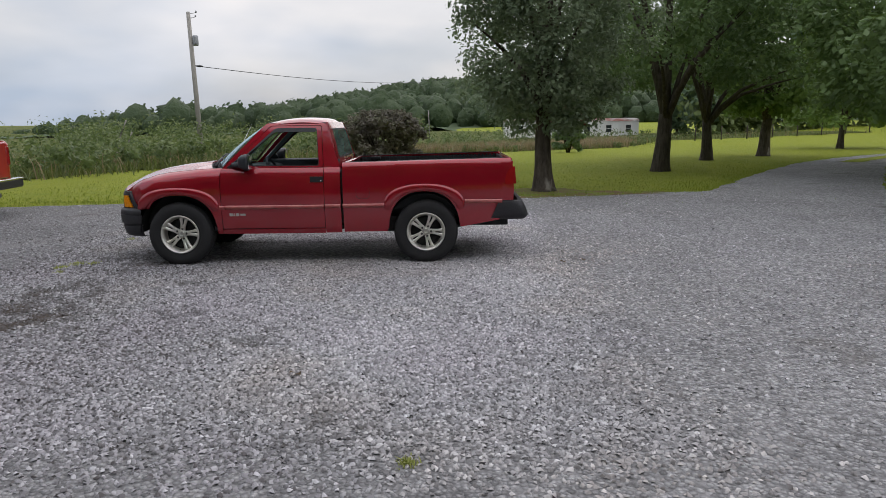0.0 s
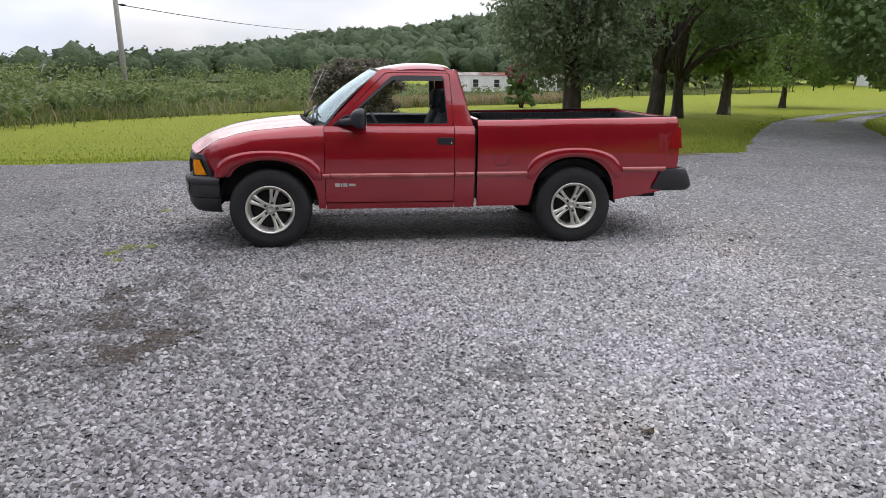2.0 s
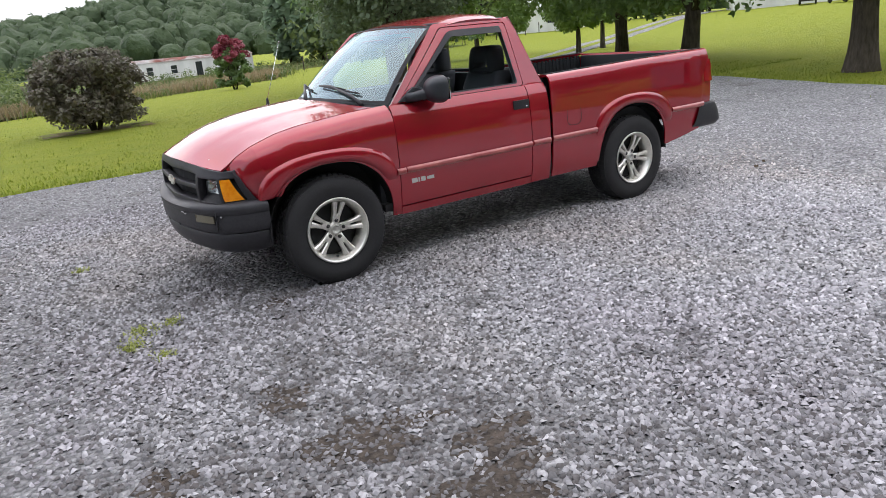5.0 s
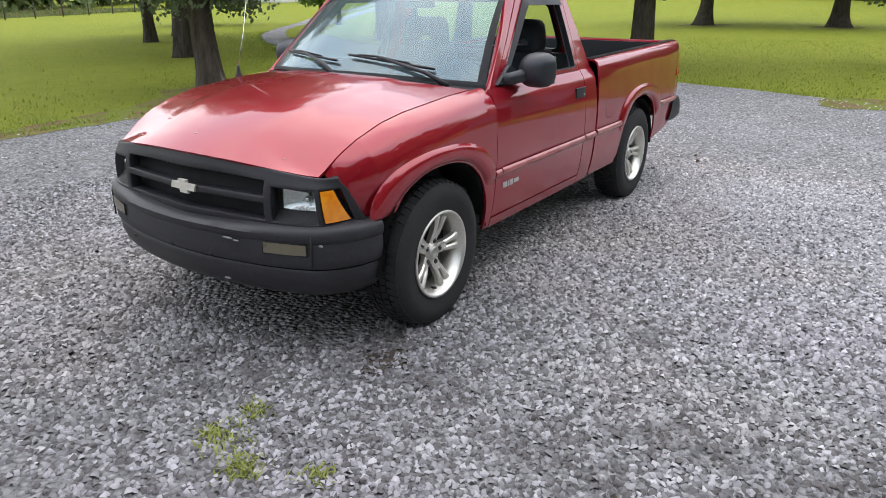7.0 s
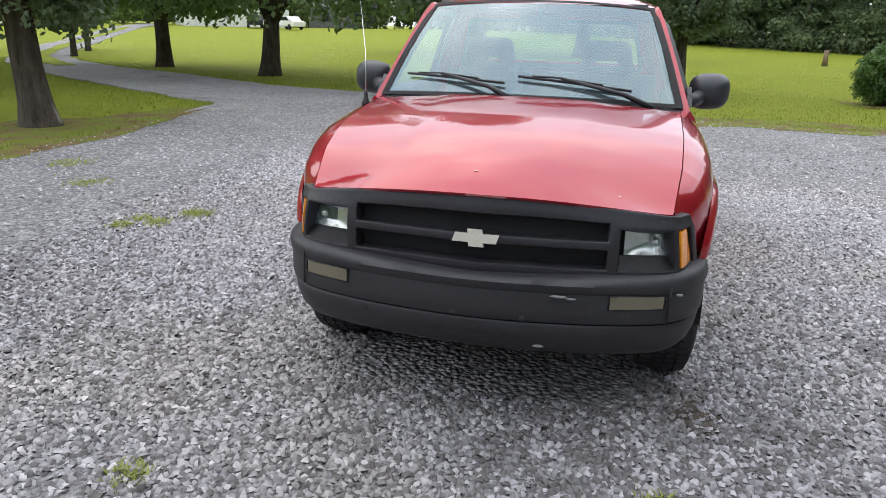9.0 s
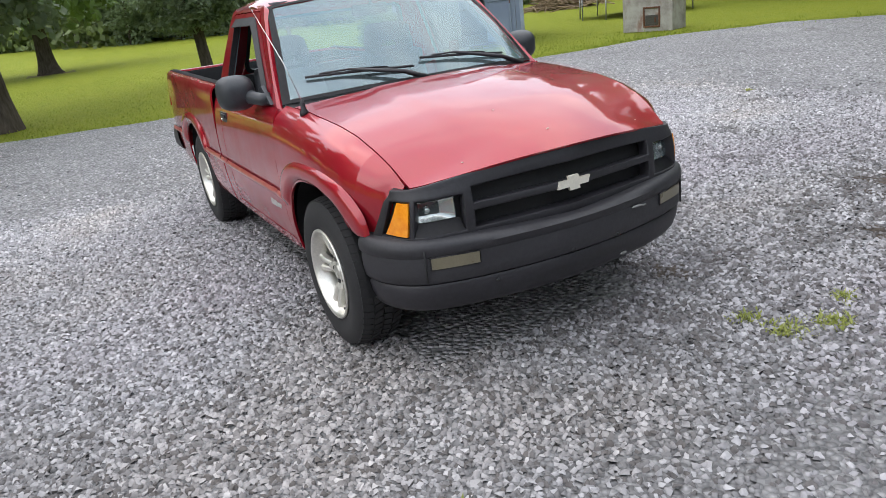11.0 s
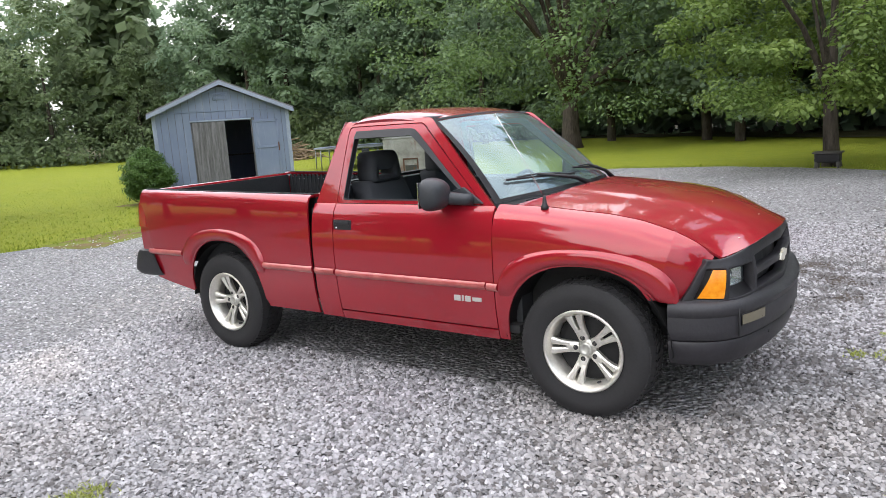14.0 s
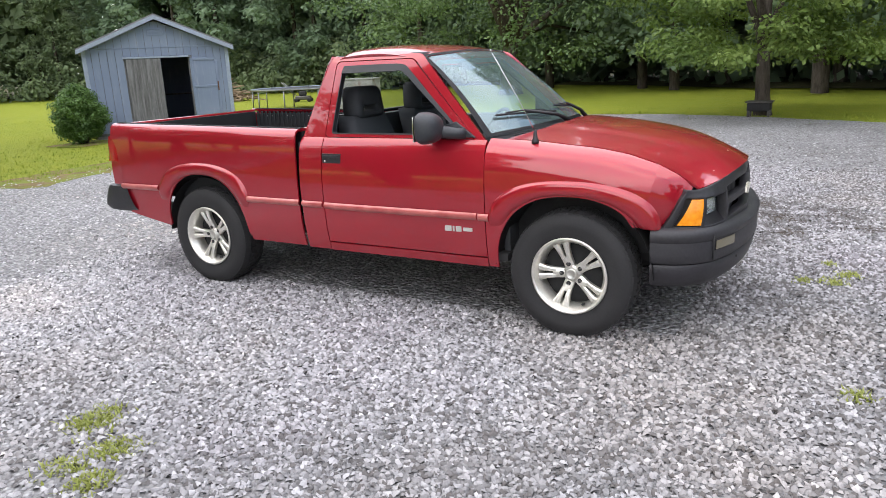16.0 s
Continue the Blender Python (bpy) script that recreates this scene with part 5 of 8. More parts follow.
bm_box(bm, -0.395, -0.37, -0.11, 0.11, 1.435, 1.495, 0.01)
part("rear_view_mirror", bm, M_INT, truck)
box("headliner", -0.38, 0.26, -0.56, 0.56, 1.545, 1.56, M_INTGREY, truck, "", 0.005)
box("cab_floor", -0.95, 0.42, -0.72, 0.72, 0.44, 0.50, M_INT, truck, "", 0.01)
box("back_trim", 0.33, 0.40, -0.68, 0.68, 0.50, 1.16, M_INT, truck, "", 0.02)
box("firewall", -0.99, -0.95, -0.72, 0.72, 0.42, 1.02, M_INT, truck, "", 0.01)

# ---- foliage ----
def mat_leaf(name, dark, mid, light, trans=0.25, spec=0.45):
    q = Nodes(name, mid, 0.5, spec=spec)
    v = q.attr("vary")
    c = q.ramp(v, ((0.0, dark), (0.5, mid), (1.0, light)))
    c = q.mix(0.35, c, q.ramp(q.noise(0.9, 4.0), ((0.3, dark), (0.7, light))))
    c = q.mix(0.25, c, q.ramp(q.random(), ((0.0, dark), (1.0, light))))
    q.color(c)
    tl = q.n.new("ShaderNodeBsdfTranslucent")
    q.l.new(c, tl.inputs["Color"])
    mx = q.n.new("ShaderNodeMixShader")
    mx.inputs[0].default_value = trans
    q.l.new(q.b.outputs[0], mx.inputs[1])
    q.l.new(tl.outputs[0], mx.inputs[2])
    q.l.new(mx.outputs[0], q.n["Material Output"].inputs["Surface"])
    return q.m


M_LEAF_PEAR = mat_leaf("pear_leaf", (0.070, 0.112, 0.060), (0.175, 0.245, 0.128), (0.340, 0.410, 0.250), 0.5, 0.6)
M_LEAF_OAK = mat_leaf("oak_leaf", (0.077, 0.131, 0.050), (0.161, 0.253, 0.090), (0.288, 0.409, 0.152), 0.4)
M_LEAF_MAPLE = mat_leaf("maple_leaf", (0.075, 0.135, 0.030), (0.190, 0.285, 0.060), (0.340, 0.430, 0.110), 0.45)
# wood, hill and far-wood greens are paled and greyed to paint in distance haze
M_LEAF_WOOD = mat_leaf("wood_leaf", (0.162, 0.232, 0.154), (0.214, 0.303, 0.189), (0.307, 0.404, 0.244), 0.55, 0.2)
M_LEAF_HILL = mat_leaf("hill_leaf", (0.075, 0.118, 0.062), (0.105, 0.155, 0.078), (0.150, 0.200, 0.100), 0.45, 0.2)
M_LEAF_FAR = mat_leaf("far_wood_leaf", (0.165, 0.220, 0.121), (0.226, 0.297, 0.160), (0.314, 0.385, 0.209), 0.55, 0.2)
M_LEAF_BOX = mat_leaf("boxwood_leaf", (0.032, 0.077, 0.018), (0.081, 0.168, 0.032), (0.182, 0.309, 0.073), 0.3)
M_LEAF_SMOKE = mat_leaf("smoke_bush_leaf", (0.112, 0.090, 0.083), (0.198, 0.160, 0.131), (0.216, 0.244, 0.131), 0.35)
M_LEAF_MYRTLE = mat_leaf("crape_bloom", (0.16, 0.02, 0.035), (0.34, 0.04, 0.08), (0.40, 0.09, 0.12))
M_LEAF_WEED = mat_leaf("weed_leaf", (0.061, 0.086, 0.021), (0.122, 0.162, 0.034), (0.219, 0.243, 0.065), 0.45)
M_LEAF_BRUSH = mat_leaf("brush_leaf", (0.065, 0.101, 0.034), (0.137, 0.195, 0.058), (0.260, 0.319, 0.104), 0.45)
M_LEAF_CREEP = mat_leaf("creeping_weed_leaf", (0.19, 0.235, 0.045), (0.32, 0.36, 0.08), (0.46, 0.48, 0.15), 0.45)
M_LEAF_LIGHT = mat_leaf("light_lawn_leaf", (0.103, 0.179, 0.048), (0.200, 0.311, 0.083), (0.344, 0.469, 0.138), 0.5)
M_LEAF_DRY = mat_leaf("dry_grass", (0.16, 0.115, 0.06), (0.30, 0.22, 0.115), (0.42, 0.35, 0.19), 0.4)
M_GRASS = mat_leaf("grass_blade", (0.100, 0.161, 0.013), (0.211, 0.291, 0.023), (0.357, 0.400, 0.049), 0.45)


def mat_bark(name, lo, hi, patch=None):
    q = Nodes(name, hi, 0.92, spec=0.2)
    f = q.noise(14.0, 6.0, 0.65, stretch=(1.0, 1.0, 0.22))
    c = q.ramp(f, ((0.3, lo), (0.7, hi)))
    if patch:
        c = q.mix(q.ramp(q.noise(2.6, 4.0, stretch=(1, 1, 0.5)), ((0.58, 0.0), (0.66, 0.85))), c, patch)
    q.color(c)
    q.bump(f, 0.9, 0.03)
    return q.m


M_BARK = mat_bark("bark", (0.032, 0.026, 0.021), (0.105, 0.088, 0.072))
M_BARK_SCAR = mat_bark("scarred_pear_bark", (0.045, 0.036, 0.029), (0.135, 0.112, 0.092), (0.34, 0.315, 0.28))



def leaves(centres, radii, count, size, rg, squash=0.8, droop=0.0, aspect=0.62, up=0.55, shell=0.38, loose=0.5):
    """Diamond leaves about clump centres: verts, quads and a shade number a leaf."""
    n_c = len(centres)
    idx = rg.integers(0, n_c, count)
    d = rg.normal(size=(count, 3))
    d[:, 2] += 0.25
    d /= np.linalg.norm(d, axis=1)[:, None]
    rr = rg.random(count) ** shell
    p = centres[idx] + d * (radii[idx] * rr)[:, None] * np.array([1, 1, squash])
    nrm = d * 0.8 + rg.normal(size=(count, 3)) * loose + np.array([0, 0, up])
    nrm /= np.linalg.norm(nrm, axis=1)[:, None]
    t = np.cross(nrm, rg.normal(size=(count, 3)))
    t /= np.linalg.norm(t, axis=1)[:, None] + 1e-9
    t[:, 2] -= droop
    b = np.cross(nrm, t)
    s = size * (0.6 + 0.8 * rg.random(count))[:, None]
    v = np.stack([p - t * s, p + b * s * aspect, p + t * s, p - b * s * aspect], 1).reshape(-1, 3)
    f = np.arange(count * 4).reshape(-1, 4)
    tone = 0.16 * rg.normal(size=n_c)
    # light from above is put into the tone: clump and crown tops paler
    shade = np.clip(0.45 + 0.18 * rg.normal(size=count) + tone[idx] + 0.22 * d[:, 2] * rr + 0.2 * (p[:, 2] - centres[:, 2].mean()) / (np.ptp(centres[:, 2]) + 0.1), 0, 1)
    return v, f, shade


def crown_clumps(n, z0, z1, r, rg, shape="oval", fill=0.55):
    """Clump centres in a crown from z0 to z1 of widest radius r, uneven in outline."""
    out = []
    ph = rg.random(6) * 6.28
    while len(out) < n:
        h = rg.random() ** (1.25 if z0 > 1.2 else 1.0)
        a = rg.random() * 2 * math.pi
        if shape == "oval":
            w = math.sin(math.pi * (0.10 + 0.86 * h)) ** 0.8 * (1.12 - 0.35 * h)
        elif shape == "shrub":
            w = 0.62 + 0.32 * math.sin(math.pi * (0.12 + 0.74 * h)) + 0.10 * math.sin(7 * h + 3 * a + ph[3]) - 0.9 * max(0.0, h - 0.8)
        elif shape == "dome":
            w = math.sqrt(max(0.0, 1 - (h * 0.97) ** 2.4)) * (0.86 + 0.2 * math.sin(3.0 * h))
        else:
            w = (1 - h) ** 0.6
        w *= 1 + 0.18 * math.sin(2 * a + ph[0]) + 0.12 * math.sin(5 * a + ph[1] + 4 * h) + 0.10 * math.sin(9 * h + ph[2] + a)
        k = fill + (1 - fill) * rg.random() ** 0.7
        rad = r * w * k
        out.append((rad * math.cos(a), rad * math.sin(a), z0 + (z1 - z0) * h))
    return np.array(out)


def make_tree(name, label, at, trunk_r, fork, z0, z1, r, n_clump, n_leaf, leaf, m_leaf, m_bark, shape="oval", seed=1, lean=(0, 0), clump_r=None, limbs=9, group="", flare=1.5, squash=0.7, up=0.6):
    rg = np.random.default_rng(seed)
    tree = tagged(empty(name, (at[0], at[1], ground_z(*at))), label, "tree", group)
    bm = bmesh.new()
    top = z0 + (z1 - z0) * 0.6
    n_ = 9
    path, rads = [], []
    for i in range(n_):
        t = i / (n_ - 1)
        z = -0.15 + (fork + 0.15) * t
        path.append((lean[0] * t + 0.05 * trunk_r * 4 * math.sin(2.2 * t + seed), lean[1] * t + 0.05 * trunk_r * 4 * math.sin(1.7 * t + seed * 2), z))
        rads.append(trunk_r * (1 + (flare - 1) * math.exp(-6 * t)) * (1 - 0.22 * t))
    bm_tube(bm, path, rads, 18)
    for v in bm.verts:
        a = math.atan2(v.co.y, v.co.x)
        k = 1 + 0.07 * math.sin(5 * a + seed) + 0.10 * noise.noise(Vector((v.co.x * 5, v.co.y * 5, v.co.z * 1.4 + seed)))
        v.co.x, v.co.y = v.co.x * k, v.co.y * k
    part("trunk", bm, m_bark, tree, "", sharp=80)
    cl = crown_clumps(n_clump, z0, z1, r, rg, shape)
    cl[:, 0] += lean[0]
    cl[:, 1] += lean[1]
    base = Vector(path[-1])
    order = np.argsort(-(cl[:, 2] * 0.3 + np.hypot(cl[:, 0], cl[:, 1])))
    pick = [cl[order[int(k * len(order) * 0.6 / limbs)]] for k in range(limbs)]
    pick[0] = np.array([lean[0], lean[1], z0 + (z1 - z0) * 0.85])
    for k, c in enumerate(pick):
        c = Vector(c)
        m1 = base.lerp(c, 0.35) + Vector((0, 0, 0.10 * (c - base).length))
        m2 = base.lerp(c, 0.7) + Vector((0.05 * (rg.random() - 0.5), 0.05 * (rg.random() - 0.5), 0.06 * (c - base).length))
        bm = bmesh.new()
        rr = trunk_r * (0.62 if k == 0 else 0.30 + 0.22 * rg.random())
        bm_tube(bm, [base - Vector((0, 0, trunk_r * 1.2)), base.lerp(m1, 0.4), m1, m2, c], [rr, rr * 0.92, rr * 0.62, rr * 0.36, rr * 0.10], 9)
        part("limb", bm, m_bark, tree)
    rads = (clump_r or r * 0.26) * (0.7 + 0.6 * rg.random(len(cl)))
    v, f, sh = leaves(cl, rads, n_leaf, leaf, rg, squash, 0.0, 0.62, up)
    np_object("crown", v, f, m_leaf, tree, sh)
    return tree


make_tree("pear_tree", "pear tree with a pale scar on its trunk beside the gravel", (3.78, 7.16), 0.20, 1.8, 1.45, 8.3, 1.95, 270, 52000, 0.048, M_LEAF_PEAR, M_BARK_SCAR, "oval", 3, (0.05, 0.1), 0.5, 10, "yard trees", 1.7)
make_tree("shade_tree", "tall shade tree with a dark forked trunk on the lawn", (8.57, 14.17), 0.25, 1.8, 3.0, 10.8, 3.9, 230, 32000, 0.08, M_LEAF_OAK, M_BARK, "dome", 5, (0, 0), 0.75, 11, "yard trees")
make_tree("shade_tree", "shade tree with spreading limbs on the lawn", (12.7, 21.6), 0.23, 1.7, 3.2, 10.8, 3.9, 200, 25000, 0.09, M_LEAF_OAK, M_BARK, "dome", 8, (0, 0), 0.8, 11, "yard trees")
make_tree("lawn_tree", "slim tree with a pale square-looking trunk on the lawn", (17.0, 25.6), 0.26, 1.8, 2.2, 9.5, 3.0, 130, 12000, 0.13, M_LEAF_LIGHT, M_BARK_SCAR, "oval", 11, (0, 0), 0.7, 8, "yard trees")
make_tree("lawn_tree", "young light green tree by the drive's bend", (26.0, 35.2), 0.19, 1.5, 1.6, 8.0, 3.2, 130, 12000, 0.13, M_LEAF_LIGHT, M_BARK, "dome", 12, (0, 0), 0.7, 8, "yard trees")
make_tree("shade_tree", "shade tree with a low fork beside the drive", (18.05, 14.87), 0.26, 1.7, 2.0, 10.0, 4.1, 230, 26000, 0.10, M_LEAF_LIGHT, M_BARK, "dome", 14, (0, 0), 0.8, 10, "yard trees")
make_tree("shade_tree", "broad shade tree with a thick forked trunk", (14.96, 9.21), 0.27, 1.7, 1.9, 9.5, 4.0, 230, 28000, 0.095, M_LEAF_OAK, M_BARK, "dome", 17, (0, 0), 0.8, 10, "yard trees")
make_tree("pear_tree", "pear tree with pale patched bark by the gravel", (11.7, 2.7), 0.25, 2.0, 1.9, 8.6, 2.5, 190, 22000, 0.085, M_LEAF_PEAR, M_BARK_SCAR, "oval", 21, (0.1, 0.0), 0.55, 10, "yard trees", 1.6)
make_tree("pear_tree", "small rounded pear tree alone on the lawn", (15.77, -2.2), 0.17, 1.65, 1.5, 5.7, 1.42, 130, 19000, 0.06, M_LEAF_PEAR, M_BARK, "oval", 23, (0.05, 0.1), 0.38, 8, "yard trees")
make_tree("oak_tree", "large spreading oak at the lawn's edge", (11.0, -26.2), 0.38, 2.4, 1.15, 15.0, 7.2, 260, 48000, 0.085, M_LEAF_OAK, M_BARK, "dome", 29, (0, 0), 1.3, 13, "", 1.7, 0.45, 0.9)
make_tree("maple_tree", "bright green maple beyond the gravel", (-0.87, -14.0), 0.17, 1.55, 1.30, 7.2, 3.15, 230, 44000, 0.056, M_LEAF_MAPLE, M_BARK, "dome", 31, (0, 0), 0.55, 11, squash=0.5, up=0.9)
make_tree("lawn_tree", "thin lawn tree by the drive", (24.5, 23.9), 0.14, 1.6, 1.5, 6.0, 1.7, 70, 7000, 0.12, M_LEAF_LIGHT, M_BARK, "oval", 33, (0, 0), 0.5, 7, "yard trees")
make_tree("lawn_tree", "far lawn tree with mulch at its base", (38.5, 1.3), 0.38, 2.4, 3.0, 12.0, 4.6, 150, 9000, 0.22, M_LEAF_OAK, M_BARK, "dome", 35, (0, 0), 1.1, 8, "far lawn trees", 2.0)
make_tree("lawn_tree", "far lawn tree with mulch at its base", (37.5, 7.8), 0.36, 2.4, 3.0, 12.0, 4.8, 150, 9000, 0.22, M_LEAF_OAK, M_BARK, "dome", 36, (0, 0), 1.1, 8, "far lawn trees", 2.0)
make_tree("lawn_tree", "slim far lawn tree by the drive", (30.5, 28.0), 0.15, 1.8, 1.8, 7.5, 2.0, 70, 6000, 0.16, M_LEAF_LIGHT, M_BARK, "oval", 37, (0, 0), 0.6, 7, "far lawn trees")


MYRTLE = (9.3, 35.5)


def make_bush(name, label, at, r, h, n_clump, n_leaf, leaf, m_leaf, seed, category="bush", shape="dome"):
    rg = np.random.default_rng(seed)
    z = ground_z(*at)
    bush = tagged(empty(name, (at[0], at[1], z)), label, category)
    for k in range(7):
        a = k * 0.9 + seed
        bm = bmesh.new()
        bm_tube(bm, [(0.08 * math.cos(a), 0.08 * math.sin(a), -0.05), (0.3 * r * math.cos(a), 0.3 * r * math.sin(a), h * 0.4), (0.5 * r * math.cos(a + 0.3), 0.5 * r * math.sin(a + 0.3), h * 0.75)], [0.035, 0.025, 0.008], 7)
        part("stem", bm, M_BARK, bush)
    cl = crown_clumps(n_clump, h * 0.10, h * 0.95, r, rg, shape, 0.45)
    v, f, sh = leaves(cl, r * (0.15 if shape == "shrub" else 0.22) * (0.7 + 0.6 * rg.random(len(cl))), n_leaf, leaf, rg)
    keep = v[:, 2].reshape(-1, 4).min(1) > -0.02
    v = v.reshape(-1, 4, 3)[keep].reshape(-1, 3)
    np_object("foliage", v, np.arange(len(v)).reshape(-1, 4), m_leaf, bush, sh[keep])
    return bush


make_bush("smoke_bush", "large brown-purple smoke bush on the lawn", (-0.55, 16.3), 1.42, 2.1, 300, 24000, 0.05, M_LEAF_SMOKE, 41, "bush", "shrub")
make_bush("boxwood", "clipped round green boxwood beside the shed", (13.45, -6.35), 0.62, 1.40, 420, 34000, 0.024, M_LEAF_BOX, 43, "bush", "oval")
myrtle = make_bush("crape_myrtle", "crape myrtle with crimson blooms above green leaves", MYRTLE, 0.95, 2.3, 60, 4800, 0.10, M_LEAF_OAK, 45, "shrub")
rg = np.random.default_rng(46)
cl = crown_clumps(34, 1.6, 2.8, 1.0, rg, "dome", 0.3)
v, f, sh = leaves(cl, np.full(34, 0.28), 2400, 0.085, rg)
np_object("bloom", v, f, M_LEAF_MYRTLE, myrtle, sh)

# ---- shed ----
q = Nodes("blue_grey_siding", (0.22, 0.26, 0.33), 0.85, spec=0.3)
st = q.noise(7.0, 6.0, 0.7, stretch=(1.6, 1.6, 0.16))
base = q.ramp(q.noise(1.1, 4.0), ((0.3, (0.175, 0.215, 0.310)), (0.7, (0.235, 0.28, 0.38))))
c = q.mix(q.ramp(st, ((0.56, 0.0), (0.70, 0.45))), base, (0.40, 0.44, 0.51))
c = q.mix(0.3, c, q.ramp(q.random(), ((0.0, (0.18, 0.22, 0.315)), (1.0, (0.25, 0.295, 0.39)))))
q.color(c)
q.bump(st, 0.5, 0.01)
M_SIDING = q.m
q = Nodes("weathered_plywood", (0.3, 0.29, 0.28), 0.9, spec=0.2)
st = q.noise(9.0, 6.0, 0.7, stretch=(1.8, 1.8, 0.14))
q.color(q.ramp(st, ((0.28, (0.065, 0.064, 0.066)), (0.5, (0.155, 0.152, 0.155)), (0.72, (0.27, 0.27, 0.285)))))
q.bump(st, 0.6, 0.01)
M_PLY = q.m
M_SHEDTRIM = mat_plain("pale_blue_trim", (0.29, 0.335, 0.42), 0.8, var=0.25, scale=8)
M_SHINGLE = mat_plain("grey_shingles", (0.20, 0.20, 0.21), 0.95, var=0.35, scale=20, bump=0.4)
M_RUST = mat_plain("rusty_steel", (0.16, 0.075, 0.045), 0.8, 0.3, var=0.5, scale=10, bump=0.3)
M_CONC = mat_plain("rough_concrete", (0.33, 0.32, 0.30), 0.95, var=0.3, scale=8, bump=0.4)


def pbox(name, x0, x1, y0, y1, z0, z1, m, parent, label="", bevel=0.006):
    return box(name, x0, x1, y0, y1, z0, z1, m, parent, label, bevel, 1)


shed = tagged(empty("garden_shed"), "weathered blue-grey wooden shed with an open door", "shed")
SW, SD, EAVE, PEAK = 3.43, 4.4, 2.18, 2.86
shed.matrix_basis = Matrix(((-0.575, 0.818, 0, 13.76), (-0.818, -0.575, 0, -6.91), (0, 0, 1, 0.02), (0, 0, 0, 1)))
# local x runs along the front, y to the back
D0, D1, D2 = 0.94, 1.76, 2.43          # door opening and the edge of the closed leaf
DH = 1.92


def gable(x):
    return EAVE + (PEAK - EAVE) * (1 - abs(x - SW / 2) / (SW / 2))


nb = 19
for i in range(nb):
    x0, x1 = SW * i / nb + 0.004, SW * (i + 1) / nb - 0.004
    segs = [(0.12, EAVE - 0.012)]
    if x1 > D0 and x0 < D2:
        segs = [(DH + 0.05, EAVE - 0.012)]
    for z0, z1 in segs:
        pbox("siding_board", x0, x1, -0.018, 0.0, z0, z1, M_SIDING, shed, "", 0.003)
    bm = bmesh.new()
    prism(bm, [(x0, EAVE + 0.004), (x1, EAVE + 0.004), (x1, gable(x1) - 0.03), (x0, gable(x0) - 0.03)] if gable(x0) > EAVE + 0.06 or gable(x1) > EAVE + 0.06 else [(x0, EAVE), (x1, EAVE), (x1, EAVE + 0.04), (x0, EAVE + 0.04)], -0.026, -0.006)
    part("siding_board", bm, M_SIDING, shed, smooth=False)
# backing of the front wall with its doorway
pbox("front_wall", 0, D0, 0.001, 0.06, 0.10, EAVE, M_PLY, shed)
pbox("front_wall", D2, SW, 0.001, 0.06, 0.10, EAVE, M_PLY, shed)
pbox("front_wall", D0, D2, 0.001, 0.06, DH, EAVE, M_PLY, shed)
bm = bmesh.new()
prism(bm, [(0.0, EAVE), (SW, EAVE), (SW / 2, PEAK - 0.03)], 0.0, 0.05)
part("gable_wall", bm, M_PLY, shed, smooth=False)
bm = bmesh.new()
prism(bm, [(0.0, 0.1), (SW, 0.1), (SW, EAVE), (SW / 2, PEAK - 0.03), (0, EAVE)], SD - 0.06, SD)
part("back_wall", bm, M_SIDING, shed, smooth=False)
for k in range(24):
    for x0, x1 in ((-0.018, 0.0), (SW, SW + 0.018)):
        pbox("siding_board", x0, x1, SD * k / 24 + 0.004, SD * (k + 1) / 24 - 0.004, 0.12, EAVE, M_SIDING, shed, "", 0.003)
for x0, x1 in ((0.001, 0.05), (SW - 0.05, SW - 0.001)):
    pbox("side_wall", x0, x1, 0.06, SD - 0.06, 0.1, EAVE, M_PLY, shed)
pbox("floor", 0.0, SW, 0.0, SD, 0.06, 0.12, M_PLY, shed)
for sx in (0, 1):
    bm = bmesh.new()
    xe, xm = (-0.14, SW / 2) if sx == 0 else (SW + 0.14, SW / 2)
    ze, zm = EAVE - 0.02, PEAK + 0.09
    prism(bm, [(xe, ze), (xm, zm), (xm, zm + 0.035), (xe, ze + 0.035)], -0.22, SD + 0.2)
    part("roof_slope", bm, M_SHINGLE, shed, smooth=False)
    bm = bmesh.new()
    prism(bm, [(xe, ze - 0.10), (xm, zm - 0.10), (xm, zm - 0.002), (xe, ze - 0.002)], -0.235, -0.205)
    part("fascia_board", bm, M_SHEDTRIM, shed, smooth=False)
    pbox("corner_trim", (-0.03, SW - 0.07)[sx], (0.07, SW + 0.03)[sx], -0.034, -0.018, 0.10, EAVE, M_SHEDTRIM, shed)
pbox("belt_trim", 0.0, SW, -0.032, -0.018, EAVE - 0.012, EAVE + 0.018, M_SIDING, shed)
pbox("door_header", D0 - 0.06, D2 + 0.02, -0.06, -0.018, DH, DH + 0.045, M_SHEDTRIM, shed, "pale strip above the doorway")
pbox("vent_frame", SW / 2 - 0.19, SW / 2 + 0.19, -0.045, -0.02, EAVE + 0.28, EAVE + 0.47, M_SIDING, shed)
for k in range(5):
    pbox("vent_slat", SW / 2 - 0.16, SW / 2 + 0.16, -0.055, -0.03, EAVE + 0.30 + 0.033 * k, EAVE + 0.318 + 0.033 * k, M_SIDING, shed, "", 0.002)
leaf_l = pbox("door_leaf", D0, D1, -0.045, -0.012, 0.13, DH - 0.005, M_PLY, shed, "bare grey weathered plywood door leaf")
leaf_r = pbox("door_leaf", D2 + 0.03, D2 + 0.70, -0.06, -0.03, 0.13, DH - 0.02, M_SIDING, shed, "blue-grey door leaf folded back on the wall")
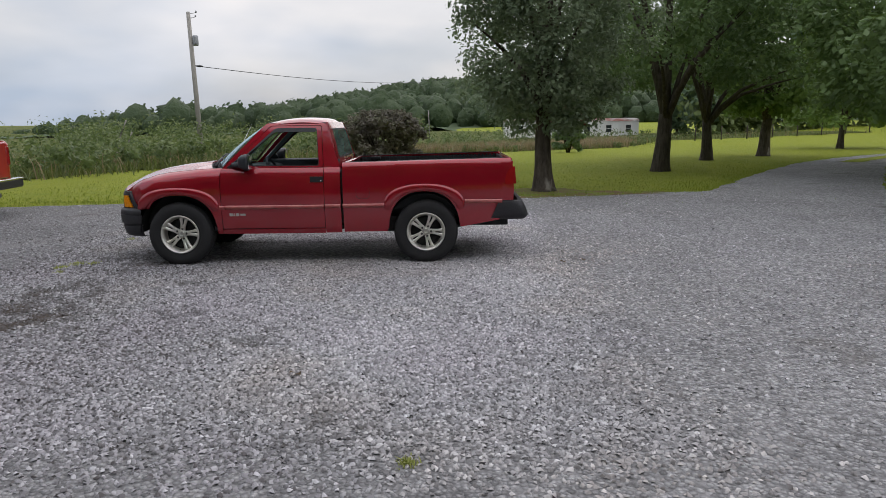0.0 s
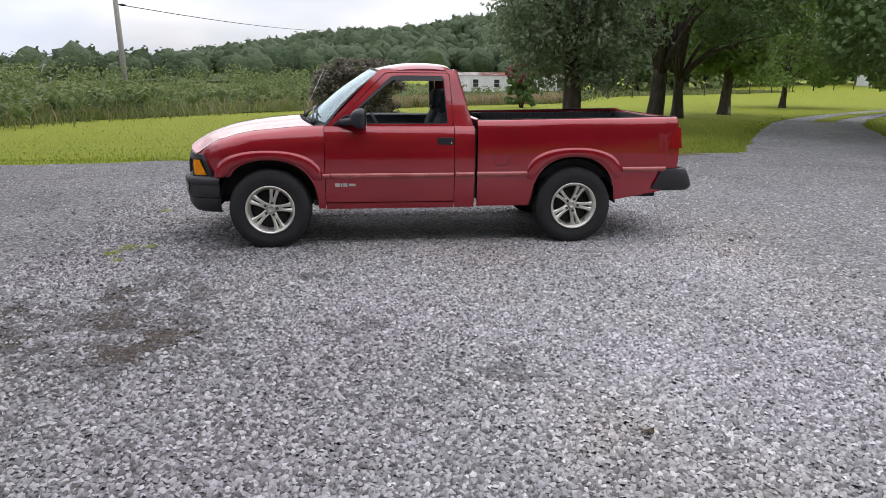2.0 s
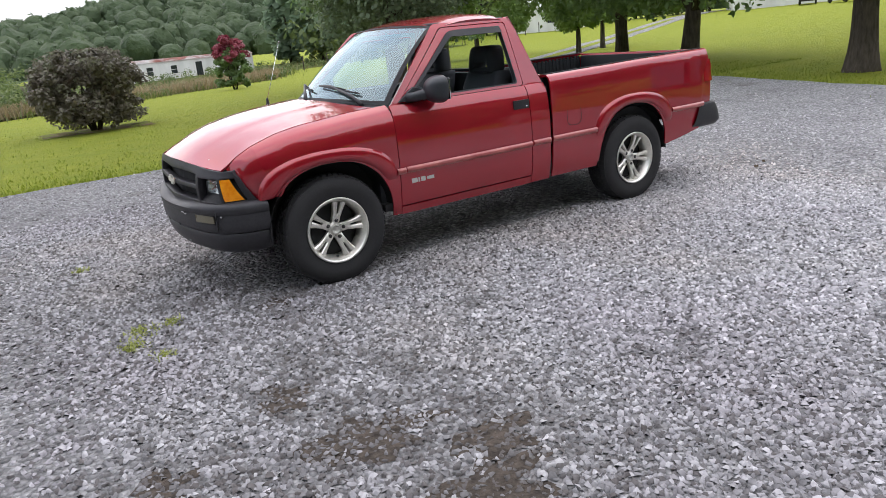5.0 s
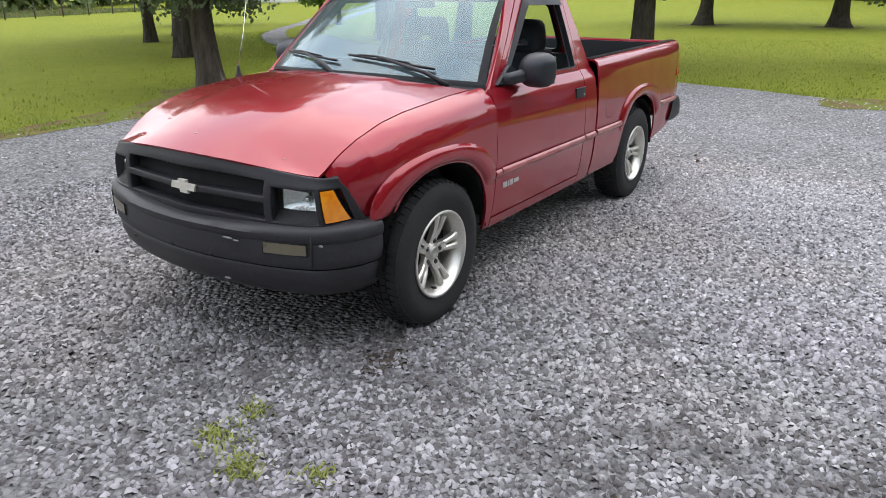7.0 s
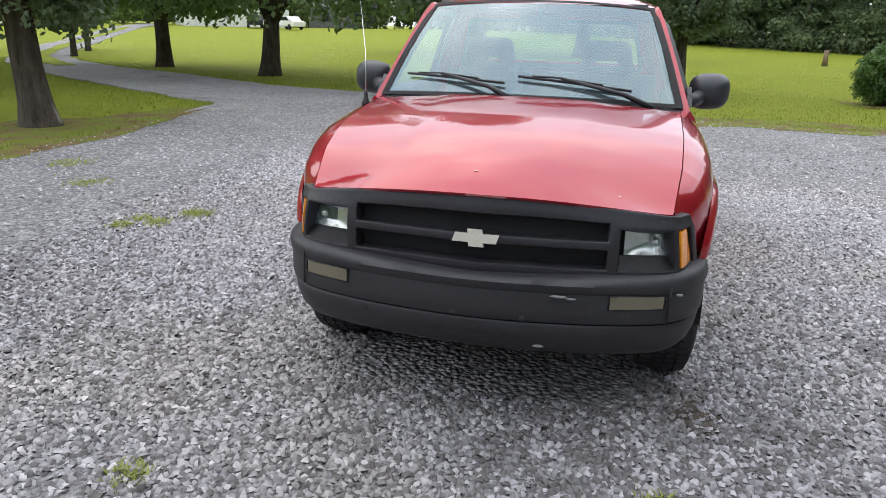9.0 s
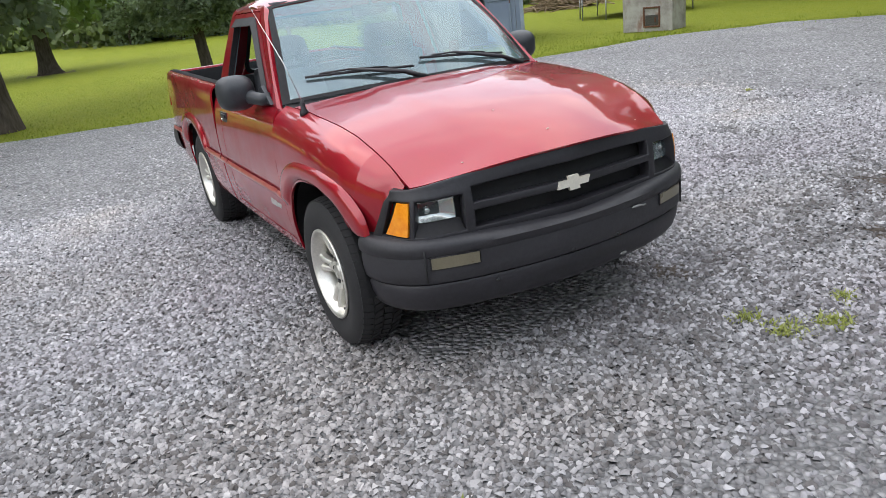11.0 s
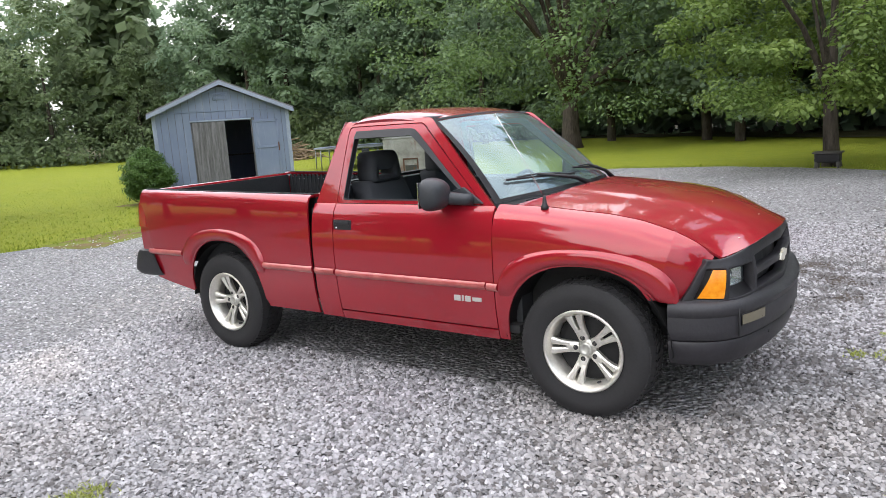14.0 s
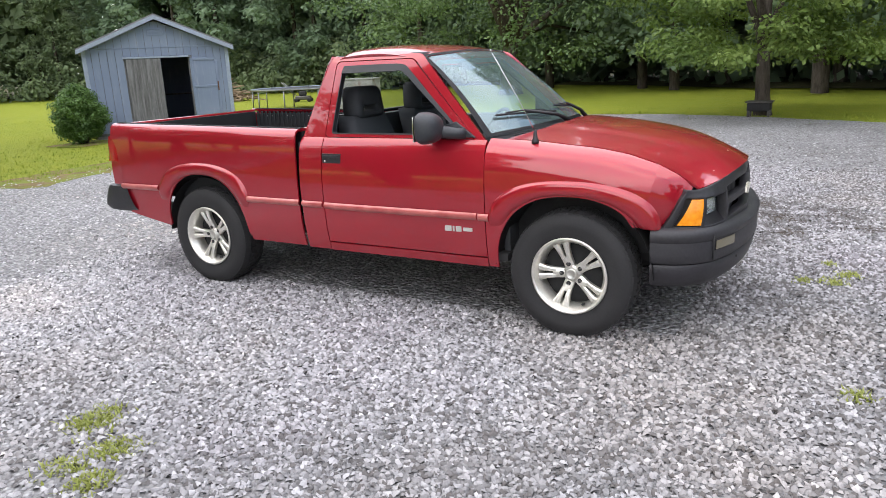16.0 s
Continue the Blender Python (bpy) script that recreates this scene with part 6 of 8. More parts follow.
for x0, x1, z0, z1 in ((D2 + 0.03, D2 + 0.70, DH - 0.09, DH - 0.02), (D2 + 0.03, D2 + 0.70, 1.14, 1.20), (D2 + 0.03, D2 + 0.09, 0.13, DH - 0.02), (D2 + 0.645, D2 + 0.70, 0.13, DH - 0.02), (D2 + 0.03, D2 + 0.70, 0.13, 0.2)):
    pbox("batten", x0, x1, -0.078, -0.061, z0, z1, M_SIDING, leaf_r)
pbox("hasp", D2 + 0.66, D2 + 0.69, -0.095, -0.078, 1.05, 1.28, M_RUST, leaf_r, "dark rusty hasp", 0.004)
pbox("shelf", 0.2, SW - 0.2, SD - 0.6, SD - 0.1, 0.9, 0.94, M_PLY, shed)
pbox("block", 0.02, 0.40, 0.05, 0.25, -0.05, 0.06, M_CONC, shed)
pbox("block", SW - 0.4, SW - 0.02, 0.05, 0.25, -0.05, 0.06, M_CONC, shed)
pbox("block", SW / 2 - 0.2, SW / 2 + 0.2, 0.05, 0.25, -0.05, 0.06, M_CONC, shed)
pbox("block", 0.02, 0.40, SD - 0.3, SD - 0.1, -0.05, 0.06, M_CONC, shed)
# things by the shed's wall
drum = tagged(empty("fuel_can"), "small rusty metal can beside the shed", "can")
bm = bmesh.new()
bm_lathe(bm, [(0.0, 0.0), (0.13, 0.0), (0.135, 0.02), (0.135, 0.30), (0.12, 0.34), (0.0, 0.35)], "z", 20)
part("body", bm, M_RUST, drum)
bm = bmesh.new()
bm_lathe(bm, [(0.03, 0.34), (0.03, 0.38), (0.0, 0.38)], "z", 12)
part("cap", bm, M_STEEL, drum)
drum.location = (12.45, -7.9, -0.02)

# ---- burn bin: open-topped box with a hatch ----
q = Nodes("stained_bin", (0.4, 0.38, 0.35), 0.9, spec=0.2)
c = q.ramp(q.noise(2.2, 6.0, 0.65), ((0.3, (0.22, 0.20, 0.18)), (0.55, (0.40, 0.385, 0.36)), (0.8, (0.50, 0.49, 0.47))))
c = q.mix(q.ramp(q.noise(3.4, 5.0, stretch=(1, 1, 0.5)), ((0.56, 0.0), (0.68, 0.7))), c, (0.22, 0.10, 0.065))
q.color(c)
q.bump(q.noise(30.0), 0.3, 0.01)
M_BIN = q.m
bin_ = tagged(empty("burn_bin"), "open-topped stained grey bin with a small iron hatch", "bin")
a_ = math.atan2(-0.36, -1.12)
bin_.matrix_basis = Matrix.Translation((10.2, -11.75, -0.01)) @ Matrix.Rotation(a_, 4, "Z")
BW, BD, BH = 1.36, 0.75, 1.16
pbox("front_wall", 0, BW, 0, 0.05, 0, BH, M_BIN, bin_)
pbox("back_wall", 0, BW, BD - 0.05, BD, 0, BH, M_BIN, bin_)
pbox("side_wall", 0, 0.05, 0.051, BD - 0.051, 0, BH, M_BIN, bin_)
pbox("side_wall", BW - 0.05, BW, 0.051, BD - 0.051, 0, BH, M_BIN, bin_)
for x0, x1, y0, y1 in ((-0.02, BW + 0.02, -0.02, 0.06), (-0.02, BW + 0.02, BD - 0.06, BD + 0.02), (-0.02, 0.06, 0.061, BD - 0.061), (BW - 0.06, BW + 0.02, 0.061, BD - 0.061)):
    pbox("rim", x0, x1, y0, y1, BH + 0.002, BH + 0.04, M_CONC, bin_)
pbox("base", 0.05, BW - 0.05, 0.05, BD - 0.05, 0.0, 0.1, M_DARK, bin_)
for x0, x1, z0, z1 in ((0.58, 1.04, 0.56, 0.60), (0.58, 0.62, 0.14, 0.56), (1.00, 1.04, 0.14, 0.56), (0.58, 1.04, 0.10, 0.14)):
    pbox("hatch_frame", x0, x1, -0.03, -0.001, z0, z1, M_RUST, bin_, "rusty iron hatch frame")
hatch = pbox("hatch", 0.64, 0.98, -0.02, -0.001, 0.15, 0.40, M_STEEL, bin_, "dark steel hatch")
pbox("handle", 0.90, 0.93, -0.05, -0.02, 0.22, 0.34, M_RUST, hatch)

# ---- trampoline ----
M_FRAME = mat_plain("galvanised_frame", (0.30, 0.31, 0.32), 0.5, 0.6, var=0.3, scale=9)
M_MAT = mat_plain("black_mat", (0.03, 0.032, 0.036), 0.7, var=0.2)
tramp = tagged(empty("trampoline"), "round trampoline with a steel frame on the lawn", "trampoline")
tramp.location = (16.2, -17.9, 0)
bm = bmesh.new()
bm_lathe(bm, [(2.05 + 0.03 * math.cos(a), 0.80 + 0.03 * math.sin(a)) for a in np.linspace(0, 2 * math.pi, 9)[:-1]], "z", 48, close=True)
part("ring", bm, M_FRAME, tramp)
bm = bmesh.new()
bm_lathe(bm, [(0.0, 0.785), (1.82, 0.80), (1.82, 0.792), (0.0, 0.777)], "z", 40)
part("mat", bm, M_MAT, tramp)
bm = bmesh.new()
bm_lathe(bm, [(1.80, 0.815), (2.06, 0.836), (2.08, 0.825), (1.80, 0.806)], "z", 48, close=True)
part("pad", bm, mat_plain("faded_pad", (0.16, 0.19, 0.24), 0.8, var=0.3), tramp)
for k in range(10):
    a = 2 * math.pi * k / 10
    bm = bmesh.new()
    bm_tube(bm, [(2.03 * math.cos(a), 2.03 * math.sin(a), 0.80), (2.05 * math.cos(a), 2.05 * math.sin(a), -0.03)], 0.024, 8)
    part("leg", bm, M_FRAME, tramp)

# ---- brush heap, stump, planter at the maple ----
M_STICK = mat_plain("dead_branches", (0.22, 0.16, 0.10), 0.9, var=0.45, scale=6, bump=0.3)
heap = tagged(empty("brush_heap"), "heap of brown cut branches on the lawn", "brush heap", kind="stuff")
hx, hy = 27.1, -23.3
heap.location = (hx, hy, 0)
rg = np.random.default_rng(101)
for k in range(8):
    bm = bmesh.new()
    for j in range(34):
        a, e = rg.random() * 6.28, (rg.random() - 0.5) * 0.9
        L = 0.5 + 0.7 * rg.random()
        c = Vector((rg.normal() * 0.75, rg.normal() * 0.75, 0))
        c.z = max(0.05, 1.05 * (1 - c.length / 2.0)) * rg.random() + 0.05
        d = Vector((math.cos(a) * math.cos(e), math.sin(a) * math.cos(e), math.sin(e) * 0.6)) * L
        bm_tube(bm, [c - d, c + Vector((0, 0, 0.06)), c + d], [0.030, 0.026, 0.012], 5, False)
    part("branch_bundle", bm, M_STICK, heap)
stump = tagged(empty("stump"), "short weathered tree stump standing in the lawn", "stump")
stump.location = (37.0, -11.2, ground_z(37.0, -11.2))
bm = bmesh.new()
bm_tube(bm, [(0, 0, -0.1), (0.02, 0, 0.4), (0.04, 0.02, 0.80)], [0.17, 0.12, 0.10], 12)
for v in bm.verts:
    v.co += Vector((noise.noise(v.co * 4), noise.noise(v.co * 5 + Vector((3, 0, 0))), 0.8 * noise.noise(v.co * 6))) * 0.06
part("trunk", bm, M_STICK, stump)
pit = tagged(empty("fire_pit"), "dark iron fire pit in front of the maple trunk", "fire pit")
pit.location = (-0.86, -13.5, 0.0)
pbox("tub", -0.25, 0.25, -0.21, 0.21, 0.12, 0.33, M_DARK, pit, "", 0.03)
pbox("rim", -0.29, 0.29, -0.25, 0.25, 0.315, 0.35, M_STEEL, pit, "", 0.01)
for x in (-0.21, 0.21):
    for y in (-0.17, 0.17):
        pbox("leg", x - 0.03, x + 0.03, y - 0.03, y + 0.03, -0.03, 0.16, M_STEEL, pit)
mower = tagged(empty("push_mower"), "grey push mower standing past the trampoline", "mower")
mower.matrix_basis = pose(20.3, -22.6, 0, 0, 0, 30)
pbox("deck", -0.35, 0.35, -0.27, 0.27, 0.10, 0.28, M_STEEL, mower, "", 0.04)
pbox("engine", -0.16, 0.18, -0.15, 0.15, 0.28, 0.50, M_DARK, mower, "", 0.04)
for x in (-0.32, 0.32):
    for y in (-0.3, 0.3):
        bm = bmesh.new()
        bm_lathe(bm, [(0.0, -0.025), (0.09, -0.025), (0.10, 0.0), (0.09, 0.025), (0.0, 0.025)], "y", 16, (x, y, 0.09))
        part("wheel", bm, M_TYRE, mower)
for y in (-0.2, 0.2):
    bm = bmesh.new()
    bm_tube(bm, [(0.3, y, 0.25), (0.95, y, 0.95)], 0.014, 8)
    part("handle", bm, M_FRAME, mower)

# ---- mobile home across the field ----
q = Nodes("white_metal_siding", (0.72, 0.72, 0.70), 0.6)
q.color(q.ramp(q.noise(0.8, 5.0, stretch=(1, 1, 0.4)), ((0.3, (0.60, 0.60, 0.58)), (0.7, (0.78, 0.78, 0.76)))))
M_WHITE = q.m
q = Nodes("rusting_roof", (0.5, 0.4, 0.36), 0.7)
q.color(q.ramp(q.noise(0.5, 5.0, 0.6), ((0.42, (0.62, 0.60, 0.58)), (0.56, (0.30, 0.10, 0.07)), (0.75, (0.45, 0.20, 0.15)))))
M_RROOF = q.m
M_DARKGLASS = mat_plain("dark_window_glass", (0.03, 0.035, 0.04), 0.12, var=0.2)
home = tagged(empty("mobile_home"), "long white mobile home with a rust-streaked roof", "mobile home")
ang = math.atan2(1.0, 16.5)
home.matrix_basis = Matrix.Translation((9.7, 82.0, -1.3)) @ Matrix.Rotation(ang, 4, "Z") @ Matrix.Scale(0.85, 4)
HL = 20.0
pbox("wall", 0, HL, 0, 4.0, 0.55, 2.95, M_WHITE, home, "", 0.02)
pbox("skirting", 0.05, HL - 0.05, 0.05, 3.95, 0.0, 0.55, M_CONC, home)
bm = bmesh.new()
bm_grid(bm, lambda u, v: Vector((-0.1 + (HL + 0.2) * u, -0.12 + 4.24 * v, 2.96 + 0.42 * math.sin(math.pi * v))), 20, 8)
bmesh.ops.solidify(bm, geom=bm.faces[:], thickness=0.05)
part("roof", bm, M_RROOF, home)
for x in (1.6, 5.0, 8.2, 11.6, 15.0, 18.0):
    if x == 11.6:
        pbox("door", x, x + 0.9, -0.04, -0.002, 0.62, 2.55, M_DARKGLASS, home)
        continue
    w = pbox("window", x, x + 0.8, -0.03, -0.002, 1.30, 2.35, M_DARKGLASS, home)
    pbox("window_frame", x - 0.06, x + 0.86, -0.05, -0.031, 1.24, 1.30, M_WHITE, w)
    pbox("window_frame", x - 0.06, x + 0.86, -0.05, -0.031, 2.35, 2.41, M_WHITE, w)
    pbox("mullion", x, x + 0.8, -0.045, -0.031, 1.80, 1.85, M_WHITE, w)


def farmhouse(name, label, at, turn, w, d, h, m_wall, m_roof):
    hs = tagged(empty(name), label, "house")
    hs.matrix_basis = Matrix.Translation((at[0], at[1], ground_z(*at) - 0.1)) @ Matrix.Rotation(radians(turn), 4, "Z")
    pbox("wall", -w / 2, w / 2, -d / 2, d / 2, 0, h, m_wall, hs)
    bm = bmesh.new()
    a = [(-w / 2 - 0.4, h - 0.05), (w / 2 + 0.4, h - 0.05), (0, h + w * 0.28)]
    prism(bm, a, -d / 2 - 0.4, d / 2 + 0.4)
    part("roof", bm, m_roof, hs, smooth=False)
    for x in (-w * 0.3, 0.0, w * 0.3):
        pbox("window", x - 0.5, x + 0.5, -d / 2 - 0.05, -d / 2 - 0.002, 1.0, 2.2, M_DARKGLASS, hs)
    for y in (-d * 0.25, d * 0.25):
        pbox("window", -w / 2 - 0.05, -w / 2 - 0.002, y - 0.5, y + 0.5, 1.0, 2.2, M_DARKGLASS, hs)
    return hs


farmhouse("farmhouse", "white farmhouse with a grey roof at the top of the lawn", (84, 49), 40, 9, 13, 3.2, M_WHITE, M_SHINGLE)
farmhouse("barn", "small grey barn behind the trees", (95, 38), 25, 7, 9, 3.0, M_PLY, M_SHINGLE)
farmhouse("outbuilding", "pale outbuilding among far trees", (60, 66), 20, 6, 8, 3.0, M_WHITE, M_WHITE)


def far_car(name, label, at, turn, m):
    c = tagged(empty(name), label, "car")
    c.matrix_basis = Matrix.Translation((at[0], at[1], ground_z(*at))) @ Matrix.Rotation(radians(turn), 4, "Z")
    bm = bmesh.new()
    prism(bm, [(-2.2, 0.35), (2.2, 0.35), (2.25, 0.75), (1.3, 0.95), (0.6, 1.45), (-0.9, 1.48), (-1.5, 1.0), (-2.25, 0.9)], -0.85, 0.85, 0.06)
    part("body", bm, m, c)
    bm = bmesh.new()
    prism(bm, [(1.18, 0.98), (0.58, 1.38), (-0.85, 1.40), (-1.35, 1.0)], -0.862, 0.862)
    part("windows", bm, M_DARKGLASS, c, smooth=False)
    for x in (-1.4, 1.4):
        for y in (-0.8, 0.8):
            bm = bmesh.new()
            bm_lathe(bm, [(0.0, -0.1), (0.28, -0.1), (0.33, 0.0), (0.28, 0.1), (0.0, 0.1)], "y", 20, (x, y, 0.32))
            part("wheel", bm, M_TYRE, c)


far_car("parked_car", "white car parked by the farmhouse", (74.5, 36.5), 60, M_WHITE)
far_car("parked_car", "dark car parked by the farmhouse", (77, 42), 30, M_DARK)

# ---- utility pole with its cable ----
M_POLE = mat_plain("grey_pole_wood", (0.34, 0.32, 0.29), 0.95, var=0.25, scale=3, bump=0.3)
pole = tagged(empty("utility_pole"), "grey wooden utility pole with a transformer", "utility pole")
pole.location = (-13.5, 35.6, -0.7)
pole.scale = (0.86, 0.86, 0.86)
bm = bmesh.new()
bm_tube(bm, [(0, 0, -0.3), (-0.12, 0, 5.0), (-0.26, 0, 10.3)], [0.19, 0.165, 0.13], 14)
part("shaft", bm, M_POLE, pole)
bm = bmesh.new()
bm_lathe(bm, [(0.0, 8.0), (0.18, 8.0), (0.2, 8.1), (0.2, 8.6), (0.16, 8.7), (0.0, 8.72)], "z", 18, (0.14, -0.05, 0))
part("transformer", bm, M_FRAME, pole)
for z, L in ((10.15, 0.5), (9.85, 0.35)):
    bm = bmesh.new()
    bm_tube(bm, [(-0.25, 0, z), (0.4 * L + 0.1, 0.0, z + 0.1)], 0.02, 6)
    bm_lathe(bm, [(0.0, z + 0.08), (0.06, z + 0.10), (0.05, z + 0.22), (0.0, z + 0.24)], "z", 10, (0.4 * L + 0.1, 0, 0))
    part("insulator", bm, M_FRAME, pole)
cable = tagged(empty("service_cable"), "thin black service cable running from the pole", "cable")
bm = bmesh.new()
a, b = Vector((-13.5, 35.6, 5.0)), Vector((2, 118, 8.6))
bm_tube(bm, [a.lerp(b, t) - Vector((0, 0, 3.2 * t * (1 - t))) for t in np.linspace(0, 1, 40)], 0.022, 5, False)
part("wire", bm, M_DARK, cable)
bm = bmesh.new()
bm_tube(bm, [a, a.lerp(b, 0.006), a.lerp(b, 0.010)], [0.03, 0.07, 0.03], 8)
part("clamp", bm, M_DARK, cable)
for k, (x, y, dx, h) in enumerate(((-15.6, 28.2, 0.85, 1.75), (-15.1, 28.4, 0.5, 1.15), (-0.3, 88.0, -0.15, 2.9))):
    p = tagged(empty("field_post"), "thin pale post standing in the weeds", "post")
    p.location = (x, y, 0)
    bm = bmesh.new()
    bm_tube(bm, [(0, 0, -0.9), (dx * 0.5, 0, h * 0.5), (dx, 0, h)], 0.05, 8)
    part("shaft", bm, M_POLE, p)
# field fence
for k in range(16):
    p = tagged(empty("fence_post"), "grey wooden fence post at the lawn's end", "fence post", "field fence")
    x, y = 22 + 2.6 * k, 56 + 0.55 * k
    p.location = (x, y, ground_z(x, y))
    bm = bmesh.new()
    bm_tube(bm, [(0, 0, -0.2), (0.02, 0, 1.25)], 0.05, 7)
    part("shaft", bm, M_BARK, p)

# ---- the other pickup: only its tail shows ----
other = tagged(empty("other_pickup"), "bright red pickup truck parked with its tail to the yard", "pickup truck")
other.matrix_basis = pose(-6.13, 3.35, 0, 0, 0, 4)
q = Nodes("bright_red_paint", (0.42, 0.012, 0.012), 0.3, 0.1, 0.8)
q.color(q.ramp(q.noise(3.0), ((0.3, (0.38, 0.010, 0.010)), (0.7, (0.47, 0.018, 0.016)))))
M_RED2 = q.m
for s in (-1, 1):
    bm = bmesh.new()
    prism(bm, [(-0.12, 0.62), (-0.10, 1.24), (-0.16, 1.30), (-2.1, 1.30), (-2.12, 0.55), (-1.62, 0.55), (-1.50, 0.85), (-1.22, 0.95), (-0.94, 0.85), (-0.82, 0.55)], s * 0.86, s * 0.94, 0.02)
    part("bed_side", bm, M_RED2, other)
    pbox("tail_lamp", -0.13, -0.095, s * 0.885 - 0.05, s * 0.885 + 0.05, 0.86, 1.20, M_TAIL, other, "", 0.01)
    for x in (-1.22, -4.6):
        bm = bmesh.new()
        bm_lathe(bm, [(0.2, -0.10), (0.30, -0.12), (0.37, -0.08), (0.38, 0.0), (0.37, 0.08), (0.30, 0.12), (0.2, 0.10)], "y", 36, (x, s * 0.80, 0.37))
        bm_lathe(bm, [(0.0, -0.06), (0.15, -0.08), (0.2, -0.10)], "y", 24, (x, s * 0.80, 0.37))
        part("wheel", bm, M_TYRE, other)
pbox("tailgate", -0.14, -0.09, -0.83, 0.83, 0.64, 1.27, M_RED2, other, "", 0.015)
pbox("bed_floor", -2.1, -0.14, -0.86, 0.86, 0.62, 0.68, M_DARK, other)
bmp = pbox("rear_bumper", -0.10, 0.10, -0.94, 0.94, 0.47, 0.63, M_BLACKPL, other, "black step bumper", 0.03)
pbox("bumper_edge", -0.02, 0.106, -0.93, 0.93, 0.60, 0.642, M_CHROME, bmp, "bright upper edge", 0.01)
pbox("hitch", -0.20, 0.16, -0.05, 0.05, 0.36, 0.43, M_STEEL, other, "", 0.012)
bm = bmesh.new()
bm_lathe(bm, [(0.0, 0.52), (0.03, 0.50), (0.03, 0.46), (0.015, 0.43), (0.02, 0.42)], "z", 14, (0.13, 0, 0))
part("hitch_ball", bm, M_CHROME, other)
bm = bmesh.new()
prism(bm, [(-2.18, 0.5), (-2.18, 1.75), (-2.35, 1.85), (-3.6, 1.85), (-4.3, 1.25), (-5.5, 1.15), (-5.6, 0.55), (-5.05, 0.55), (-4.95, 0.85), (-4.6, 0.95), (-4.25, 0.85), (-4.15, 0.5)], -0.90, 0.90, 0.05)
part("cab", bm, M_RED2, other)
bm = bmesh.new()
prism(bm, [(-2.3, 1.3), (-2.4, 1.74), (-3.5, 1.74), (-4.1, 1.3)], -0.905, 0.905)
part("cab_glass", bm, M_DARKGLASS, other, smooth=False)
pbox("chassis", -5.2, -0.2, -0.45, 0.45, 0.36, 0.55, M_DARK, other)

# ---- woods ----
def woods_mesh(name, seed, r, h, n_clump, n_leaf, leaf, mat, low=0.08):
    rg = np.random.default_rng(seed)
    cl = crown_clumps(n_clump, h * low, h, r, rg, "oval", 0.35)
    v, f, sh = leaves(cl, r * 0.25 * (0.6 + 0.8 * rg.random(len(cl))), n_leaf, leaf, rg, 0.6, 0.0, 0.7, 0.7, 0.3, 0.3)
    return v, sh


wood_v = [woods_mesh("w", 60 + k, r, h, 130, 1700, 0.72, None, lo) for k, (r, h, lo) in enumerate(((4.4, 15.0, 0.10), (5.0, 17.0, 0.14), (3.8, 12.5, 0.04), (4.6, 19.0, 0.16)))]


wood_near = [woods_mesh("w", 160 + k, r, h, 150, 9600, 0.165, None, lo) for k, (r, h, lo) in enumerate(((4.4, 15.0, 0.06), (5.0, 17.0, 0.10), (3.8, 12.5, 0.03), (4.6, 19.0, 0.12)))]


def wood_row(name, label, line, step, rows, seed, mat, hscale=(0.8, 1.15), depth=4.5, kinds=(0, 1, 2, 3), fine=False):
    """A belt of woodland along a line of (x, y): one object, with its trunks."""
    rg = np.random.default_rng(seed)
    vs, ss = [], []
    bm = bmesh.new()
    for (xa, ya), (xb, yb) in zip(line, line[1:]):
        L = math.hypot(xb - xa, yb - ya)
        nx, ny = (yb - ya) / L, -(xb - xa) / L
        for row in range(rows):
            k = max(1, int(L / step))
            for j in range(k):
                t = (j + rg.random()) / k
                off = row * depth + 2.0 * (rg.random() - 0.5)
                x, y = xa + (xb - xa) * t - nx * off, ya + (yb - ya) * t - ny * off
                v, sh = (wood_near if fine and row == 0 else wood_v)[kinds[rg.integers(0, len(kinds))]]
                sc = hscale[0] + (hscale[1] - hscale[0]) * rg.random()
                a = rg.random() * 6.28
                c, s = math.cos(a), math.sin(a)
                w = v * sc * np.array([1.0, 1.0, 1.0 + 0.10 * row])
                z = ground_z(x, y)
                w = np.stack([w[:, 0] * c - w[:, 1] * s + x, w[:, 0] * s + w[:, 1] * c + y, w[:, 2] + z], 1)
                vs.append(w)
                ss.append(np.clip(sh + 0.22 * (rg.random() - 0.5), 0, 1))
                if row < 2:
                    bm_tube(bm, [(x, y, z - 0.3), (x + 0.1, y, z + 4.0 * sc), (x, y + 0.1, z + 9 * sc)], [0.26 * sc, 0.2 * sc, 0.08], 7, False)
    thing = tagged(empty(name), label, "woods", kind="stuff")
    v = np.concatenate(vs)
    np_object("foliage", v, np.arange(len(v)).reshape(-1, 4), mat, thing, np.concatenate(ss))
    part("trunks", bm, M_BARK, thing)
    return thing


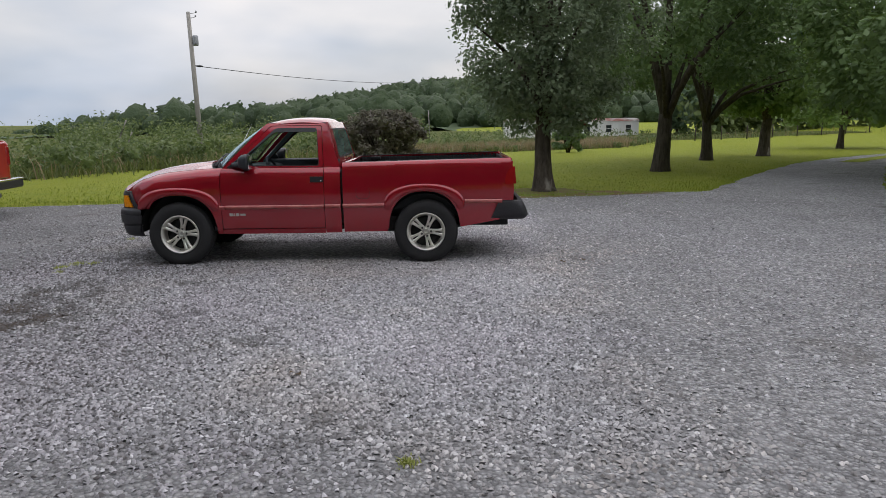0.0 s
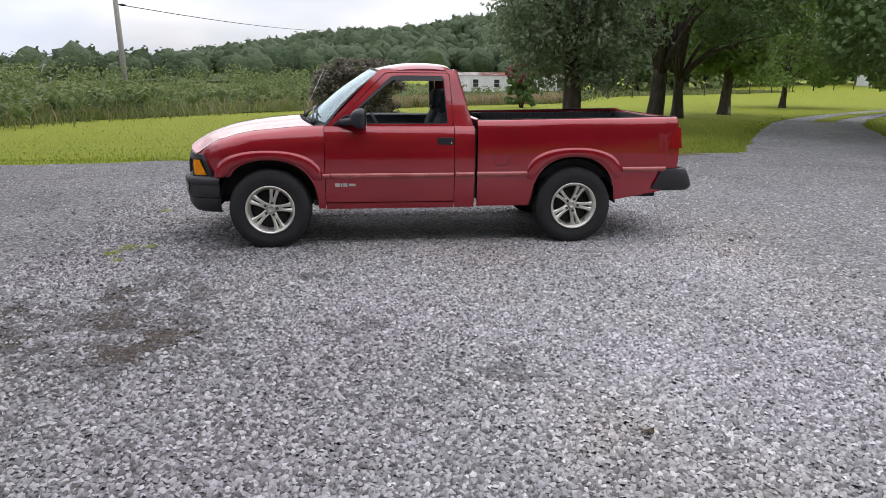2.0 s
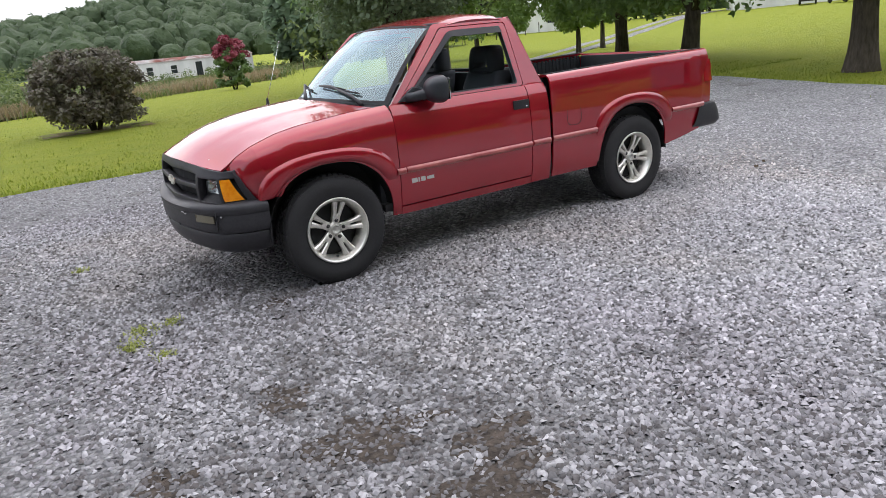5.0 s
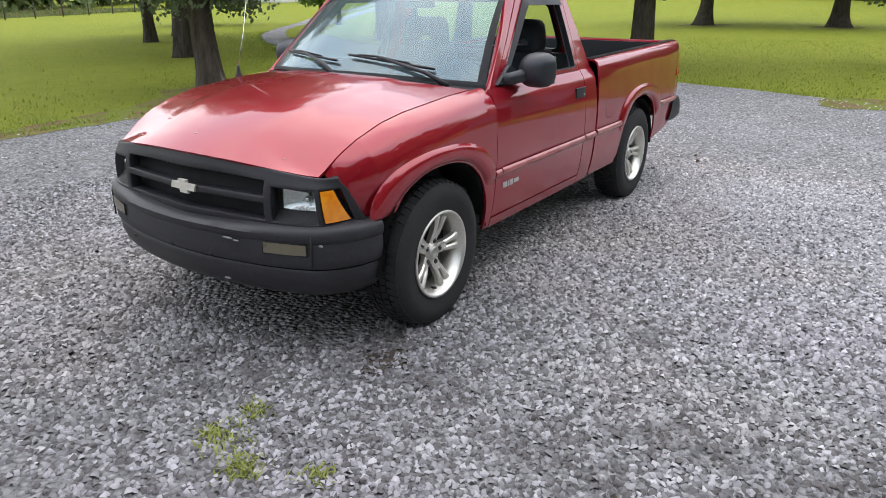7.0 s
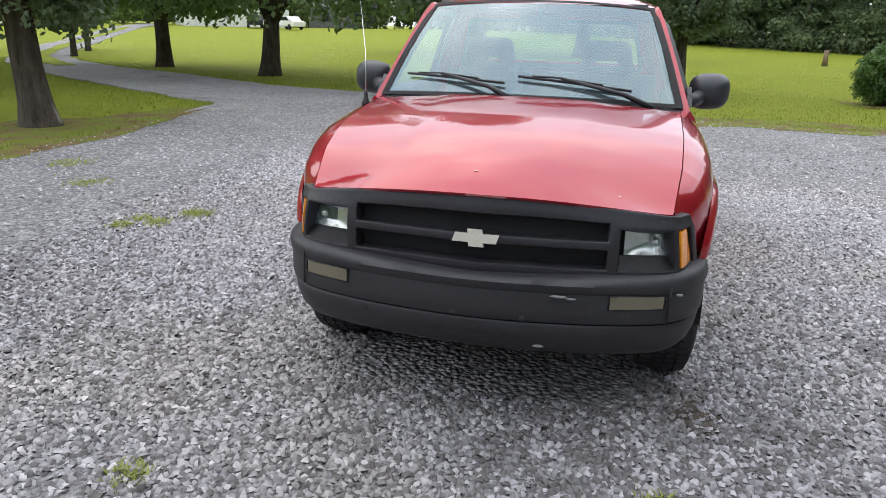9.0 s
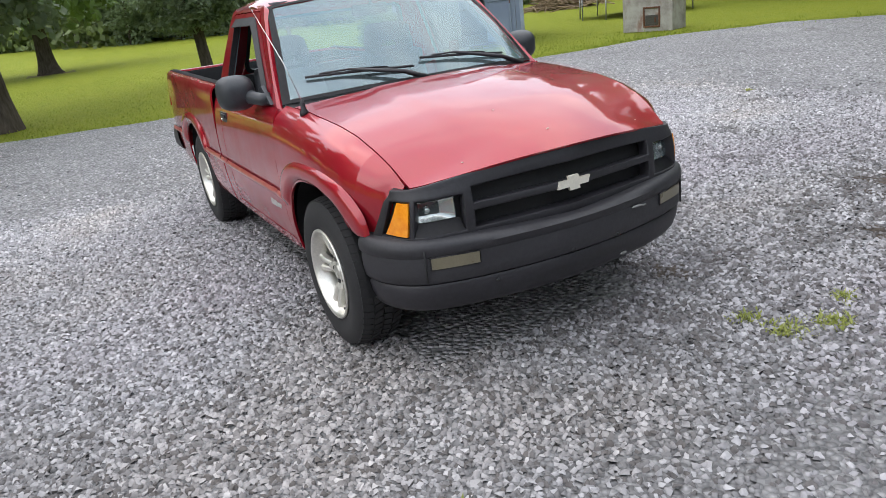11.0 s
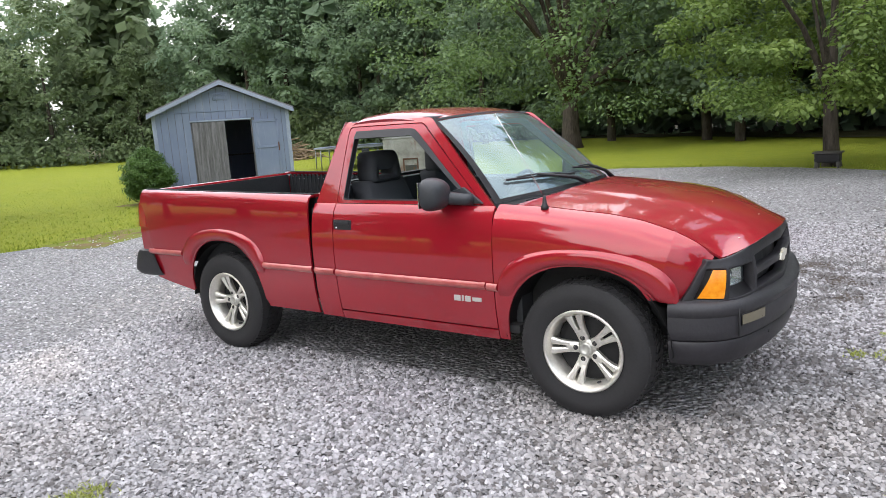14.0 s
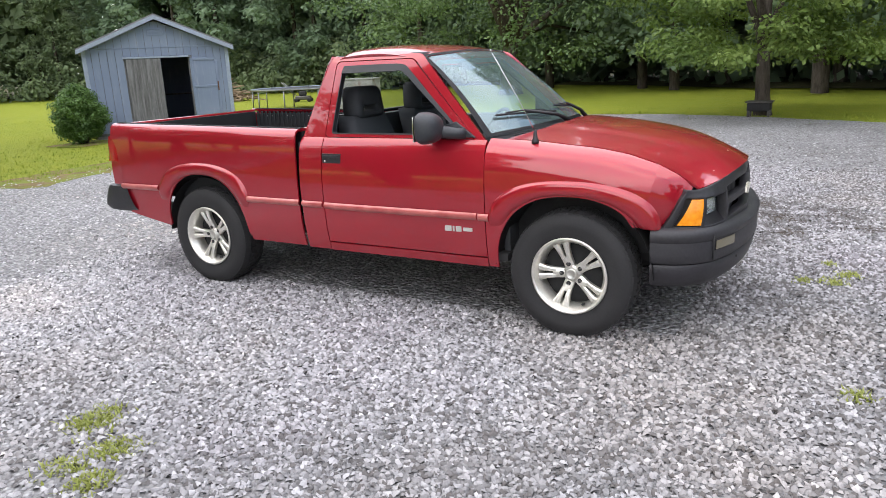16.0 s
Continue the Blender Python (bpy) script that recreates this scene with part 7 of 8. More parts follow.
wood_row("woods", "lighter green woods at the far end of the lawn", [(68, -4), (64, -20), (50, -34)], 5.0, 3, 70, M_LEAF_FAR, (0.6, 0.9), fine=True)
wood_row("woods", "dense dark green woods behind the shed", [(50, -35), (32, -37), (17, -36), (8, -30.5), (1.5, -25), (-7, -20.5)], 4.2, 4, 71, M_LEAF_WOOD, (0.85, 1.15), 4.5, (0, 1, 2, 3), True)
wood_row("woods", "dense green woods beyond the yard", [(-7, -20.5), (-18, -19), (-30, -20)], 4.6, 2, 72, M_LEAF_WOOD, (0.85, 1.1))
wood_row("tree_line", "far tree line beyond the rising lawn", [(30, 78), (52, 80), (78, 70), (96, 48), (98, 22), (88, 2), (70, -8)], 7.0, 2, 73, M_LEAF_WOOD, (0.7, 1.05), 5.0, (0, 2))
# never in view: added only for what the truck reflects
wood_row("tree_line", "unseen far tree line added across the fields for reflections", [(-36, -30), (-75, -26), (-95, 0)], 9.5, 1, 75, M_LEAF_WOOD, (0.7, 1.0), 5.0, (0, 2))

# out of view too: an added belt that darkens the hood's reflection
wood_row("tree_line", "unseen tree line added past the yard to darken reflections", [(-30, -18), (-33, -8), (-35, 14)], 7.0, 1, 79, M_LEAF_WOOD, (0.8, 1.05), 5.0, (0, 2))

# leaf litter under the woods
q = Nodes("forest_floor", (0.06, 0.05, 0.03), 0.95, spec=0.1)
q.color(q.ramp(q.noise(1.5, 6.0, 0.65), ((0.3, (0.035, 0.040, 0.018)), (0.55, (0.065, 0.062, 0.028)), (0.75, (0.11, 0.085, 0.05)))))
q.bump(q.noise(8.0, 5.0), 0.8, 0.1)
EDGE = [(90, 2), (72, -8), (66, -22), (51, -37), (32, -38.5), (17, -37.5), (7.5, -32), (1.0, -26.5), (-6.5, -22.5), (-18, -20.5), (-31, -21), (-60, -24)]
bm = bmesh.new()
rows = []
for k, (x, y) in enumerate(EDGE):
    d = Vector((x - 5, y - 8)).normalized()
    rows.append([bm.verts.new((x + d.x * o, y + d.y * o, ground_z(x + d.x * o, y + d.y * o) + 0.05 + 0.004 * o)) for o in (0, 4, 12, 40, 160, 600)])
for a, b in zip(rows, rows[1:]):
    for j in range(5):
        bm.faces.new((a[j], a[j + 1], b[j + 1], b[j]))
bmesh.ops.recalc_face_normals(bm, faces=bm.faces[:])
if bm.faces[:][0].normal.z < 0:
    bmesh.ops.reverse_faces(bm, faces=bm.faces[:])
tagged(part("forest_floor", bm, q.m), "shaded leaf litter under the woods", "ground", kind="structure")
# undergrowth that closes the woods below
line = [(66, -6), (62, -22), (50, -35), (32, -37), (17, -36), (8, -30.5), (1.5, -25), (-6, -21), (-18, -19), (-30, -20)]
rg = np.random.default_rng(77)
lx, ly = np.array([p[0] for p in line]), np.array([p[1] for p in line])
t = rg.random(900) * (len(line) - 1)
i = t.astype(int)
c3 = np.stack([lx[i] + (t - i) * (lx[i + 1] - lx[i]), ly[i] + (t - i) * (ly[i + 1] - ly[i]), 0.4 + 14.0 * rg.random(900) ** 1.3], 1)
away = c3[:, :2] / np.linalg.norm(c3[:, :2], axis=1)[:, None]
c3[:, :2] += away * (5.5 + 9.5 * rg.random((900, 1)))
v, f, sh = leaves(c3, 1.6 + 1.0 * rg.random(900), 58000, 0.36, rg)
v[:, 2] = np.maximum(v[:, 2], -0.2)
# tone lowered by 0.25: the canopy's shade is put into the leaf colour
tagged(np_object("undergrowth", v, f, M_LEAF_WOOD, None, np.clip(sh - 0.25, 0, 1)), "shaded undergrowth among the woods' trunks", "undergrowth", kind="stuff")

# wooded ridge beyond the fields
AZ = [-60, -36, -29, -26, -24.5, -23.2, -21.4, -19, -15.7, -12, -8, -3.8, 0.2, 3.2, 7.4, 9, 12.8, 20, 30, 45, 60]
ELV = [0.0, 0.0, 0.1, 0.0, 0.0, 0.5, 1.0, 1.15, 1.75, 2.45, 3.1, 3.75, 4.27, 4.6, 5.0, 5.35, 5.75, 6.1, 5.9, 4.9, 3.2]
R_RIDGE = 330.0


def ridge_z(az, r):
    top = R_RIDGE * math.tan(radians(lerp(az, AZ, ELV))) - 11.5
    k = smooth01((r - 170) / (R_RIDGE - 170))
    return max(-0.5, top * k) + 1.5 * noise.noise(Vector((az * 0.3, r * 0.01, 2.0)))


q = Nodes("ridge_floor", (0.05, 0.07, 0.03), 0.95, spec=0.1)
q.color(q.ramp(q.noise(0.08, 5.0), ((0.3, (0.075, 0.105, 0.06)), (0.7, (0.11, 0.145, 0.08)))))
M_RIDGE = q.m
bm = bmesh.new()
bm_grid(bm, lambda u, v: (lambda az, r: Vector((r * math.sin(radians(az)), -8 + r * math.cos(radians(az)), ridge_z(az, r) - 0.6)))(-62 + 124 * u, 150 + 330 * v), 60, 18)
ridge = tagged(part("ridge", bm, M_RIDGE), "low wooded ridge across the fields", "hill", kind="structure")
vs, ss = [], []
rg = np.random.default_rng(81)
puff = []
_ico = bmesh.new()
bmesh.ops.create_icosphere(_ico, subdivisions=2, radius=1.0)
_iv = np.array([v.co[:] for v in _ico.verts])
_it = np.array([[v.index for v in f.verts] for f in _ico.faces])
_ico.free()
for k in range(6):
    w = _iv * np.array([4.0, 4.0, 4.6]) * (1 + 0.34 * np.array([noise.noise(Vector(p) * 1.7 + Vector((k * 7.0, 0, 0))) + 0.8 * noise.noise(Vector(p) * 4 + Vector((k * 3.0, 5, 0))) for p in _iv]))[:, None]
    w[:, 2] += 4.6
    cl = w[rg.integers(0, len(w), 60)]
    cl = cl[cl[:, 2] > 2.0]
    lv, lf, lsh = leaves(cl, np.full(len(cl), 1.0), 29, 0.70, rg)
    puff.append((w, lv, lsh))
bv, bt, bs, nb_ = [], [], [], 0
for i in range(2300):
    az = -58 + 116 * rg.random()
    r = 175 + 175 * rg.random() ** 0.8
    z = ridge_z(az, r)
    if az < -31 or (z < 0.4 and rg.random() < 0.4):
        continue
    x, y = r * math.sin(radians(az)), -8 + r * math.cos(radians(az))
    w, lv, sh = puff[rg.integers(0, 6)]
    a, sc = rg.random() * 6.28, (0.5 + 0.5 * rg.random()) * lerp(az, [-31, -22.5], [0.2, 1.0])
    tone = 0.4 * (rg.random() - 0.5)
    m = np.array([[math.cos(a), math.sin(a), 0], [-math.sin(a), math.cos(a), 0], [0, 0, 1]]) * sc
    off = np.array([x, y, z - 1.5])
    bv.append(w @ m + off)
    bt.append(_it + nb_)
    nb_ += len(w)
    # puffs grow paler with height, so top light is painted into their colour
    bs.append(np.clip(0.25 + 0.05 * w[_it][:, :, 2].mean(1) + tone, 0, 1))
    vs.append(lv @ m + off)
    ss.append(np.clip(sh + tone, 0, 1))
q = M_LEAF_HILL.node_tree
bp, nz, oc = q.nodes.new("ShaderNodeBump"), q.nodes.new("ShaderNodeTexNoise"), q.nodes.new("ShaderNodeTexCoord")
nz.inputs["Scale"].default_value, nz.inputs["Detail"].default_value = 0.9, 5.0
bp.inputs["Strength"].default_value, bp.inputs["Distance"].default_value = 1.0, 1.2
q.links.new(oc.outputs["Object"], nz.inputs["Vector"])
q.links.new(nz.outputs["Fac"], bp.inputs["Height"])
q.links.new(bp.outputs["Normal"], q.nodes["Principled BSDF"].inputs["Normal"])
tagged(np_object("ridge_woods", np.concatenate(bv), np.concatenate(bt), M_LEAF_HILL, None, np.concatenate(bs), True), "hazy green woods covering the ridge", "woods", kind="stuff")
v = np.concatenate(vs)
tagged(np_object("ridge_foliage", v, np.arange(len(v)).reshape(-1, 4), M_LEAF_HILL, None, np.concatenate(ss)), "loose outer foliage of the ridge's trees", "foliage", kind="stuff")


# ---- tall weeds and brush along the lawn's far side ----
def blades(xy, height, width, lean, rg):
    n = len(xy)
    a = rg.random(n) * 6.28
    d = np.stack([np.cos(a), np.sin(a)], 1)
    h = height * (0.5 + 0.8 * rg.random(n))
    z = np.array([ground_z(x, y) for x, y in xy]) if n < 60000 else np.zeros(n)
    side = np.stack([-d[:, 1], d[:, 0], np.zeros(n)], 1) * (width * (0.6 + 0.8 * rg.random(n)))[:, None]
    base = np.stack([xy[:, 0], xy[:, 1], z - 0.01], 1)
    l = lean * h * rg.random(n)
    mid = base + np.stack([d[:, 0] * l * 0.35, d[:, 1] * l * 0.35, h * 0.6], 1)
    tip = base + np.stack([d[:, 0] * l, d[:, 1] * l, h], 1)
    v = np.stack([base - side, base + side, mid + side * 0.8, tip, mid - side * 0.8], 1)
    tri = np.array([[0, 1, 2], [0, 2, 4], [4, 2, 3]])
    f = (np.arange(n)[:, None, None] * 5 + tri[None]).reshape(-1, 3)
    sh = np.repeat(np.clip(0.5 + 0.25 * rg.normal(size=n), 0, 1), 3)
    return v.reshape(-1, 3), f, sh


rg = np.random.default_rng(91)
FIELD = [(-220, -30), (-60, 8), (-30, 11), (-11.8, 12.8), (-10.8, 17.8), (-8.3, 21.5), (-2.9, 29.5), (3.2, 35.8), (5.2, 38.6), (14.9, 43.5), (22.5, 60), (43, 59.5)]
fx, fy = np.array([p[0] for p in FIELD]), np.array([p[1] for p in FIELD])


def field_pts(n, deep, bias=1.6):
    t = 1 + rg.random(n) * (len(FIELD) - 2)
    i = t.astype(int)
    u = t - i
    x, y = fx[i] + u * (fx[i + 1] - fx[i]), fy[i] + u * (fy[i + 1] - fy[i])
    o = deep * rg.random(n) ** bias
    return np.stack([x - 0.45 * o + 0.8 * rg.normal(size=n), y + 0.9 * o + 0.5 * rg.random(n)], 1)


q = Nodes("rough_field", (0.12, 0.14, 0.04), 0.95, spec=0.1)
c = q.ramp(q.noise(0.25, 5.0), ((0.3, (0.075, 0.105, 0.026)), (0.55, (0.115, 0.140, 0.038)), (0.75, (0.185, 0.165, 0.075))))
q.color(q.mix(0.5, c, q.ramp(q.noise(5.0, 6.0, 0.7), ((0.25, (0.05, 0.075, 0.02)), (0.75, (0.20, 0.20, 0.07))))))
q.bump(q.noise(6.0, 6.0, 0.7), 1.0, 0.3)
bm = bmesh.new()


def field_pt(u, v):
    t = u * (len(FIELD) - 1)
    i = min(int(t), len(FIELD) - 2)
    x, y = fx[i] + (t - i) * (fx[i + 1] - fx[i]), fy[i] + (t - i) * (fy[i + 1] - fy[i])
    o = 2500 * v ** 3.0
    x, y = x - 0.45 * o, y + 0.6 + 0.9 * o
    return Vector((x, y, ground_z(x, y) + 0.03 + 0.10 * smooth01(o / 3) + 0.10 * noise.noise(Vector((x * 0.3, y * 0.3, 2.0)))))


bm_grid(bm, field_pt, 120, 40)
for f in bm.faces:
    f.normal_update()
    if f.normal.z < 0:
        f.normal_flip()
tagged(part("rough_field", bm, q.m), "unmown weedy field beyond the lawn", "field", kind="structure")
v, f, sh = blades(field_pts(19000, 22), 0.40, 0.018, 1.3, rg)
tagged(np_object("tall_weeds", v, f, M_LEAF_WEED, None, sh), "tall green weeds beyond the mown lawn", "weeds", kind="stuff")
tan = np.stack([-3 + 20 * rg.random(5200), np.zeros(5200)], 1)
tan[:, 1] = np.interp(tan[:, 0], fx[4:], fy[4:]) + 0.6 + 7.0 * rg.random(5200) ** 1.3
v, f, sh = blades(np.r_[field_pts(1500, 18), tan], 0.66, 0.018, 1.1, rg)
tagged(np_object("dry_grass", v, f, M_LEAF_DRY, None, sh), "tall dry tan grass among the weeds", "grass", kind="stuff")
cl = np.r_[field_pts(700, 34, 0.8) + np.array([0, 2.0]), field_pts(420, 5.0, 1.0) + np.array([0, 0.7])]
c3 = np.stack([cl[:, 0], cl[:, 1], (0.25 + np.r_[np.full(700, 1.25), np.full(420, 0.45)] * rg.random(len(cl)) ** 1.6) * np.where(cl[:, 0] > 0, 0.4, 1.0) - np.where(cl[:, 0] > 0, 0.55, 0.0)], 1)
v, f, sh = leaves(c3, np.r_[0.4 + 0.9 * rg.random(700), 0.3 + 0.3 * rg.random(420)] * np.where(cl[:, 0] > 0, 0.6, 1.0), 46000, 0.092, rg)
v[:, 2] = np.maximum(v[:, 2], -0.9)
tagged(np_object("brush", v, f, M_LEAF_BRUSH, None, sh), "leafy green brush behind the lawn", "brush", kind="stuff")
# brush along the foot of the woods
line = [(68, -4), (62, -18), (49, -31), (40, -33), (31, -34), (24, -34)]
lx, ly = np.array([p[0] for p in line]), np.array([p[1] for p in line])
t = rg.random(330) * (len(line) - 1)
i = t.astype(int)
c3 = np.stack([lx[i] + (t - i) * (lx[i + 1] - lx[i]) + 1.2 * rg.normal(size=330), ly[i] + (t - i) * (ly[i + 1] - ly[i]) - 1.5 + 1.0 * rg.normal(size=330), 0.4 + 2.2 * rg.random(330) ** 1.5], 1)
v, f, sh = leaves(c3, 0.8 + 0.9 * rg.random(330), 22000, 0.17, rg)
v[:, 2] = np.maximum(v[:, 2], 0.0)
tagged(np_object("woodland_brush", v, f, M_LEAF_FAR, None, sh), "light green brush at the foot of the woods", "brush", kind="stuff")

# undergrowth at the foot of the far tree line
line = [(30, 76), (52, 78), (76, 69), (94, 48), (96, 22), (86, 3), (69, -7)]
rg = np.random.default_rng(181)
lx, ly = np.array([p[0] for p in line]), np.array([p[1] for p in line])
t = rg.random(420) * (len(line) - 1)
i = t.astype(int)
cx, cy = lx[i] + (t - i) * (lx[i + 1] - lx[i]) + 1.5 * rg.normal(size=420), ly[i] + (t - i) * (ly[i + 1] - ly[i]) + 1.5 * rg.normal(size=420)
cz = np.array([ground_z(float(x), float(y)) for x, y in zip(cx, cy)]) + 0.5 + 5.5 * rg.random(420) ** 1.4
v, f, sh = leaves(np.stack([cx, cy, cz], 1), 1.5 + 1.2 * rg.random(420), 17000, 0.42, rg)
tagged(np_object("undergrowth", v, f, M_LEAF_BRUSH, None, sh), "green undergrowth at the foot of the far tree line", "undergrowth", kind="stuff")

# ---- bare soil along the lawn's edge under the pear tree ----
q = Nodes("bare_soil", (0.16, 0.10, 0.06), 0.95, spec=0.15)
c = q.ramp(q.noise(3.0, 6.0), ((0.3, (0.12, 0.075, 0.042)), (0.7, (0.22, 0.15, 0.085))))
q.color(q.mix(q.ramp(q.noise(2.0, 5.0, 0.65), ((0.40, 0.0), (0.56, 0.9))), c, (0.15, 0.19, 0.025)))
q.bump(q.noise(50.0), 0.7, 0.02)
M_SOIL = q.m


def patch(name, label, outline, z, m, category, amp=0.12):
    bm = bmesh.new()
    vs = [bm.verts.new((p.x, p.y, z + ground_z(p.x, p.y))) for p in wavy(outline, 0.12, amp, 9.0)]
    f = bm.faces.new(vs)
    f.normal_update()
    if f.normal.z < 0:
        bmesh.ops.reverse_faces(bm, faces=[f])
    bmesh.ops.triangulate(bm, faces=[f])
    return tagged(part(name, bm, m, smooth=False), label, category, kind="structure")


patch("bare_soil", "brown bare soil with moss along the gravel", [(-1.0, 5.6), (3.5, 5.6), (6.6, 6.3), (6.2, 6.9), (4.8, 7.1), (4.3, 7.9), (3.3, 7.9), (2.9, 7.2), (1.8, 6.6), (0.2, 6.2), (-0.8, 6.0)], 0.016, M_SOIL, "soil")
strip = [(16.6, 17.6), (18.0, 19.3), (19.8, 21.2), (23.0, 24.4), (28.2, 28.5), (36.8, 34.7), (48.8, 42.3), (65, 50.8)]
patch("grass_strip", "strip of grass between the drive's two wheel tracks", [(x - 0.24, y + 0.30) for x, y in strip] + [(x + 0.24, y - 0.30) for x, y in reversed(strip)], 0.062, M_LAWN, "grass", 0.10)
patch("tree_mulch", "dark mulch round a far tree", [(36.8, 0.2), (40.2, 0.1), (40.4, 2.4), (37.0, 2.5)], 0.01, M_SOIL, "mulch")
patch("tree_mulch", "dark mulch round a far tree", [(35.8, 6.7), (39.2, 6.6), (39.4, 8.9), (36.0, 9.0)], 0.01, M_SOIL, "mulch")
patch("bare_soil", "pale bare soil where the gravel thins into the lawn", [(7.7, -1.6), (8.8, -1.5), (9.2, -3.4), (9.0, -5.2), (8.9, -7.0), (8.2, -7.2), (7.7, -4.4)], 0.016, M_SOIL, "soil", 0.3)
patch("tree_mulch", "dark mulch round the boxwood and the shed blocks", [(12.5, -7.3), (12.7, -5.7), (13.9, -5.5), (14.1, -6.6), (13.9, -7.5), (13.0, -7.7)], 0.012, M_SOIL, "mulch")
patch("tree_mulch", "dark mulch under the smoke bush", [(-1.9, 15.4), (0.8, 15.4), (0.9, 17.1), (-1.9, 17.2)], 0.01, M_SOIL, "mulch")

# ---- loose stones ----
q = Nodes("limestone_chips", (0.35, 0.35, 0.36), 0.88, spec=0.35)
v_ = q.attr("vary")
c = q.ramp(v_, ((0.0, (0.10, 0.09, 0.085)), (0.18, (0.19, 0.186, 0.187)), (0.5, (0.355, 0.348, 0.352)), (0.8, (0.47, 0.461, 0.465)), (1.0, (0.65, 0.64, 0.645))))
c = q.mix(0.35, c, q.mix(1.0, c, q.ramp(q.noise(90.0, 4.0), ((0.3, 0.7), (0.7, 1.2))), "MULTIPLY"))
tint = q.ramp(q.noise(0.45, 4.0), ((0.35, (1.0, 0.97, 1.02)), (0.5, (0.99, 0.99, 1.01)), (0.66, (1.04, 0.99, 0.95))))
c = q.mix(1.0, c, tint, "MULTIPLY")
q.color(c)
q.bump(q.noise(150.0), 0.25, 0.004)
M_CHIP = q.m
DIRTY = [(-2.1, -2.6, 0.48), (-1.95, -3.15, 0.44), (-1.75, -2.9, 0.36), (-2.25, -2.05, 0.28), (-1.8, -2.05, 0.22), (-0.7, -2.9, 0.17), (-1.0, -1.8, 0.14), (4.3, -1.2, 0.6), (3.0, -3.8, 0.75), (2.4, -4.6, 0.55), (-1.7, 1.2, 0.15), (-2.1, -1.75, 0.22), (-1.85, -0.85, 0.30), (-2.25, -0.3, 0.22), (5.2, -2.6, 0.8), (-2.9, -2.4, 0.3), (-2.6, -2.9, 0.28), (6.2, 1.4, 0.7), (0.2, -3.6, 0.2), (-0.4, 3.5, 0.15), (0.9, -5.1, 0.18)]
rg = np.random.default_rng(111)
STEP = 0.0206
gx_, gy_ = np.meshgrid(np.arange(-3.4, 3.1, STEP), np.arange(-5.8, 3.3, STEP))
gx_[1::2] += STEP / 2
sx = gx_.ravel() + 0.32 * STEP * rg.normal(size=gx_.size)
sy = gy_.ravel() + 0.32 * STEP * rg.normal(size=gx_.size)
far_ = np.stack([0.3 + 4.2 * rg.normal(size=30000), -1.2 + 4.0 * rg.normal(size=30000)], 1)
rim_ = np.minimum.reduce([sx + 3.4, 3.1 - sx, sy + 5.8, 3.3 - sy])
keep = (rg.random(len(sx)) < 0.12 + rim_ / 0.9) & ~((np.abs(sx) < 1.9) & (np.abs(sy) < 0.60))
sx, sy = sx[keep], sy[keep]
far_ = far_[(far_[:, 0] < -3.4) | (far_[:, 0] > 3.1) | (far_[:, 1] < -5.8) | (far_[:, 1] > 3.3)]
sx, sy = np.r_[sx, far_[:, 0]], np.r_[sy, far_[:, 1]]
ok = in_gravel(sx, sy)
sx, sy = sx[ok], sy[ok]
ns = len(sx)
size = 0.0092 + 0.0064 * rg.random(ns) ** 1.6
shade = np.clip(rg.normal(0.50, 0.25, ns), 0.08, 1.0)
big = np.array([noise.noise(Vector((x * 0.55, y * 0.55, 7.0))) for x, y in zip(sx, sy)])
# chips vary in broad patches and get darker towards -x
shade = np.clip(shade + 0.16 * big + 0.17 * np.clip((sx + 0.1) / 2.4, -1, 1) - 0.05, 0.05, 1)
keep = np.ones(ns, bool)
for x, y, r in DIRTY:
    d = np.hypot(sx - x, (sy - y)) / r
    near_ = np.flatnonzero(d < 1.9)
    wob = np.array([noise.noise(Vector((sx[k] * 5.0, sy[k] * 5.0, 3.0))) + 0.6 * noise.noise(Vector((sx[k] * 13.0, sy[k] * 13.0, 8.0))) for k in near_])
    m = np.zeros(ns, bool)
    m[near_] = d[near_] + 1.5 * wob + 0.22 * rg.normal(size=len(near_)) < 0.75
    shade[m] *= (0.72 if r > 0.5 else 0.22) + (0.25 if r > 0.5 else 0.38) * rg.random(int(m.sum()))
    keep &= ~(m & (rg.random(ns) < (0.0 if r > 0.5 else 0.26)))
sx, sy, size, shade = sx[keep], sy[keep], size[keep], shade[keep]
ns = len(sx)
wedge = np.array([(-1, -1, -0.8), (1, -1, -0.8), (1, 1, -0.8), (-1, 1, -0.8), (-0.45, 0, 1), (0.45, 0, 1)], float)
tris = np.array([(0, 1, 5), (0, 5, 4), (1, 2, 5), (2, 3, 4), (2, 4, 5), (3, 0, 4)])
P = wedge[None] * (0.92 + 0.16 * rg.normal(size=(ns, 6, 1)).clip(-1, 1)) + 0.24 * rg.normal(size=(ns, 6, 3)).clip(-1.5, 1.5)
P *= np.stack([size * 1.12, size * 0.84, size * 0.62], 1)[:, None, :]
a = rg.random(ns) * 6.283
tx, ty = 0.36 * rg.normal(size=ns), 0.36 * rg.normal(size=ns)
X, Y, Z = P[..., 0], P[..., 1], P[..., 2]
Y, Z = Y * np.cos(tx)[:, None] - Z * np.sin(tx)[:, None], Y * np.sin(tx)[:, None] + Z * np.cos(tx)[:, None]
X, Z = X * np.cos(ty)[:, None] + Z * np.sin(ty)[:, None], -X * np.sin(ty)[:, None] + Z * np.cos(ty)[:, None]
X, Y = X * np.cos(a)[:, None] - Y * np.sin(a)[:, None], X * np.sin(a)[:, None] + Y * np.cos(a)[:, None]
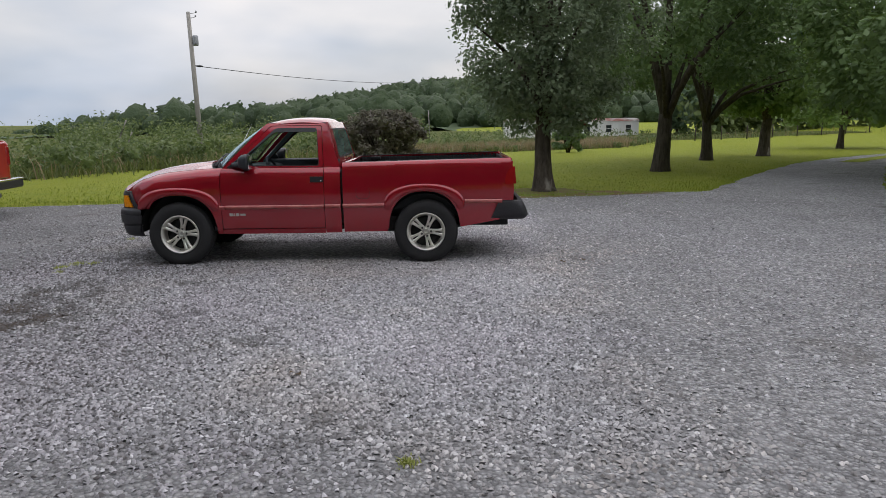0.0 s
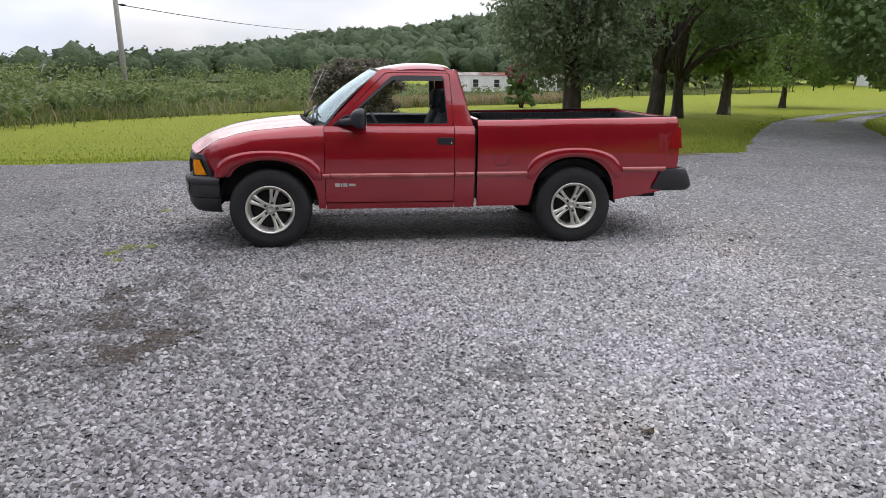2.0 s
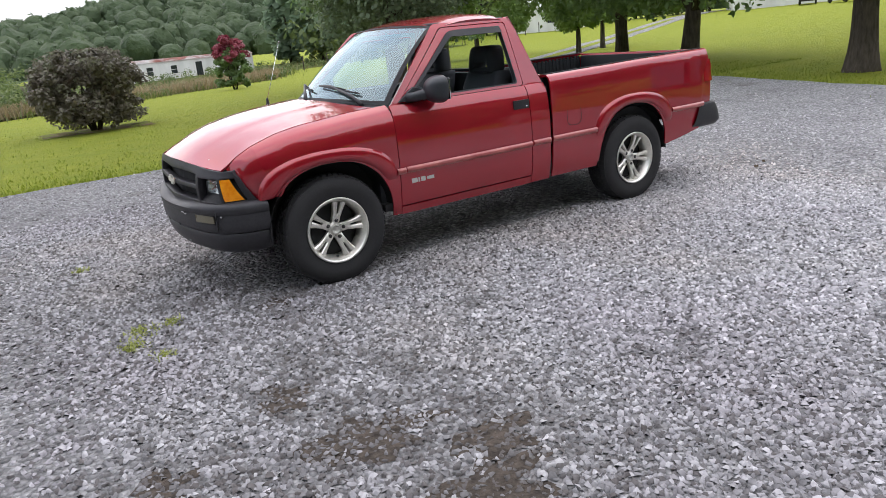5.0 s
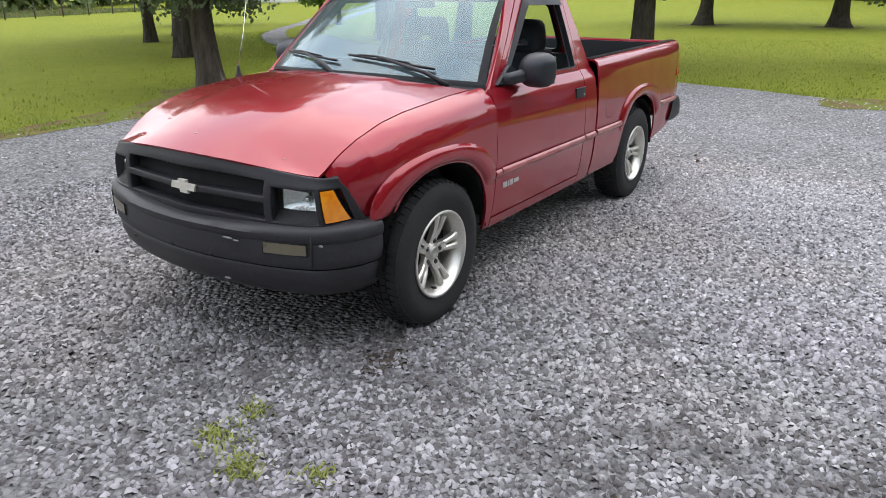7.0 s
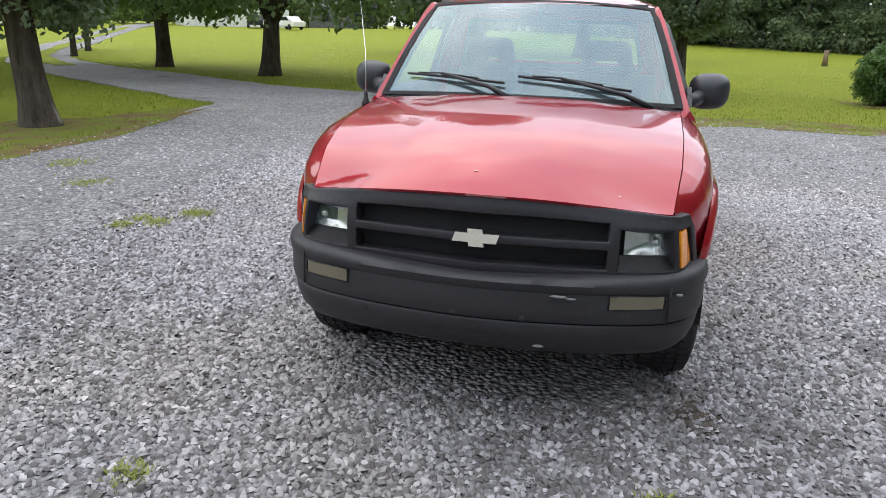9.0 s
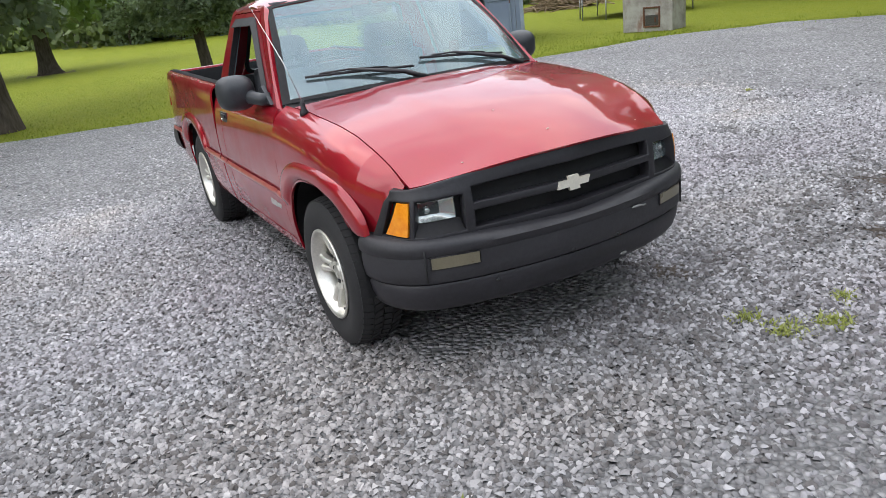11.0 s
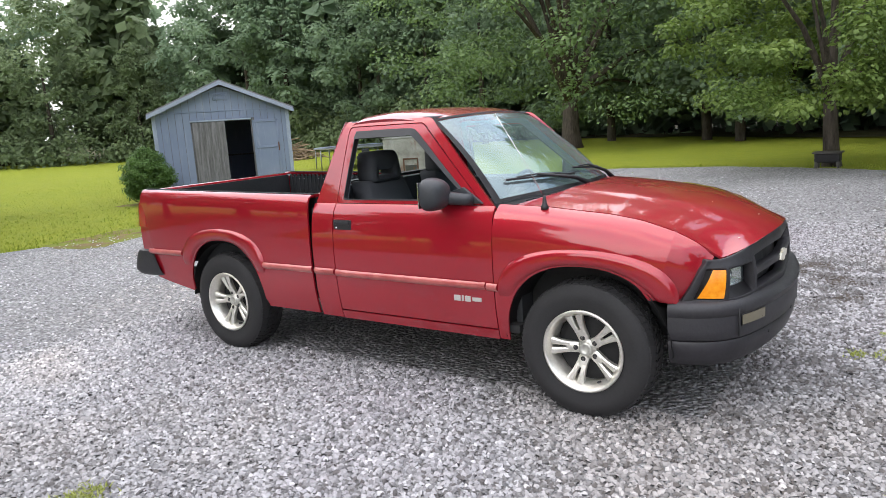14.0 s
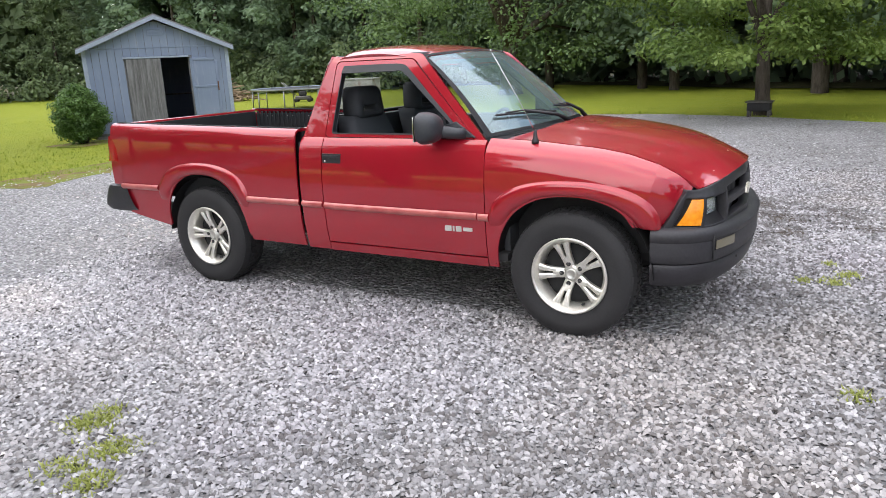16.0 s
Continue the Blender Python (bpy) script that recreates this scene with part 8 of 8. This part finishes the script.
zz = size * 0.30 + 0.004 * rg.random(ns)
V = np.stack([X + sx[:, None], Y + sy[:, None], Z + zz[:, None]], 2).reshape(-1, 3)
Fq = (np.arange(ns)[:, None, None] * 6 + tris[None]).reshape(-1, 3)
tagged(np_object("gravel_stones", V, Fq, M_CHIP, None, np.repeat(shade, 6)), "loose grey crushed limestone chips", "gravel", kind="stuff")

# soil showing through where the stone is worn away
q = Nodes("damp_soil", (0.05, 0.042, 0.035), 0.95, spec=0.2)
q.color(q.ramp(q.noise(22.0, 6.0), ((0.3, (0.030, 0.025, 0.021)), (0.7, (0.105, 0.085, 0.070)))))
q.bump(q.noise(60.0), 0.8, 0.02)
M_DAMP = q.m
for x, y, r in [d for d in DIRTY if 0.27 < d[2] < 0.5]:
    bm = bmesh.new()
    rim = []
    for k in range(26):
        t = 2 * math.pi * k / 26
        rr = r * (0.36 + 0.42 * noise.noise(Vector((math.cos(t) * 1.6 + x, math.sin(t) * 1.6 + y, 4.0))))
        rim.append(bm.verts.new((x + 1.25 * rr * math.cos(t), y + rr * math.sin(t), 0.003)))
    c0 = bm.verts.new((x, y, 0.008))
    for k in range(26):
        bm.faces.new((c0, rim[k], rim[(k + 1) % 26]))
    tagged(part("soil_patch", bm, M_DAMP), "dark damp soil patch in the gravel", "soil", kind="structure")

# ---- grass at the edges and small weeds ----
rg = np.random.default_rng(121)
e = np.array([(p.x, p.y) for p in GR_EDGE if -14 < p.x < 22 and -17 < p.y < 26])
k = rg.integers(0, len(e), 38000)
off = rg.normal(size=(38000, 2)) * (0.10 + 1.6 * rg.random((38000, 1)) ** 2)
xy = e[k] + off
xy = xy[(~in_gravel(xy[:, 0], xy[:, 1]) | (rg.random(len(xy)) < 0.03)) & ((np.hypot(xy[:, 0] - 3.6, (xy[:, 1] - 6.4) * 2.2) > 2.7) | (rg.random(len(xy)) < 0.45))]
v, f, sh = blades(xy, 0.062, 0.006, 0.9, rg)
tagged(np_object("lawn_edge_grass", v, f, M_GRASS, None, sh), "short green grass blades along the gravel", "grass", kind="stuff")
xy = np.stack([-9 + 24 * rg.random(14000), 5.8 + 15.0 * rg.random(14000) ** 2.4], 1)
xy2 = np.stack([8.2 + 17.0 * rg.random(14000) ** 2.2, -12 + 17 * rg.random(14000)], 1)
xy = np.r_[xy, xy2]
xy = xy[~in_gravel(xy[:, 0], xy[:, 1]) & ((np.hypot(xy[:, 0] - 3.6, (xy[:, 1] - 6.7) * 2.2) > 2.9) | (rg.random(len(xy)) < 0.45))]
v, f, sh = blades(xy, 0.045, 0.009, 1.0, rg)
tagged(np_object("lawn_grass", v, f, M_GRASS, None, sh), "mown lawn grass near the yard", "grass", kind="stuff")

tufts = []
for x, y, r, n in ((0.22, 2.60, 0.13, 330), (-0.08, 2.72, 0.10, 200), (-0.22, 2.92, 0.08, 130), (-2.62, -0.70, 0.09, 130), (-2.70, -0.90, 0.08, 120), (-2.75, 1.0, 0.06, 60), (1.38, -5.5, 0.04, 45), (-0.02, 2.9, 0.09, 90), (-2.6, -1.15, 0.06, 50), (0.9, 4.1, 0.2, 120), (1.6, 4.9, 0.25, 150), (-2.45, -0.68, 0.06, 60)):
    xy = np.array([x, y]) + rg.normal(size=(n, 2)) * r * 0.45
    v, f, sh = blades(np.r_[xy, xy + 0.02 * rg.normal(size=xy.shape)], 0.026, 0.0048, 1.7, rg)
    v[:, 2] += 0.017
    tufts.append((v, f, sh))
tv, tf, ts, base_ = [], [], [], 0
for v, f, sh in tufts:
    tv.append(v)
    tf.append(f + base_)
    ts.append(sh)
    base_ += len(v)
tagged(np_object("gravel_weeds", np.concatenate(tv), np.concatenate(tf), M_LEAF_CREEP, None, np.concatenate(ts)), "small green weeds growing through the gravel", "weeds", kind="stuff")
# a dead leaf on the stones
for x, y, s in ((0.62, -4.35, 0.035), (2.86, -0.95, 0.03), (3.1, -0.87, 0.02)):
    bm = bmesh.new()
    bm_grid(bm, lambda u, v: Vector((x + (u - 0.5) * 2 * s, y + (v - 0.5) * 1.2 * s * math.sin(math.pi * (0.1 + 0.8 * u)), 0.026 + 0.012 * math.sin(5 * u + 2 * v))), 6, 4)
    bmesh.ops.solidify(bm, geom=bm.faces[:], thickness=0.001)
    tagged(part("dead_leaf", bm, M_STICK), "curled brown dead leaf lying on the gravel", "leaf")
